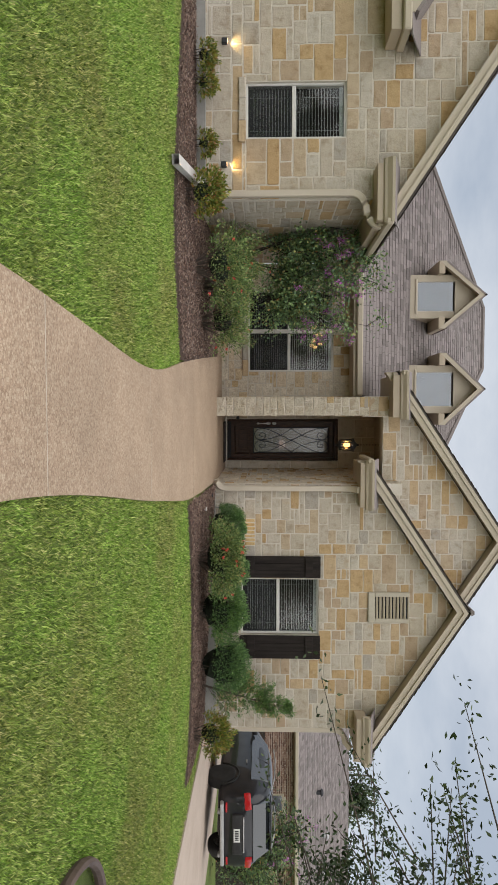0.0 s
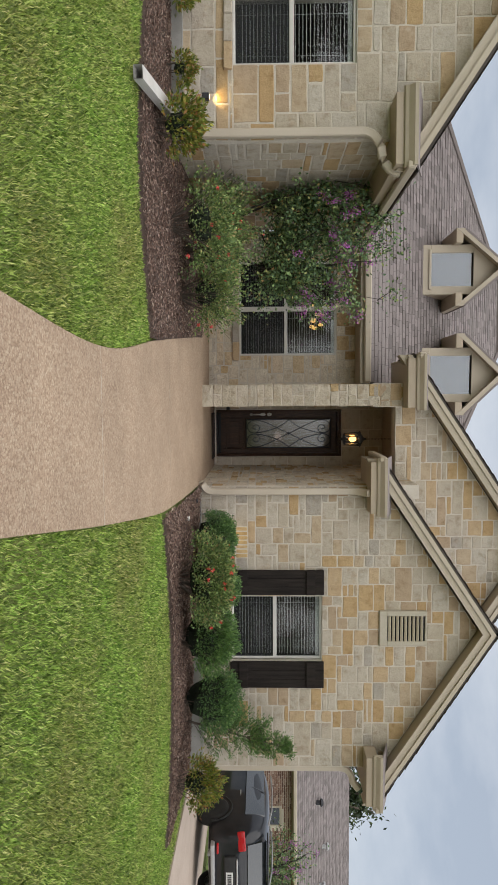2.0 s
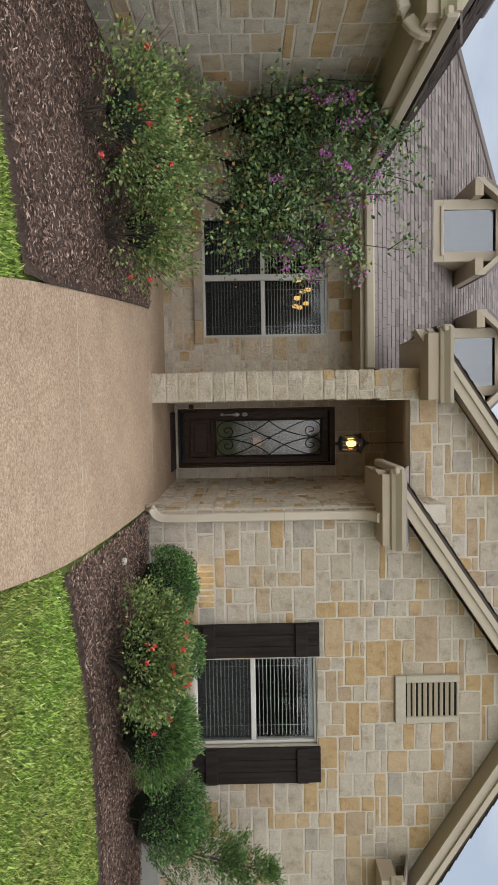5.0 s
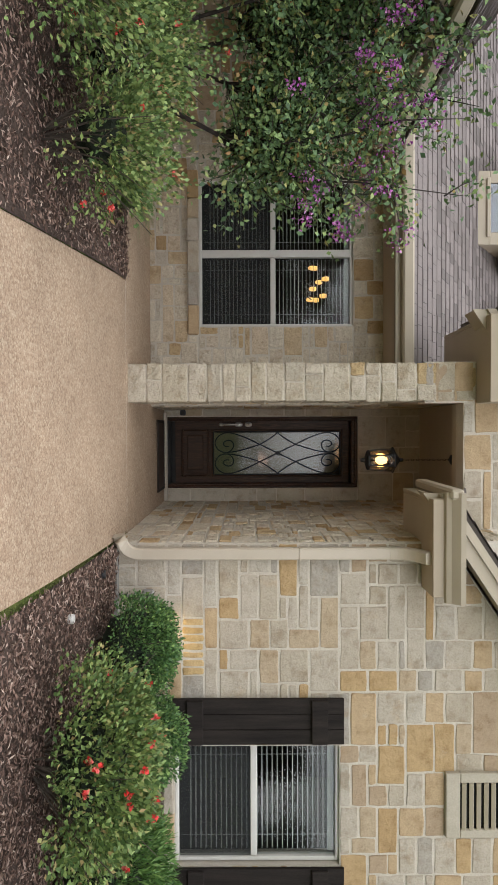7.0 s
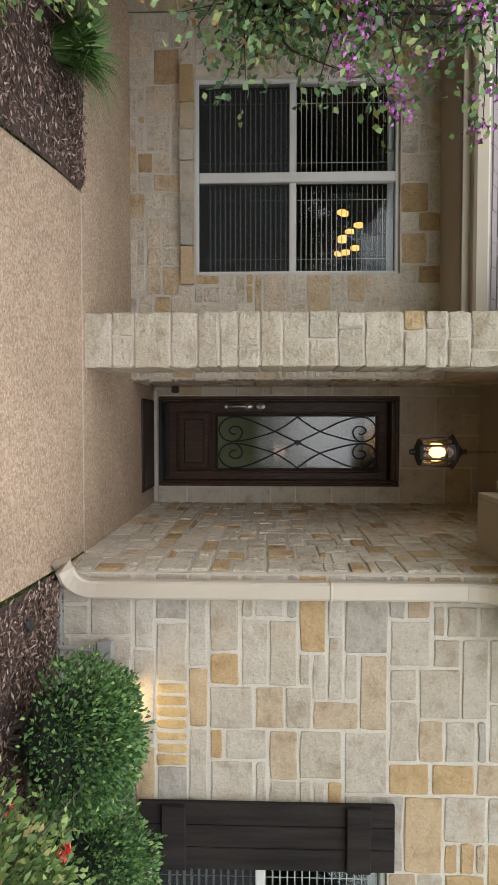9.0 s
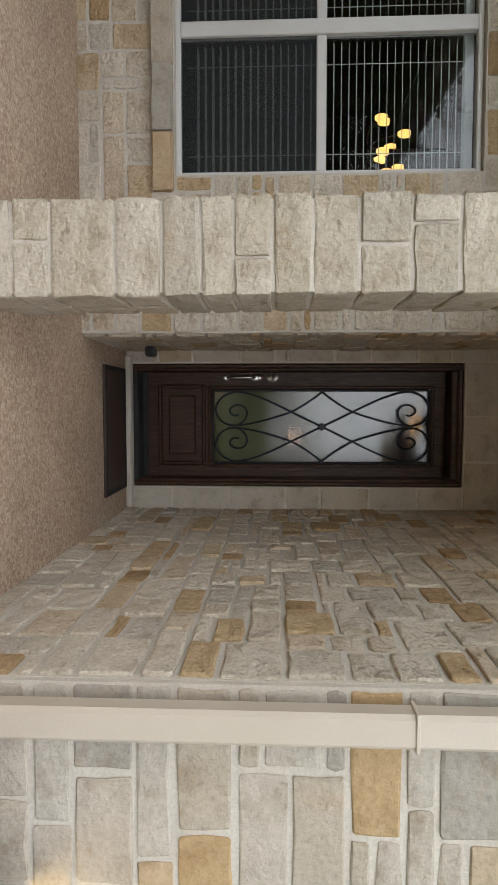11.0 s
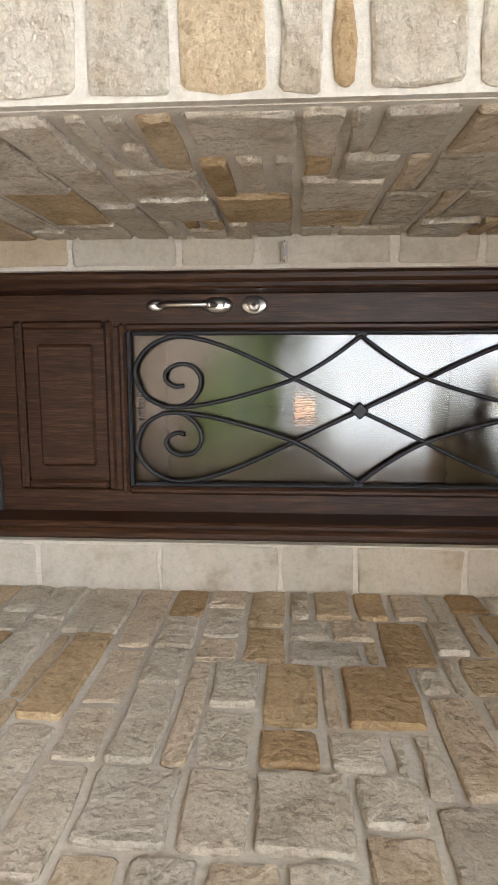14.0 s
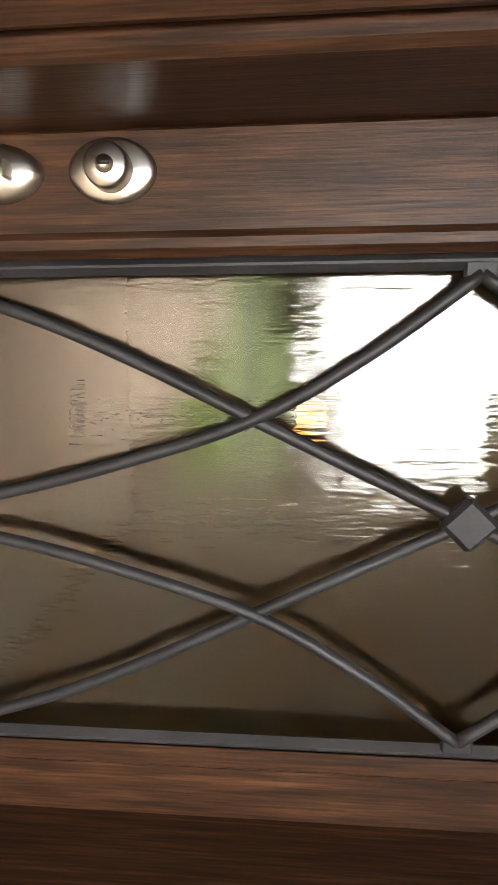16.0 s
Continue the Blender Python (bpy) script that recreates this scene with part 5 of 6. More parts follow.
def upright_yaupon(x, y, h, label):
    """A leaning upright evergreen: sprays of leaves along a stem."""
    rs = np.random.RandomState(61)
    g = ground_z(x, y)
    ob = empty("upright_evergreen", (x, y, g), label, "shrub")
    lean = np.array([0.28, 0.0, 1.0])
    bm = bmesh.new()
    P, D = [], []
    bm_tube([tuple(np.array([x, y, g]) + lean * h * t) for t in (0, .3, .6, .95)], 0.02, 6, bm, radii=[.022, .016, .01, .004])
    for k in range(90):
        t = rs.uniform(0.06, 0.97)
        a = rs.uniform(0, 6.28)
        r = (0.42 * (1 - t) ** 0.7 + 0.06) * rs.uniform(0.5, 1.15)
        s = np.array([x, y, g]) + lean * h * t
        e = s + np.array([math.cos(a) * r, math.sin(a) * r, r * 0.8])
        bm_tube([tuple(s), tuple((s + e) / 2 - np.array([0, 0, .02])), tuple(e)], 0.004, 4, bm, radii=[.005, .004, .002])
        m = 75
        q = rs.uniform(0.25, 1.08, (m, 1))
        P.append(s + (e - s) * q + rs.normal(0, 0.035, (m, 3)))
        D.append(np.repeat((e - s)[None, :], m, 0) / max(r, .05))
    part("stem", bm, BARK, ob)
    v, f = leaf_arrays(np.concatenate(P), np.concatenate(D), 0.045, 0.015, rs)
    np_mesh("foliage", v, f, SOFT_LEAF, ob)


upright_yaupon(4.95, 10.95, 1.65, "leaning upright evergreen shrub at the corner of the house")


def branching(base, tips, rs, bm, r0, out_twigs, spread=0.35, start=0.35, hubs=()):
    """Limbs to each tip, from the base or from the nearest fork of a main stem, with smaller twigs; collects twig ends."""
    for h in hubs:
        b, t = np.array(base, float), np.array(h, float)
        bend = rs.normal(0, 0.07, 3)
        pts = [b + rs.normal(0, .03, 3) * np.array([1, 1, 0]), b + (t - b) * 0.3 + bend * .8, b + (t - b) * 0.65 + bend, t]
        bm_tube([tuple(p) for p in pts], r0, 8, bm, radii=[r0 * 1.25, r0 * 1.05, r0 * .9, r0 * .7])
    for tip in tips:
        t = np.array(tip, float)
        b = np.array(min(hubs, key=lambda h: np.linalg.norm(t - np.array(h))) if hubs else base, float)
        m1 = b + (t - b) * 0.35 + rs.normal(0, 0.07, 3)
        m2 = b + (t - b) * 0.7 + rs.normal(0, 0.08, 3)
        r1 = r0 * (0.62 if hubs else 1.0)
        bm_tube([tuple(b), tuple(m1), tuple(m2), tuple(t)], r1, 7, bm, radii=[r1, r1 * .75, r1 * .5, r1 * .2])
        for k in range(7):
            q = rs.uniform(0.25 if hubs else start, 1.0)
            s = b + (t - b) * q + rs.normal(0, 0.03, 3)
            e = s + rs.normal(0, spread, 3) * np.array([1, 1, .8]) + np.array([0, 0, spread * .35])
            bm_tube([tuple(s), tuple((s + e) / 2 + rs.normal(0, .03, 3)), tuple(e)], r0 * .25, 5, bm, radii=[r0 * .3, r0 * .2, r0 * .08])
            out_twigs.append((s, e))


def tree(name, base, tips, label, leaf, leaves_a_twig, size, seed, r0, bark, spread=0.35, blooms=0, bloom_at=None, scatter=0.11, category="tree", extra_twigs=(), start=0.35, full=1.0, hubs=()):
    rs = np.random.RandomState(seed)
    ob = empty(name, base, label, category)
    bm = bmesh.new()
    tw = list(extra_twigs)
    branching(base, tips, rs, bm, r0, tw, spread, start, hubs)
    for s, e in extra_twigs:
        bm_tube([tuple(s), tuple((np.array(s) + np.array(e)) / 2), tuple(e)], 0.004, 5, bm, radii=[.005, .0035, .0015])
    part("trunk", bm, bark, ob, smooth=True)
    P, D = [], []
    for k, (s, e) in enumerate(tw):
        s, e = np.array(s), np.array(e)
        n, sc = (leaves_a_twig, scatter) if k < len(extra_twigs) else (int(leaves_a_twig * full), scatter * full)
        q = rs.uniform(0.1, 1.12, (n, 1))
        P.append(s + (e - s) * q + rs.normal(0, sc, (n, 3)))
        D.append(rs.normal(0, 0.7, (n, 3)) + (e - s) / (np.linalg.norm(e - s) + .01))
    v, f = leaf_arrays(np.concatenate(P), np.concatenate(D), size[0], size[1], rs)
    np_mesh("crown", v, f, leaf, ob)
    if blooms:
        ends = sorted(tw, key=lambda p: -bloom_at(p[1]))[:blooms]
        for s, e in ends:
            e = np.array(e)
            q = e + rs.normal(0, 0.032, (34, 3)) * np.array([1, 1, 1.5])
            v, f = leaf_arrays(q, rs.normal(0, 1, (34, 3)), 0.030, 0.026, rs, 0.4)
            tagged(np_mesh("flower_panicle", v, f, PURPLE, ob), kind="stuff")
    return ob


crs = np.random.RandomState(70)
ctips = [(-2.8 + 1.3 * math.cos(a) * r, 11.3 + 0.75 * math.sin(a) * r, z) for a, r, z in [(crs.uniform(0, 6.28), crs.uniform(.3, 1.0), crs.uniform(1.3, 2.95)) for _ in range(36)]]
ctips += [(-3.1, 10.6, 2.2), (-3.15, 10.5, 2.5), (-2.9, 10.5, 2.7), (-2.7, 10.7, 2.9), (-2.6, 10.6, 2.3), (-3.2, 10.7, 1.8)]
ctips += [(-2.5, 11.2, 3.0), (-1.5, 11.0, 2.2), (-1.6, 10.9, 2.4), (-3.7, 11.2, 1.7), (-2.0, 10.8, 1.7)]
tree("crape_myrtle", (-2.9, 11.35, ground_z(-2.9, 11.35) - 0.02), ctips, "multi-stemmed crape myrtle with dark leaves and magenta blooms", CRAPE_LEAF, 58, (.058, .036), 71, 0.024, DARKBARK,
     0.25, 40, lambda e: e[0] * 0.6 - e[1] * 0.8 - 0.9 * abs(e[2] - 2.4), 0.085, start=0.68,
     hubs=((-3.25, 11.1, 0.62), (-2.95, 10.85, 0.80), (-2.45, 10.95, 0.72), (-2.2, 11.2, 0.95), (-2.8, 11.5, 1.0), (-3.2, 11.5, 1.1)))

# oak by the walk: twigs hang into view
ors = np.random.RandomState(80)
OB = (4.17, 3.8, ground_z(4.17, 3.8))
otips = [(5.2 + 1.4 * math.cos(a), 3.6 + 1.4 * math.sin(a), z) for a, z in [(ors.uniform(0, 6.28), ors.uniform(3.4, 5.0)) for _ in range(24)]]
ox = []
for k in range(30):
    b = np.array((2.35, 2.45, 2.0)) + ors.normal(0, 1, 3) * np.array((.16, .22, .22))
    e = b + np.array((-0.75, -0.25, -0.16)) * ors.uniform(0.45, 1.35) + ors.normal(0, 0.12, 3)
    ox.append((b, e))
for k in range(46):
    b = np.array((2.55, 2.95, 1.45)) + ors.normal(0, 1, 3) * np.array((.10, .2, .22))
    e = b + np.array((-0.33, -0.12, -0.04)) * ors.uniform(0.3, 1.2) + ors.normal(0, 0.11, 3)
    ox.append((b, e))
for e in ((2.4, 2.5, 2.05), (2.6, 2.95, 1.5), (2.5, 2.7, 1.75), (2.3, 2.3, 1.9)):
    ox.append((np.array((3.9, 3.5, 2.5)), np.array(e)))
ox.append((np.array((4.17, 3.8, 1.9)), np.array((3.85, 3.45, 2.55))))
tree("oak_tree", OB, otips, "young oak with small leathery leaves and thin hanging twigs", OAK_LEAF, 60, (.032, .014), 81, 0.075, BARK, 0.38, scatter=0.032, extra_twigs=ox, full=6.0)
ring = empty("tree_ring", OB, "brown curved edging round mulch at the oak's foot", "edging")
bm = bmesh.new()
rr = [(OB[0] + 1.0 * math.cos(t * math.tau / 48), OB[1] + 1.0 * math.sin(t * math.tau / 48)) for t in range(49)]
bm_tube([(x, y, ground_z(x, y) + 0.035) for x, y in rr], 0.035, 8, bm, flat=1.4, closed_caps=False)
part("edging", bm, surface("brown_plastic_edging", (.10, .065, .05), (.16, .11, .09), 4, 60, 0.6, 0.2), ring)
part("mulch", bm_lathe([(0.0, 0.02), (0.7, 0.03), (.97, 0.01), (.97, -0.06), (0.0, -0.06)], OB, 32), MULCH, ring)
# neighbour's crape myrtle and far trees
frs = np.random.RandomState(90)
ftips = [(12.9 + 1.5 * math.cos(a) * r, 17.2 + 1.0 * math.sin(a) * r, z) for a, r, z in [(frs.uniform(0, 6.28), frs.uniform(.3, 1.0), frs.uniform(0.2, 2.2)) for _ in range(30)]]
tree("crape_myrtle", (12.9, 17.2, ground_z(12.9, 17.2)), ftips, "pink-flowering crape myrtle beside the driveway", CRAPE_LEAF, 55, (.08, .04), 91, 0.04, DARKBARK, 0.38, 26, lambda e: e[2] - 0.4 * e[1], 0.13)
for k, (tx, ty, tz) in enumerate(((17.5, 40.0, 7.6), (25.5, 41.0, 8.5))):
    trs = np.random.RandomState(95 + k)
    tt = [(tx + 3.0 * math.cos(a) * r, ty + 3.0 * math.sin(a) * r, z) for a, r, z in [(trs.uniform(0, 6.28), trs.uniform(.2, 1.0), trs.uniform(tz * .5, tz)) for _ in range(24)]]
    tree("shade_tree", (tx, ty, -0.8), tt, "distant dark green shade tree behind the neighbouring roof", OAK_LEAF, 70, (.28, .16), 97 + k, 0.2, BARK, 0.9, scatter=0.4)

# unseen trees over the street, mirrored in the panes; last three darken the wing window
for k, (tx, ty, tz) in enumerate(((-9.0, -30.0, 4.2), (-2.5, -34.0, 3.2), (7.0, -31.0, 4.6), (14.0, -27.0, 4.4), (21.0, -24.0, 5.0), (29.0, -22.0, 5.5), (-20.0, -28.0, 8.0), (-27.0, -30.0, 9.0), (-34.0, -27.0, 9.0))):
    trs = np.random.RandomState(120 + k)
    tt = [(tx + 3.4 * math.cos(a) * r, ty + 2.6 * math.sin(a) * r, z) for a, r, z in [(trs.uniform(0, 6.28), trs.uniform(.2, 1.0), trs.uniform(tz * .25, tz)) for _ in range(24)]]
    tree("shade_tree", (tx, ty, ground_z(tx, ty) - 0.05), tt, "dark green shade tree across the street, added out of view for reflections", OAK_LEAF, 60, (.28, .16), 130 + k, 0.16, BARK, 0.9, scatter=0.4)


# ---- grass and mulch ----
def grass_mat():
    """Blades from deep to yellow green, with dry patches metres wide."""
    m, nt, b = base_mat("grass_blade", 0.6)
    green = ramp(nt, random_out(nt, True), [(0.0, (.105, .20, .028)), (0.45, (.26, .42, .075)), (0.8, (.39, .54, .13)), (1.0, (.54, .56, .23))])
    dry = ramp(nt, random_out(nt, True), [(0.0, (.13, .17, .035)), (0.5, (.30, .33, .09)), (1.0, (.52, .46, .22))])
    v = coord(nt)
    patch = ramp(nt, noise_tex(nt, v, 0.75, 5.0, 0.6), [(0.40, (0, 0, 0)), (0.64, (.85, .85, .85))])
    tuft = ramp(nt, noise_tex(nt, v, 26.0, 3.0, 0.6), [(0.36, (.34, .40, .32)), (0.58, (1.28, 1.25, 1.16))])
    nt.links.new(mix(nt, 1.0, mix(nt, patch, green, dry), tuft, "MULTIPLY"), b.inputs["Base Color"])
    b.inputs["Specular IOR Level"].default_value = 0.25
    return m


GRASS = grass_mat()


def grass(name, n, x0, x1, y0, y1, inside, seed, label):
    rs = np.random.RandomState(seed)
    x, y = rs.uniform(x0, x1, n), y0 + (y1 - y0) * rs.uniform(0, 1, n) ** 1.25
    keep = np.array([inside(a, b) for a, b in zip(x, y)])
    x, y = x[keep], y[keep]
    z = np.array([ground_z(a, b) for a, b in zip(x, y)]) - 0.03
    m = len(x)
    a = rs.uniform(0, 6.28, m)
    h = rs.uniform(0.022, 0.046, m)
    w = rs.uniform(0.003, 0.0065, m) * (1 + 0.10 * np.maximum(0, y - 3))
    lean = rs.uniform(0.2, 1.0, m) * h
    la = rs.uniform(0, 6.28, m)
    p = np.stack([x, y, z], 1)
    s = np.stack([np.cos(a) * w, np.sin(a) * w, np.zeros(m)], 1)
    tip = p + np.stack([np.cos(la) * lean, np.sin(la) * lean, h], 1)
    v = np.stack([p - s, p + s, tip], 1).reshape(-1, 3)
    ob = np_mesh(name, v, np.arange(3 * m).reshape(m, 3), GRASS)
    return tagged(ob, label, "grass", kind="stuff")


grass("grass", 250000, -8.5, -0.4, 2.5, 8.6, lambda x, y: x < walk_left(y) - 0.01 and y < bed_left_y(x) - 0.01 and x > -1.1 * y - .5, 5, "short mown green grass on the lawn beside the walk")
grass("grass", 300000, 0.3, 9.0, 2.5, 11.3, lambda x, y: x > walk_right(y) + 0.01 and (y < bed_right_y(x) - 0.01 if x < 5.95 else x < drive_left(y) - 0.02) and x < 1.0 * y + 1.0 and math.hypot(x - OB[0], y - OB[1]) > 1.01, 6, "short mown green and yellowing grass on the lawn")

def chip_mat():
    m, nt, b = base_mat("shredded_mulch_chip", 0.95)
    nt.links.new(ramp(nt, random_out(nt, True), [(0.0, (.07, .04, .03)), (0.5, (.20, .125, .095)), (0.85, (.33, .225, .18)), (1.0, (.48, .38, .31))]), b.inputs["Base Color"])
    return m


CHIP = chip_mat()


def chips(n, x0, x1, y0, y1, inside, seed, label):
    rs = np.random.RandomState(seed)
    x, y = rs.uniform(x0, x1, n), rs.uniform(y0, y1, n)
    keep = np.array([inside(a, b) for a, b in zip(x, y)])
    x, y = x[keep], y[keep]
    z = np.array([ground_z(a, b) for a, b in zip(x, y)]) + rs.uniform(0.012, 0.035, len(x))
    d = rs.normal(0, 1, (len(x), 3)) * np.array([1, 1, 0.18])
    v, f = leaf_arrays(np.stack([x, y, z], 1), d * 3, 0.042, 0.011, rs, 0.1)
    return tagged(np_mesh("mulch_chips", v, f, CHIP), label, "mulch", kind="stuff")


chips(62000, -6.5, -0.7, 7.6, 11.95, lambda x, y: bed_left_y(x) + 0.03 < y and x < (walk_left(y) - 0.03 if y < 11.9 else -1.2) and (y < 9.3 or x > -3.25), 7, "loose dark shredded bark mulch")
chips(54000, 1.2, 6.0, 8.4, 11.45, lambda x, y: y > bed_right_y(x) + 0.03 and x > walk_right(y) + 0.03, 8, "loose reddish-brown shredded bark mulch")


# ---- fixtures on the house ----
def rect_tube(points, w, d, bm=None):
    """A rectangular downspout swept along points."""
    bm = bm or bmesh.new()
    pts = [Vector(p) for p in points]
    rings = []
    for i, p in enumerate(pts):
        t = (pts[min(i + 1, len(pts) - 1)] - pts[max(i - 1, 0)]).normalized()
        side = Vector((1, 0, 0)) - t * t.x
        if side.length < 0.3:
            side = Vector((0, 0, 1)) - t * t.z
        side.normalize()
        b = t.cross(side).normalized()
        rings.append([bm.verts.new(p + side * sx * w / 2 + b * sy * d / 2) for sx, sy in ((-1, -.7), (-.75, -1), (.75, -1), (1, -.7), (1, .7), (.75, 1), (-.75, 1), (-1, .7))])
    for r0, r1 in zip(rings, rings[1:]):
        for k in range(8):
            bm.faces.new((r0[k], r0[(k + 1) % 8], r1[(k + 1) % 8], r1[k]))
    bm.faces.new(rings[0][::-1])
    bm.faces.new(rings[-1])
    return bm


def arc(p0, p1, p2, n=7):
    a, b, c = Vector(p0), Vector(p1), Vector(p2)
    return [tuple(a * (1 - t) ** 2 + b * 2 * t * (1 - t) + c * t * t) for t in [k / (n - 1) for k in range(n)]]


ds = empty("downspout", (1.35, 11.39, 0.0), "cream metal downspout at the corner of the entry", "downspout", "downspouts of the house")
part("pipe", rect_tube([(1.345, 11.385, 0.24), (1.345, 11.385, 1.5), (1.345, 11.385, 2.42)], 0.105, 0.08), SPOUT, ds)
part("shoe", rect_tube(arc((1.345, 11.385, 0.24), (1.345, 11.375, 0.07), (1.17, 11.34, 0.045)), 0.108, 0.085), SPOUT, ds)
part("elbow", rect_tube(arc((1.345, 11.385, 2.42), (1.345, 11.37, 2.62), (1.345, 11.15, 2.70)), 0.108, 0.085), SPOUT, ds)
for z in (1.62,):
    box("band", (1.287, 11.34, z), (1.403, 11.432, z + 0.012), SPOUT, ds, 0.002)
dw = empty("downspout", (-3.40, 9.31, 0.0), "cream metal downspout at the corner of the wing", "downspout", "downspouts of the house")
part("pipe", rect_tube([(-3.39, 9.31, 0.22), (-3.39, 9.31, 2.22)], 0.105, 0.08), SPOUT, dw)
part("elbow", rect_tube(arc((-3.39, 9.31, 2.22), (-3.39, 9.30, 2.42), (-3.18, 9.27, 2.47), 6) + arc((-3.16, 9.27, 2.47), (-2.90, 9.25, 2.50), (-2.88, 9.25, 2.70), 6), 0.105, 0.085), SPOUT, dw)
part("shoe", rect_tube(arc((-3.39, 9.31, 0.22), (-3.39, 9.28, 0.05), (-3.42, 9.05, 0.02)), 0.108, 0.085), SPOUT, dw)
ext = empty("drain_extension", (-3.3, 8.0, ground_z(-3.3, 8.0)), "white plastic drain extension lying in the mulch", "drain pipe")
p0, p1 = Vector((-3.42, 9.02, 0.03)), Vector((-3.13, 7.35, ground_z(-3.13, 7.35) + 0.075))
bm = bmesh.new()
for (w, d, flip) in ((0.12, 0.09, 1), (0.108, 0.078, -1)):
    ring = []
    for p in (p0, p1):
        t = (p1 - p0).normalized()
        s = t.cross(Vector((0, 0, 1))).normalized()
        u = s.cross(t).normalized()
        ring.append([bm.verts.new(p + s * a * w / 2 + u * b * d / 2) for a, b in ((-1, -1), (1, -1), (1, 1), (-1, 1))])
    for k in range(4):
        q = (ring[0][k], ring[0][(k + 1) % 4], ring[1][(k + 1) % 4], ring[1][k])
        bm.faces.new(q if flip > 0 else q[::-1])
me = bpy.data.meshes.new("tube")
bm.to_mesh(me)
bm.free()
me.materials.append(surface("white_plastic", (.58, .56, .53), (.68, .66, .63), 5, 80, 0.45, 0.1))
tube = new("tube", me)
tube.parent = ext
tube.matrix_parent_inverse = Matrix.Translation(-ext.location)
de = empty("downspout", (6.1, 11.55, 2.3), "cream metal downspout at the far corner of the bay", "downspout", "downspouts of the house")
part("elbow", rect_tube(arc((6.09, 11.56, 2.30), (6.09, 11.55, 2.50), (6.30, 11.50, 2.52), 6) + [(6.42, 11.48, 2.62)], 0.10, 0.08), SPOUT, de)
part("pipe", rect_tube([(6.09, 11.56, -0.2), (6.09, 11.56, 2.30)], 0.10, 0.08), SPOUT, de)

# small up-lights on the walls
for sx, sy, sz in ((-5.65, WING_Y, 0.36), (-3.84, WING_Y, 0.35), (2.05, BAY_Y, 0.30)):
    sc = empty("wall_light", (sx, sy, sz), "small black box up-light washing the stone with warm light", "wall light", "up-lights on the walls")
    b = bm_box((sx - .04, sy - .085, sz - .055), (sx + .04, sy - .012, sz + .03), 0.008)
    part("housing", b, IRON, sc)
    box("bulb", (sx - .025, sy - .07, sz + .0305), (sx + .025, sy - .03, sz + .034), BULB, sc, 0.0, "warm lens")
    lamp = new("wall_light_glow", bpy.data.lights.new("wall_light_glow", "SPOT"))
    lamp.data.energy, lamp.data.color, lamp.data.spot_size, lamp.data.spot_blend, lamp.data.shadow_soft_size = 5.0, (1.0, .72, .30), radians(120), 0.8, 0.02
    lamp.matrix_world = look((sx, sy - 0.05, sz + 0.05), (sx, sy + 0.02, sz + 0.5))

# hanging lantern
LX0, LY0 = 0.62, 13.2
lan = empty("hanging_lantern", (LX0, LY0, 2.49), "black iron hanging lantern with glass sides and lit bulb", "lantern")
r = 0.125
part("cap", bm_lathe([(0.0, 0.50), (0.018, 0.50), (0.022, 0.46), (0.05, 0.44), (0.09, 0.415), (0.15, 0.385), (0.155, 0.365), (0.12, 0.36), (0.0, 0.36)], (LX0, LY0, 2.49), 6), IRON, lan)
part("base", bm_lathe([(0.0, 0.0), (0.018, 0.0), (0.026, 0.03), (0.03, 0.05), (0.085, 0.06), (0.115, 0.075), (0.12, 0.10), (0.0, 0.10)], (LX0, LY0, 2.49), 6), IRON, lan)
for k in range(6):
    a, a2 = k * math.tau / 6, (k + 1) * math.tau / 6
    pa, pb = Vector((LX0 + math.cos(a) * .108, LY0 + math.sin(a) * .108, 0)), Vector((LX0 + math.cos(a2) * .108, LY0 + math.sin(a2) * .108, 0))
    qa, qb = Vector((LX0 + math.cos(a) * .128, LY0 + math.sin(a) * .128, 0)), Vector((LX0 + math.cos(a2) * .128, LY0 + math.sin(a2) * .128, 0))
    part("post", bm_tube(((pa.x, pa.y, 2.585), (qa.x, qa.y, 2.86)), 0.010, 6), IRON, lan)
    zt, zb = 2.855, 2.59
    g = mesh_ob("pane", [(pa.x, pa.y, zb), (pb.x, pb.y, zb), (qb.x, qb.y, zt), (qa.x, qa.y, zt)], [(0, 1, 2, 3)], LAMPGLASS, lan)
    g.visible_shadow = False
    # arched head of each side
    vs, fs = [], []
    for i in range(9):
        t = i / 8
        e = qa + (qb - qa) * t
        h = 0.055 * (2 * t - 1) ** 2
        vs += [(e.x, e.y, zt + 0.01), (e.x, e.y, zt - 0.008 - h)]
        if i:
            j = 2 * i
            fs.append((j - 2, j, j + 1, j - 1))
    mesh_ob("arch", vs, fs, IRON, lan)
part("bulb", bm_lathe([(0.0, 0.0), (0.015, 0.005), (0.050, 0.045), (0.052, 0.09), (0.03, 0.14), (0.0, 0.15)], (LX0, LY0, 2.65), 14), BULB, lan, "lit warm bulb", True)
part("socket", bm_lathe([(0.0, 0.0), (0.014, 0.0), (0.014, 0.06), (0.0, 0.06)], (LX0, LY0, 2.595), 10), IRON, lan)
bm = bmesh.new()
zc = 2.99
k = 0
while zc < 3.55:
    ringpts = []
    for i in range(11):
        a = i * math.tau / 10
        o = Vector((math.cos(a) * .010, 0, math.sin(a) * .019)) if k % 2 else Vector((0, math.cos(a) * .010, math.sin(a) * .019))
        ringpts.append((LX0 + o.x, LY0 + o.y, zc + 0.016 + o.z))
    bm_tube(ringpts, 0.0028, 5, bm)
    zc += 0.031
    k += 1
part("chain", bm, IRON, lan)
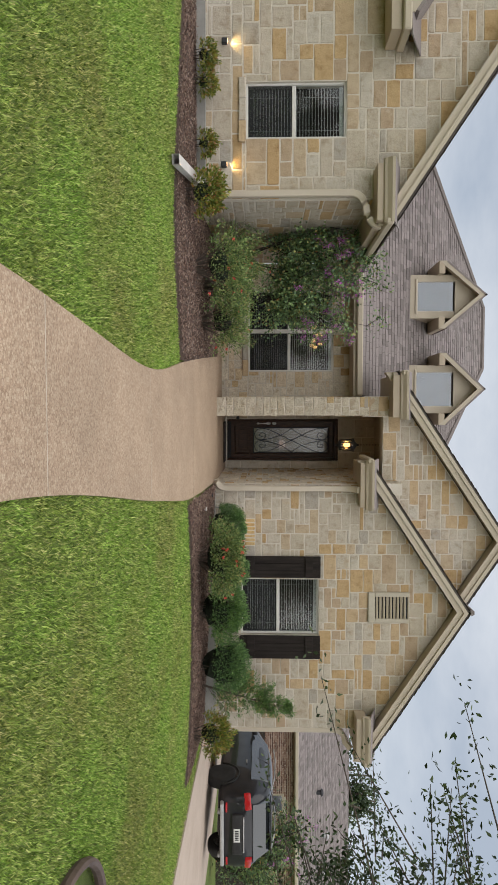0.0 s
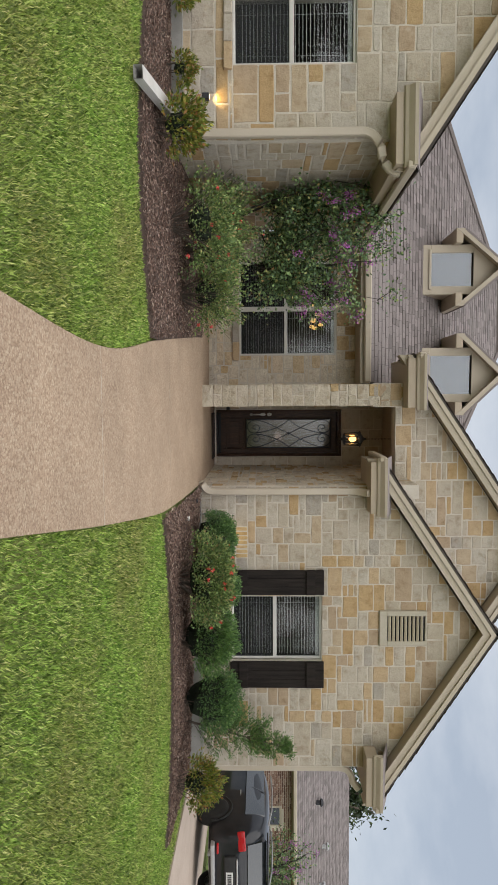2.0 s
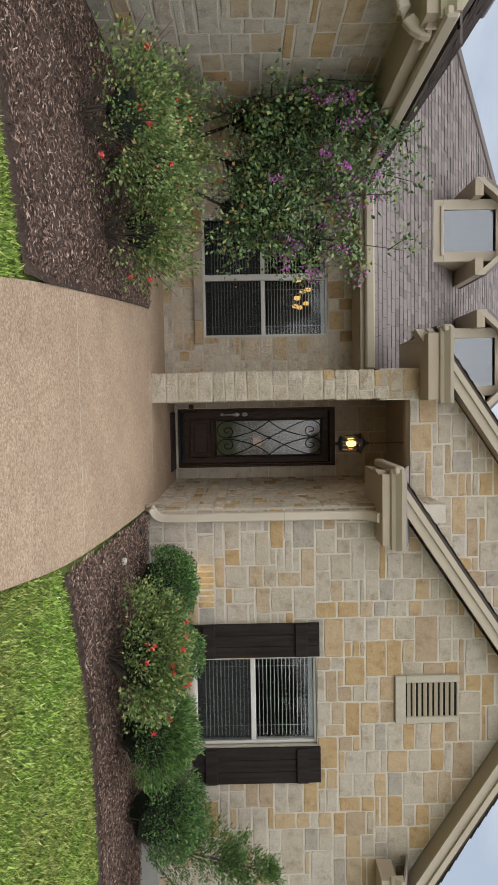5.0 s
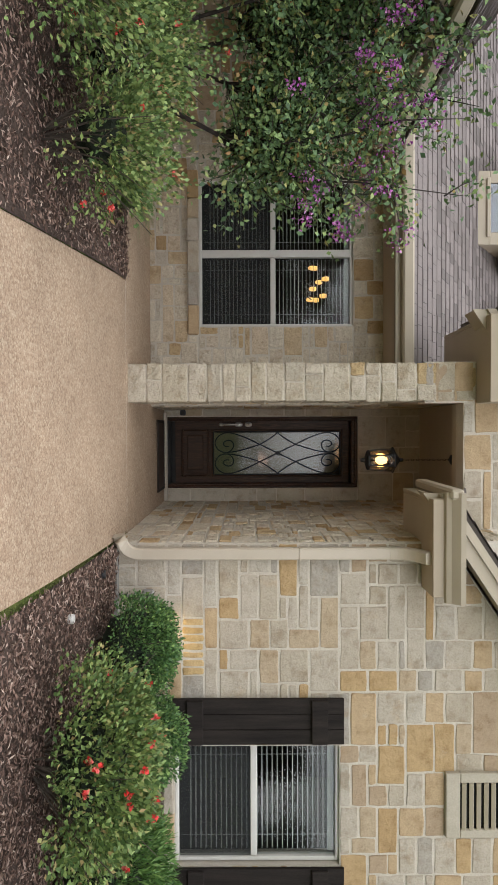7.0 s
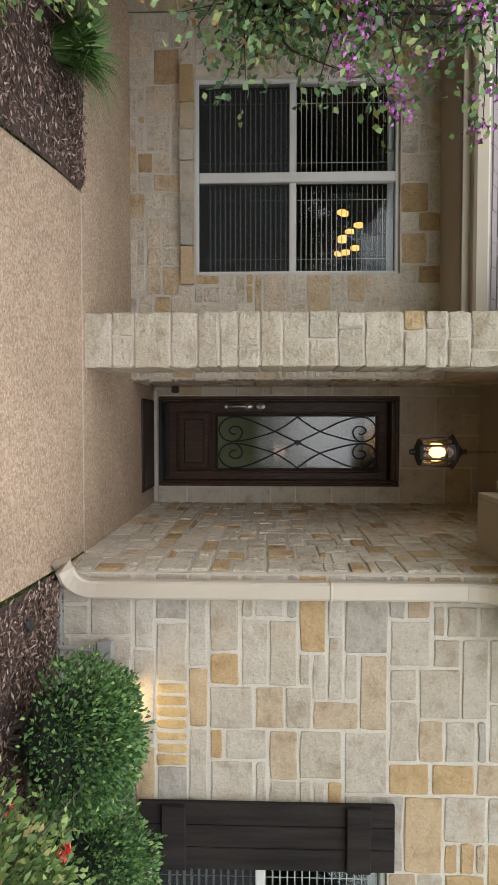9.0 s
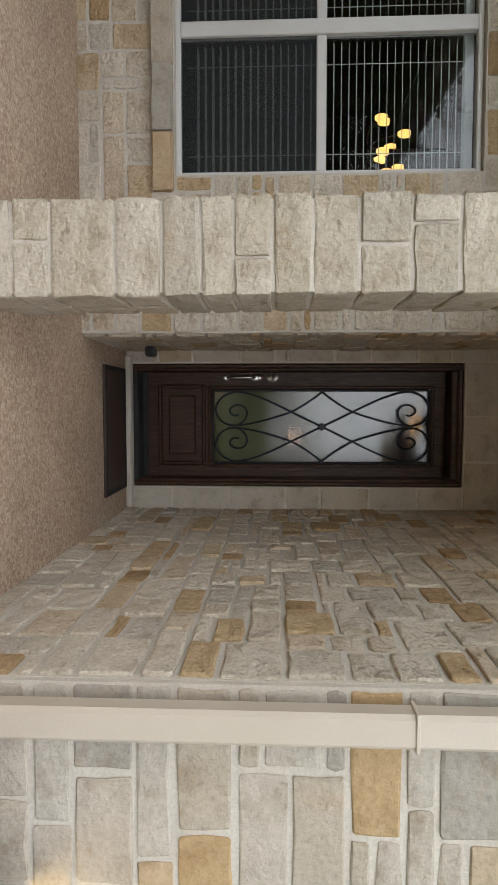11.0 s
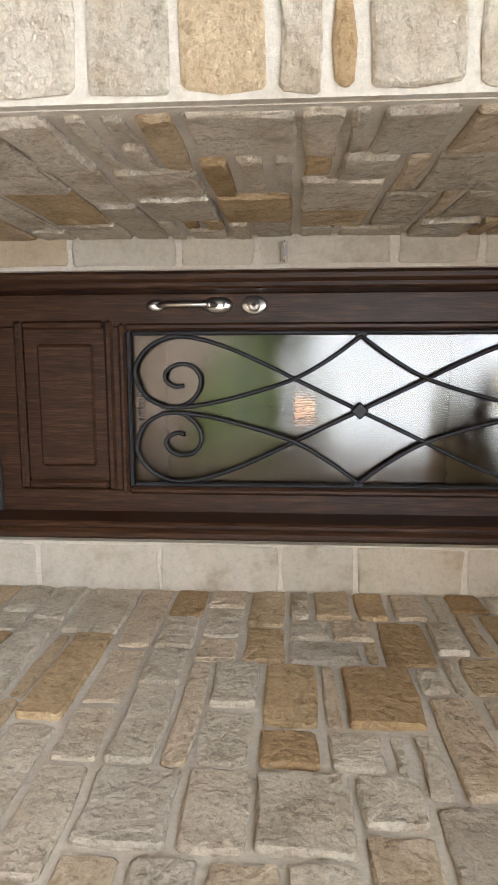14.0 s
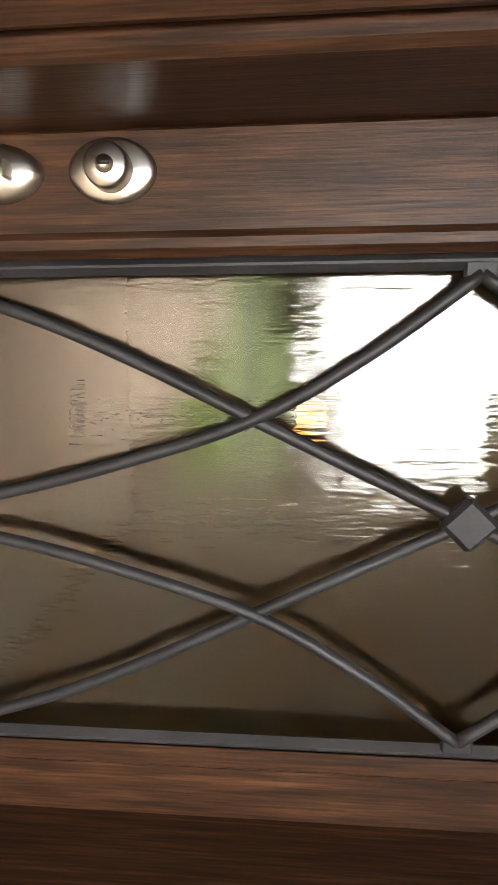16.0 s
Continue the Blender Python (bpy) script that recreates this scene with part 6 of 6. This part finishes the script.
part("canopy", bm_lathe([(0.0, 0.0), (0.02, 0.0), (0.055, 0.02), (0.06, 0.032), (0.0, 0.032)], (LX0, LY0, 3.527), 16), IRON, lan)
ll = new("lantern_glow", bpy.data.lights.new("lantern_glow", "POINT"))
ll.data.energy, ll.data.color, ll.data.shadow_soft_size = 9.0, (1.0, .70, .38), 0.012
ll.location = (LX0, LY0, 2.72)

# doorbell, low black box light, hose bib
BELLGREY = surface("grey_plastic_button", (.30, .30, .31), (.38, .38, .39), 20, 120, 0.4, 0.1)
bell = empty("doorbell", (0.03, DOOR_Y, 1.30), "small white doorbell button on the stone jamb", "doorbell")
box("plate", (-0.010, DOOR_Y - .026, 1.283), (0.068, DOOR_Y - .006, 1.307), SPOUT, bell, 0.009)
for bx_ in (-0.003, 0.061):
    part("screw", bm_lathe([(0.0, 0.0), (0.0028, 0.0), (0.0028, 0.002), (0.0, 0.002)], (bx_, DOOR_Y - .027, 1.294), 8), IRON, bell)
box("button", (0.010, DOOR_Y - .030, 1.290), (0.046, DOOR_Y - .026, 1.301), BELLGREY, bell, 0.003, "oblong lit button")
cam_box = empty("wall_sensor", (0.0, 13.92, 0.33), "small black box fixed low on the entry wall", "sensor")
box("housing", (0.004, 13.86, 0.30), (0.075, 13.95, 0.37), IRON, cam_box, 0.012)
box("lens", (0.02, 13.852, 0.315), (0.06, 13.86, 0.355), RUBBER, cam_box, 0.006, "dark lens")
bib = empty("outlet_box", (1.72, 11.42, 0.05), "grey weatherproof outlet box with a conduit into the bed", "outlet box")
box("body", (1.665, 11.375, 0.235), (1.775, 11.435, 0.335), CONCRETE, bib, 0.01)
part("conduit", bm_tube([(1.70, 11.40, -0.08), (1.71, 11.40, 0.05), (1.72, 11.405, 0.16), (1.72, 11.405, 0.24)], 0.014, 8), CONCRETE, bib)
part("fitting", bm_lathe([(0.0, 0), (0.02, 0), (0.02, 0.035), (0.0, 0.035)], (1.72, 11.405, 0.205), 10), CONCRETE, bib)
for k, (px_, py_) in enumerate(((1.42, 10.95), (1.55, 10.2))):
    c = empty("irrigation_head", (px_, py_, ground_z(px_, py_)), "small round white irrigation cap in the mulch", "irrigation cap", "irrigation caps")
    part("lid", bm_lathe([(0.0, 0.03), (0.03, 0.028), (0.034, 0.018), (0.034, -0.02), (0.0, -0.02)], (px_, py_, ground_z(px_, py_) + 0.02), 16), WHITE if k else IRON, c)

# dining chandelier inside
ch = empty("chandelier", (-1.97, 15.6, 2.0), "iron chandelier with amber glass candle shades inside the dining room", "chandelier")
part("hub", bm_lathe([(0.0, 0.0), (0.02, 0.01), (0.03, 0.05), (0.015, 0.10), (0.012, 0.55), (0.0, 0.56)], (-1.97, 15.6, 2.05), 12), IRON, ch)
for k in range(9):
    a = k * math.tau / 9 + 0.2
    ex, ey = -1.97 + math.cos(a) * (0.28 if k % 3 else 0.15), 15.6 + math.sin(a) * 0.25
    part("arm", bm_tube(arc((-1.97, 15.6, 2.10), ((-1.97 + ex) / 2, (15.6 + ey) / 2, 1.98), (ex, ey, 2.16 + 0.14 * (k % 3 == 0) - 0.05 * (k % 2))), 0.008, 6), IRON, ch)
    part("shade", bm_lathe([(0.0, 0.0), (0.018, 0.002), (0.034, 0.03), (0.038, 0.07), (0.030, 0.11), (0.0, 0.112)], (ex, ey, 2.15 + 0.14 * (k % 3 == 0) - 0.05 * (k % 2)), 14), CANDLE, ch, "amber glass shade", True)
part("rod", bm_tube(((-1.97, 15.6, 2.6), (-1.97, 15.6, 2.78)), 0.006, 6), IRON, ch)


# ---- car ----
def paint_mat():
    m, nt, b = base_mat("black_car_paint", 0.3, 0.0)
    nt.links.new(ramp(nt, noise_tex(nt, coord(nt), 3.0), [(0.3, (.012, .012, .014)), (0.7, (.022, .022, .026))]), b.inputs["Base Color"])
    b.inputs["Specular IOR Level"].default_value = 0.1
    b.inputs["Coat Weight"].default_value = 0.7
    b.inputs["Coat Roughness"].default_value = 0.02
    return m


PAINT = paint_mat()
CARGLASS = base_mat("tinted_car_glass", 0.04)[0]
CARGLASS.node_tree.nodes["Principled BSDF"].inputs["Base Color"].default_value = (.02, .024, .028, 1)
CARGLASS.node_tree.nodes["Principled BSDF"].inputs["Coat Weight"].default_value = 1.0
SILVER = surface("grey_bumper_trim", (.36, .36, .36), (.46, .46, .46), 4, 90, 0.45, 0.1, metal=0.2)
REDLAMP = base_mat("red_tail_lens", 0.12)[0]
REDLAMP.node_tree.nodes["Principled BSDF"].inputs["Base Color"].default_value = (.42, .012, .015, 1)
PLATE = surface("pale_licence_plate", (.55, .55, .52), (.65, .65, .62), 5, 60, 0.5, 0.1)


def parked_car(at, heading):
    """A small crossover; local x to its right, y ahead, from the middle of the rear bumper on the ground."""
    g = ground_z(at[0], at[1]) + 0.015
    M = pose(at[0], at[1], g, 0, 0, heading)
    car = empty("parked_car", (at[0], at[1], g), "black compact crossover parked on the driveway", "car")
    T = M

    def lay(bm, nm, mat, parent=car, label="", smooth=True):
        bm.transform(T)
        return part(nm, bm, mat, parent, label, smooth)
    # stations: y, half width low, half width belt, half width roof, z low, z belt, z roof
    st = [(0.02, .74, .76, .60, .42, .93, 1.02), (0.12, .84, .84, .62, .30, .98, 1.22), (0.45, .90, .88, .62, .26, 1.00, 1.46), (0.9, .91, .89, .61, .24, 1.00, 1.53), (1.6, .91, .90, .62, .24, .99, 1.56),
          (2.3, .91, .90, .60, .24, .98, 1.53), (2.85, .91, .89, .58, .24, .98, 1.36), (3.3, .91, .88, .66, .24, .98, 1.05), (3.8, .88, .84, .66, .26, .88, .94), (4.2, .78, .76, .60, .32, .74, .80)]
    bm = bmesh.new()
    rings = []
    for y, a, b, c, z0, z1, z2 in st:
        half = [(a * .9, z0), (a, z0 + .12), (a + .015, (z0 + z1) / 2), (b, z1), ((b + c) / 2 + .05, (z1 + z2) / 2 + .02), (c + .03, z2 - .06), (c * .85, z2)]
        pts = [(x, z) for x, z in half] + [(-x, z) for x, z in half[::-1]]
        rings.append([bm.verts.new((x, y, z)) for x, z in pts])
    n = len(rings[0])
    glass_faces = []
    for i, (r0, r1) in enumerate(zip(rings, rings[1:])):
        for k in range(n):
            bm.faces.new((r0[k], r0[(k + 1) % n], r1[(k + 1) % n], r1[k]))
    bm.faces.new(rings[0][::-1])
    bm.faces.new(rings[-1])
    body = lay(bm, "body", PAINT)
    sub = body.modifiers.new("round", "SUBSURF")
    sub.levels = sub.render_levels = 2
    # side and rear glass: plates lying on the cabin
    for s in (-1, 1):
        q = [(s * .895, .62, 1.03), (s * .905, 1.55, 1.03), (s * .90, 2.75, 1.03), (s * .69, 2.35, 1.42), (s * .705, 1.55, 1.455), (s * .70, .85, 1.43)]
        bm = bmesh.new()
        f = [bm.verts.new(Vector(p) + Vector((s * .012, 0, 0))) for p in q] + [bm.verts.new(Vector(p) - Vector((s * .03, 0, 0))) for p in q]
        bm.faces.new(f[:6])
        bm.faces.new(f[6:][::-1])
        for k in range(6):
            bm.faces.new((f[k], f[(k + 1) % 6], f[(k + 1) % 6 + 6], f[k + 6]))
        lay(bm, "side_window", CARGLASS, smooth=False)
        lay(bm_box((-.012, -.02, 0), (.012, .02, .44), 0.005, m=pose(s * .90, 1.55, 1.02, 0, -s * 24.5, 0)), "door_pillar", PAINT)
        bmw = bm_tube([(s * .70, .55, 1.50), (s * .68, 1.0, 1.575), (s * .67, 1.7, 1.60), (s * .67, 2.2, 1.57)], 0.016, 6)
        lay(bmw, "roof_rail", SILVER)
        lay(bm_box((s * .915 - .012, 1.2, .90), (s * .915 + .012, 1.36, .925), 0.008), "door_handle", SILVER)
        lay(bm_box((s * 1.0 - .09, 2.42, 1.02), (s * 1.0 + .09, 2.53, 1.16), 0.04, seg=3), "mirror", PAINT)
        # lamps wrap the corner
        lay(bm_box((-.17, -.07, -.075), (.17, .07, .075), 0.03, seg=3, m=pose(s * .70, .115, .97, 0, s * 6, s * 30)), "tail_light", REDLAMP)
        lay(bm_box((-.10, -.02, -.02), (.10, .02, .02), 0.008, m=pose(s * .62, .02, .50, 0, 0, s * 12)), "reflector", REDLAMP)
        for wy in (.80, 3.38):
            wheel = lay(bm_lathe([(0.20, -.10), (.30, -.11), (.335, -.09), (.345, 0), (.335, .09), (.30, .11), (.20, .10)], (0, 0, 0), 28), "wheel", RUBBER)
            wheel.data.transform(T.inverted())
            W = T @ Matrix.Translation((s * .83, wy, .345)) @ pose(0, 0, 0, 0, 90, 0)
            wheel.data.transform(W)
            bm = bmesh.new()
            bm_lathe([(0.0, .07), (.05, .085), (.06, .07), (.0, .05)], (0, 0, 0), 12, bm)
            for k in range(10):
                bm_box((-.012, .03, .055), (.012, .205, .085), .004, bm, pose(0, 0, 0, 0, 0, k * 36))
            bm_lathe([(.19, .04), (.205, .10), (.225, .10), (.225, -.1), (.19, -.1)], (0, 0, 0), 28, bm)
            if s < 0:
                bm.transform(Matrix.Diagonal((1, 1, -1, 1)))
            bm.transform(W)
            part("rim", bm, SILVER, wheel, "silver alloy rim")
            lay(bm_tube([(s * .915, wy - .40 * math.cos(a), .345 + .40 * math.sin(a)) for a in [k * math.pi / 12 for k in range(13)]], 0.022, 6), "arch_trim", RUBBER)
    q = [(-.66, .20, 1.03), (.66, .20, 1.03), (.56, .46, 1.40), (-.56, .46, 1.40)]
    bm = bmesh.new()
    f = [bm.verts.new(Vector(p) + Vector((0, -.16, .06))) for p in q] + [bm.verts.new(Vector(p) + Vector((0, -.02, -.02))) for p in q]
    bm.faces.new(f[:4])
    bm.faces.new(f[4:][::-1])
    for k in range(4):
        bm.faces.new((f[k], f[(k + 1) % 4], f[(k + 1) % 4 + 4], f[k + 4]))
    lay(bm, "rear_window", CARGLASS, smooth=False)
    lay(bm_box((-.58, .20, 1.47), (.58, .52, 1.50), 0.012, seg=2), "spoiler", PAINT)
    lay(bm_tube([(0, .13, 1.10), (.14, .13, 1.12), (.30, .16, 1.13)], 0.010, 5), "wiper", RUBBER)
    lay(bm_box((-.72, -.035, .36), (.72, .12, .44), 0.02, seg=2), "bumper_trim", SILVER)
    lay(bm_box((-.46, -.02, .62), (.46, .10, .86), 0.03, seg=2), "plate_recess", RUBBER)
    lay(bm_box((-.155, -.032, .66), (.155, -.022, .80), 0.004), "licence_plate", PLATE, smooth=False)
    for k in range(6):
        lay(bm_box((-.115 + k * .04, -.036, .69), (-.092 + k * .04, -.032, .77), 0.0), "plate_bar", RUBBER, smooth=False)
    lay(bm_box((-.40, -.035, .865), (.40, .05, .895), 0.008), "tailgate_strip", SILVER)
    for s in (-1, 1):
        lay(bm_tube([(s * .5, .0, .33), (s * .5, .12, .33)], 0.035, 10), "exhaust", SILVER)
    return car


parked_car((9.25, 12.95), 1.0)

# recycling bin beyond the car
BLUE = surface("blue_plastic", (.01, .04, .42), (.015, .06, .55), 4, 60, 0.45, 0.1)
bx, by = 9.25, 17.6
bz = ground_z(bx, by) + 0.012
rb = empty("recycling_bin", (bx, by, bz), "blue wheeled recycling bin beside the house", "bin")
bm = bm_box((bx - .28, by - .33, bz + .06), (bx + .28, by + .33, bz + 1.0), 0.03)
for v in bm.verts:
    if v.co.z < bz + 0.5:
        v.co.x, v.co.y = bx + (v.co.x - bx) * .82, by + (v.co.y - by) * .82
part("body", bm, BLUE, rb)
box("lid", (bx - .31, by - .37, bz + 1.0), (bx + .31, by + .35, bz + 1.06), BLUE, rb, 0.02)
for s in (-1, 1):
    w = part("wheel", bm_lathe([(0.0, -.03), (.09, -.03), (.10, 0), (.09, .03), (0.0, .03)], (0, 0, 0), 16), RUBBER, rb)
    w.data.transform(Matrix.Translation((bx + s * .27, by + .28, bz + .10)) @ pose(0, 0, 0, 0, 90, 0))


# ---- neighbouring house ----
def brick_mat():
    m, nt, b = base_mat("red_brown_face_brick", 0.9)
    nt.links.new(ramp(nt, random_out(nt, True), [(0.0, (.10, .05, .038)), (0.5, (.19, .10, .072)), (0.8, (.27, .16, .12)), (1.0, (.34, .24, .19))]), b.inputs["Base Color"])
    return m


BRICK = brick_mat()
NX0, NX1, NY, NZ0, NZ1 = 10.5, 34.0, 24.0, -0.9, 2.15
nh = empty("neighbour_house", (20, NY, NZ0), "single-storey red-brick house with a brown shingle roof", "house")
box("wall", (NX0, NY, NZ0), (NX1, NY + 9, NZ1), MORTAR, nh, 0.0)
vs, fs = [], []
rng = random.Random(77)
zc, row = NZ0, 0
while zc < NZ1 - 0.05:
    x = NX0 + (0.11 if row % 2 else 0)
    while x < 24.5:
        if not (15.35 < x < 16.25 and 0.85 < zc < 1.75):
            b = len(vs)
            d = rng.uniform(.004, .010)
            l, r_, t = x + .006, x + .212, zc + .066
            vs += [(l, NY - d, zc + .006), (r_, NY - d, zc + .006), (r_, NY - d, t), (l, NY - d, t), (l, NY, zc + .006), (r_, NY, zc + .006), (r_, NY, t), (l, NY, t)]
            fs += [(b, b + 1, b + 2, b + 3), (b + 1, b + 5, b + 6, b + 2), (b + 4, b, b + 3, b + 7), (b + 3, b + 2, b + 6, b + 7), (b + 4, b + 5, b + 1, b)]
        x += 0.218
    zc += 0.073
    row += 1
tagged(mesh_ob("bricks", vs, fs, BRICK, nh), kind="stuff")
nw = box("window", (15.38, NY - .015, 0.90), (16.2, NY + .02, 1.72), TRIM, nh, 0.01)
box("pane", (15.46, NY - .03, 0.98), (16.12, NY - .018, 1.64), CARGLASS, nw, 0.0)
box("soffit", (NX0 - .3, NY - .45, NZ1 - .02), (NX1, NY + .02, NZ1 + .02), SOFFIT, nh, 0.0)
box("gutter", (NX0 - .3, NY - .56, NZ1), (NX1, NY - .45, NZ1 + .13), TRIM, nh, 0.02)
slab_poly("roof", [(NX0 - .4, NY - .5, NZ1 + .12), (NX1, NY - .5, NZ1 + .12), (NX1, NY + 5.5, 5.1), (NX0 + 5.5, NY + 5.5, 5.1)], 0.06, SHINGLE, nh)
slab_poly("roof", [(NX0 - .4, NY - .5, NZ1 + .12), (NX0 + 5.5, NY + 5.5, 5.1), (NX0 - .4, NY + 11.5, NZ1 + .12)], 0.06, SHINGLE, nh)
slab_poly("roof", [(NX1, NY + 11.5, NZ1 + .12), (NX0 - .4, NY + 11.5, NZ1 + .12), (NX0 + 5.5, NY + 5.5, 5.1), (NX1, NY + 5.5, 5.1)], 0.06, SHINGLE, nh)
sh_o = Vector((NX0 - .4, NY - .5, NZ1 + .125))
shingles(sh_o, (1, 0, 0), (0, 6.0, 5.1 - NZ1 - .12), lambda s: (s * 0.84, 15.0), nh, 41, expo=0.2)
for vx, vy in ((16.2, 1.9), (18.6, 2.6), (20.0, 2.2)):
    zz = NZ1 + .12 + vy * (5.1 - NZ1 - .12) / 6.0
    part("roof_vent", bm_lathe([(0.0, .30), (.12, .28), (.16, .20), (.09, .16), (.08, -.1), (0.0, -.1)], (vx, NY - .5 + vy, zz), 12), IRON if vx < 17 else SILVER, nh)
# dark fence between the houses
fence = empty("board_fence", (12, 19.5, -0.6), "dark brown upright-board privacy fence", "fence")
DARKWOOD = surface("dark_stained_fence_board", (.022, .015, .012), (.05, .035, .027), 3, 40, 0.85, 0.6, stretch=(5, 5, .6))
for k in range(46):
    fx = 9.6 + k * 0.145
    box("board", (fx, 20.0 + .01 * (k % 2), -0.75), (fx + .138, 20.02 + .01 * (k % 2), 0.95 + .01 * ((k * 7) % 3)), DARKWOOD, fence, 0.003)
box("rail", (9.6, 20.035, 0.3), (16.3, 20.075, 0.39), DARKWOOD, fence, 0.004)
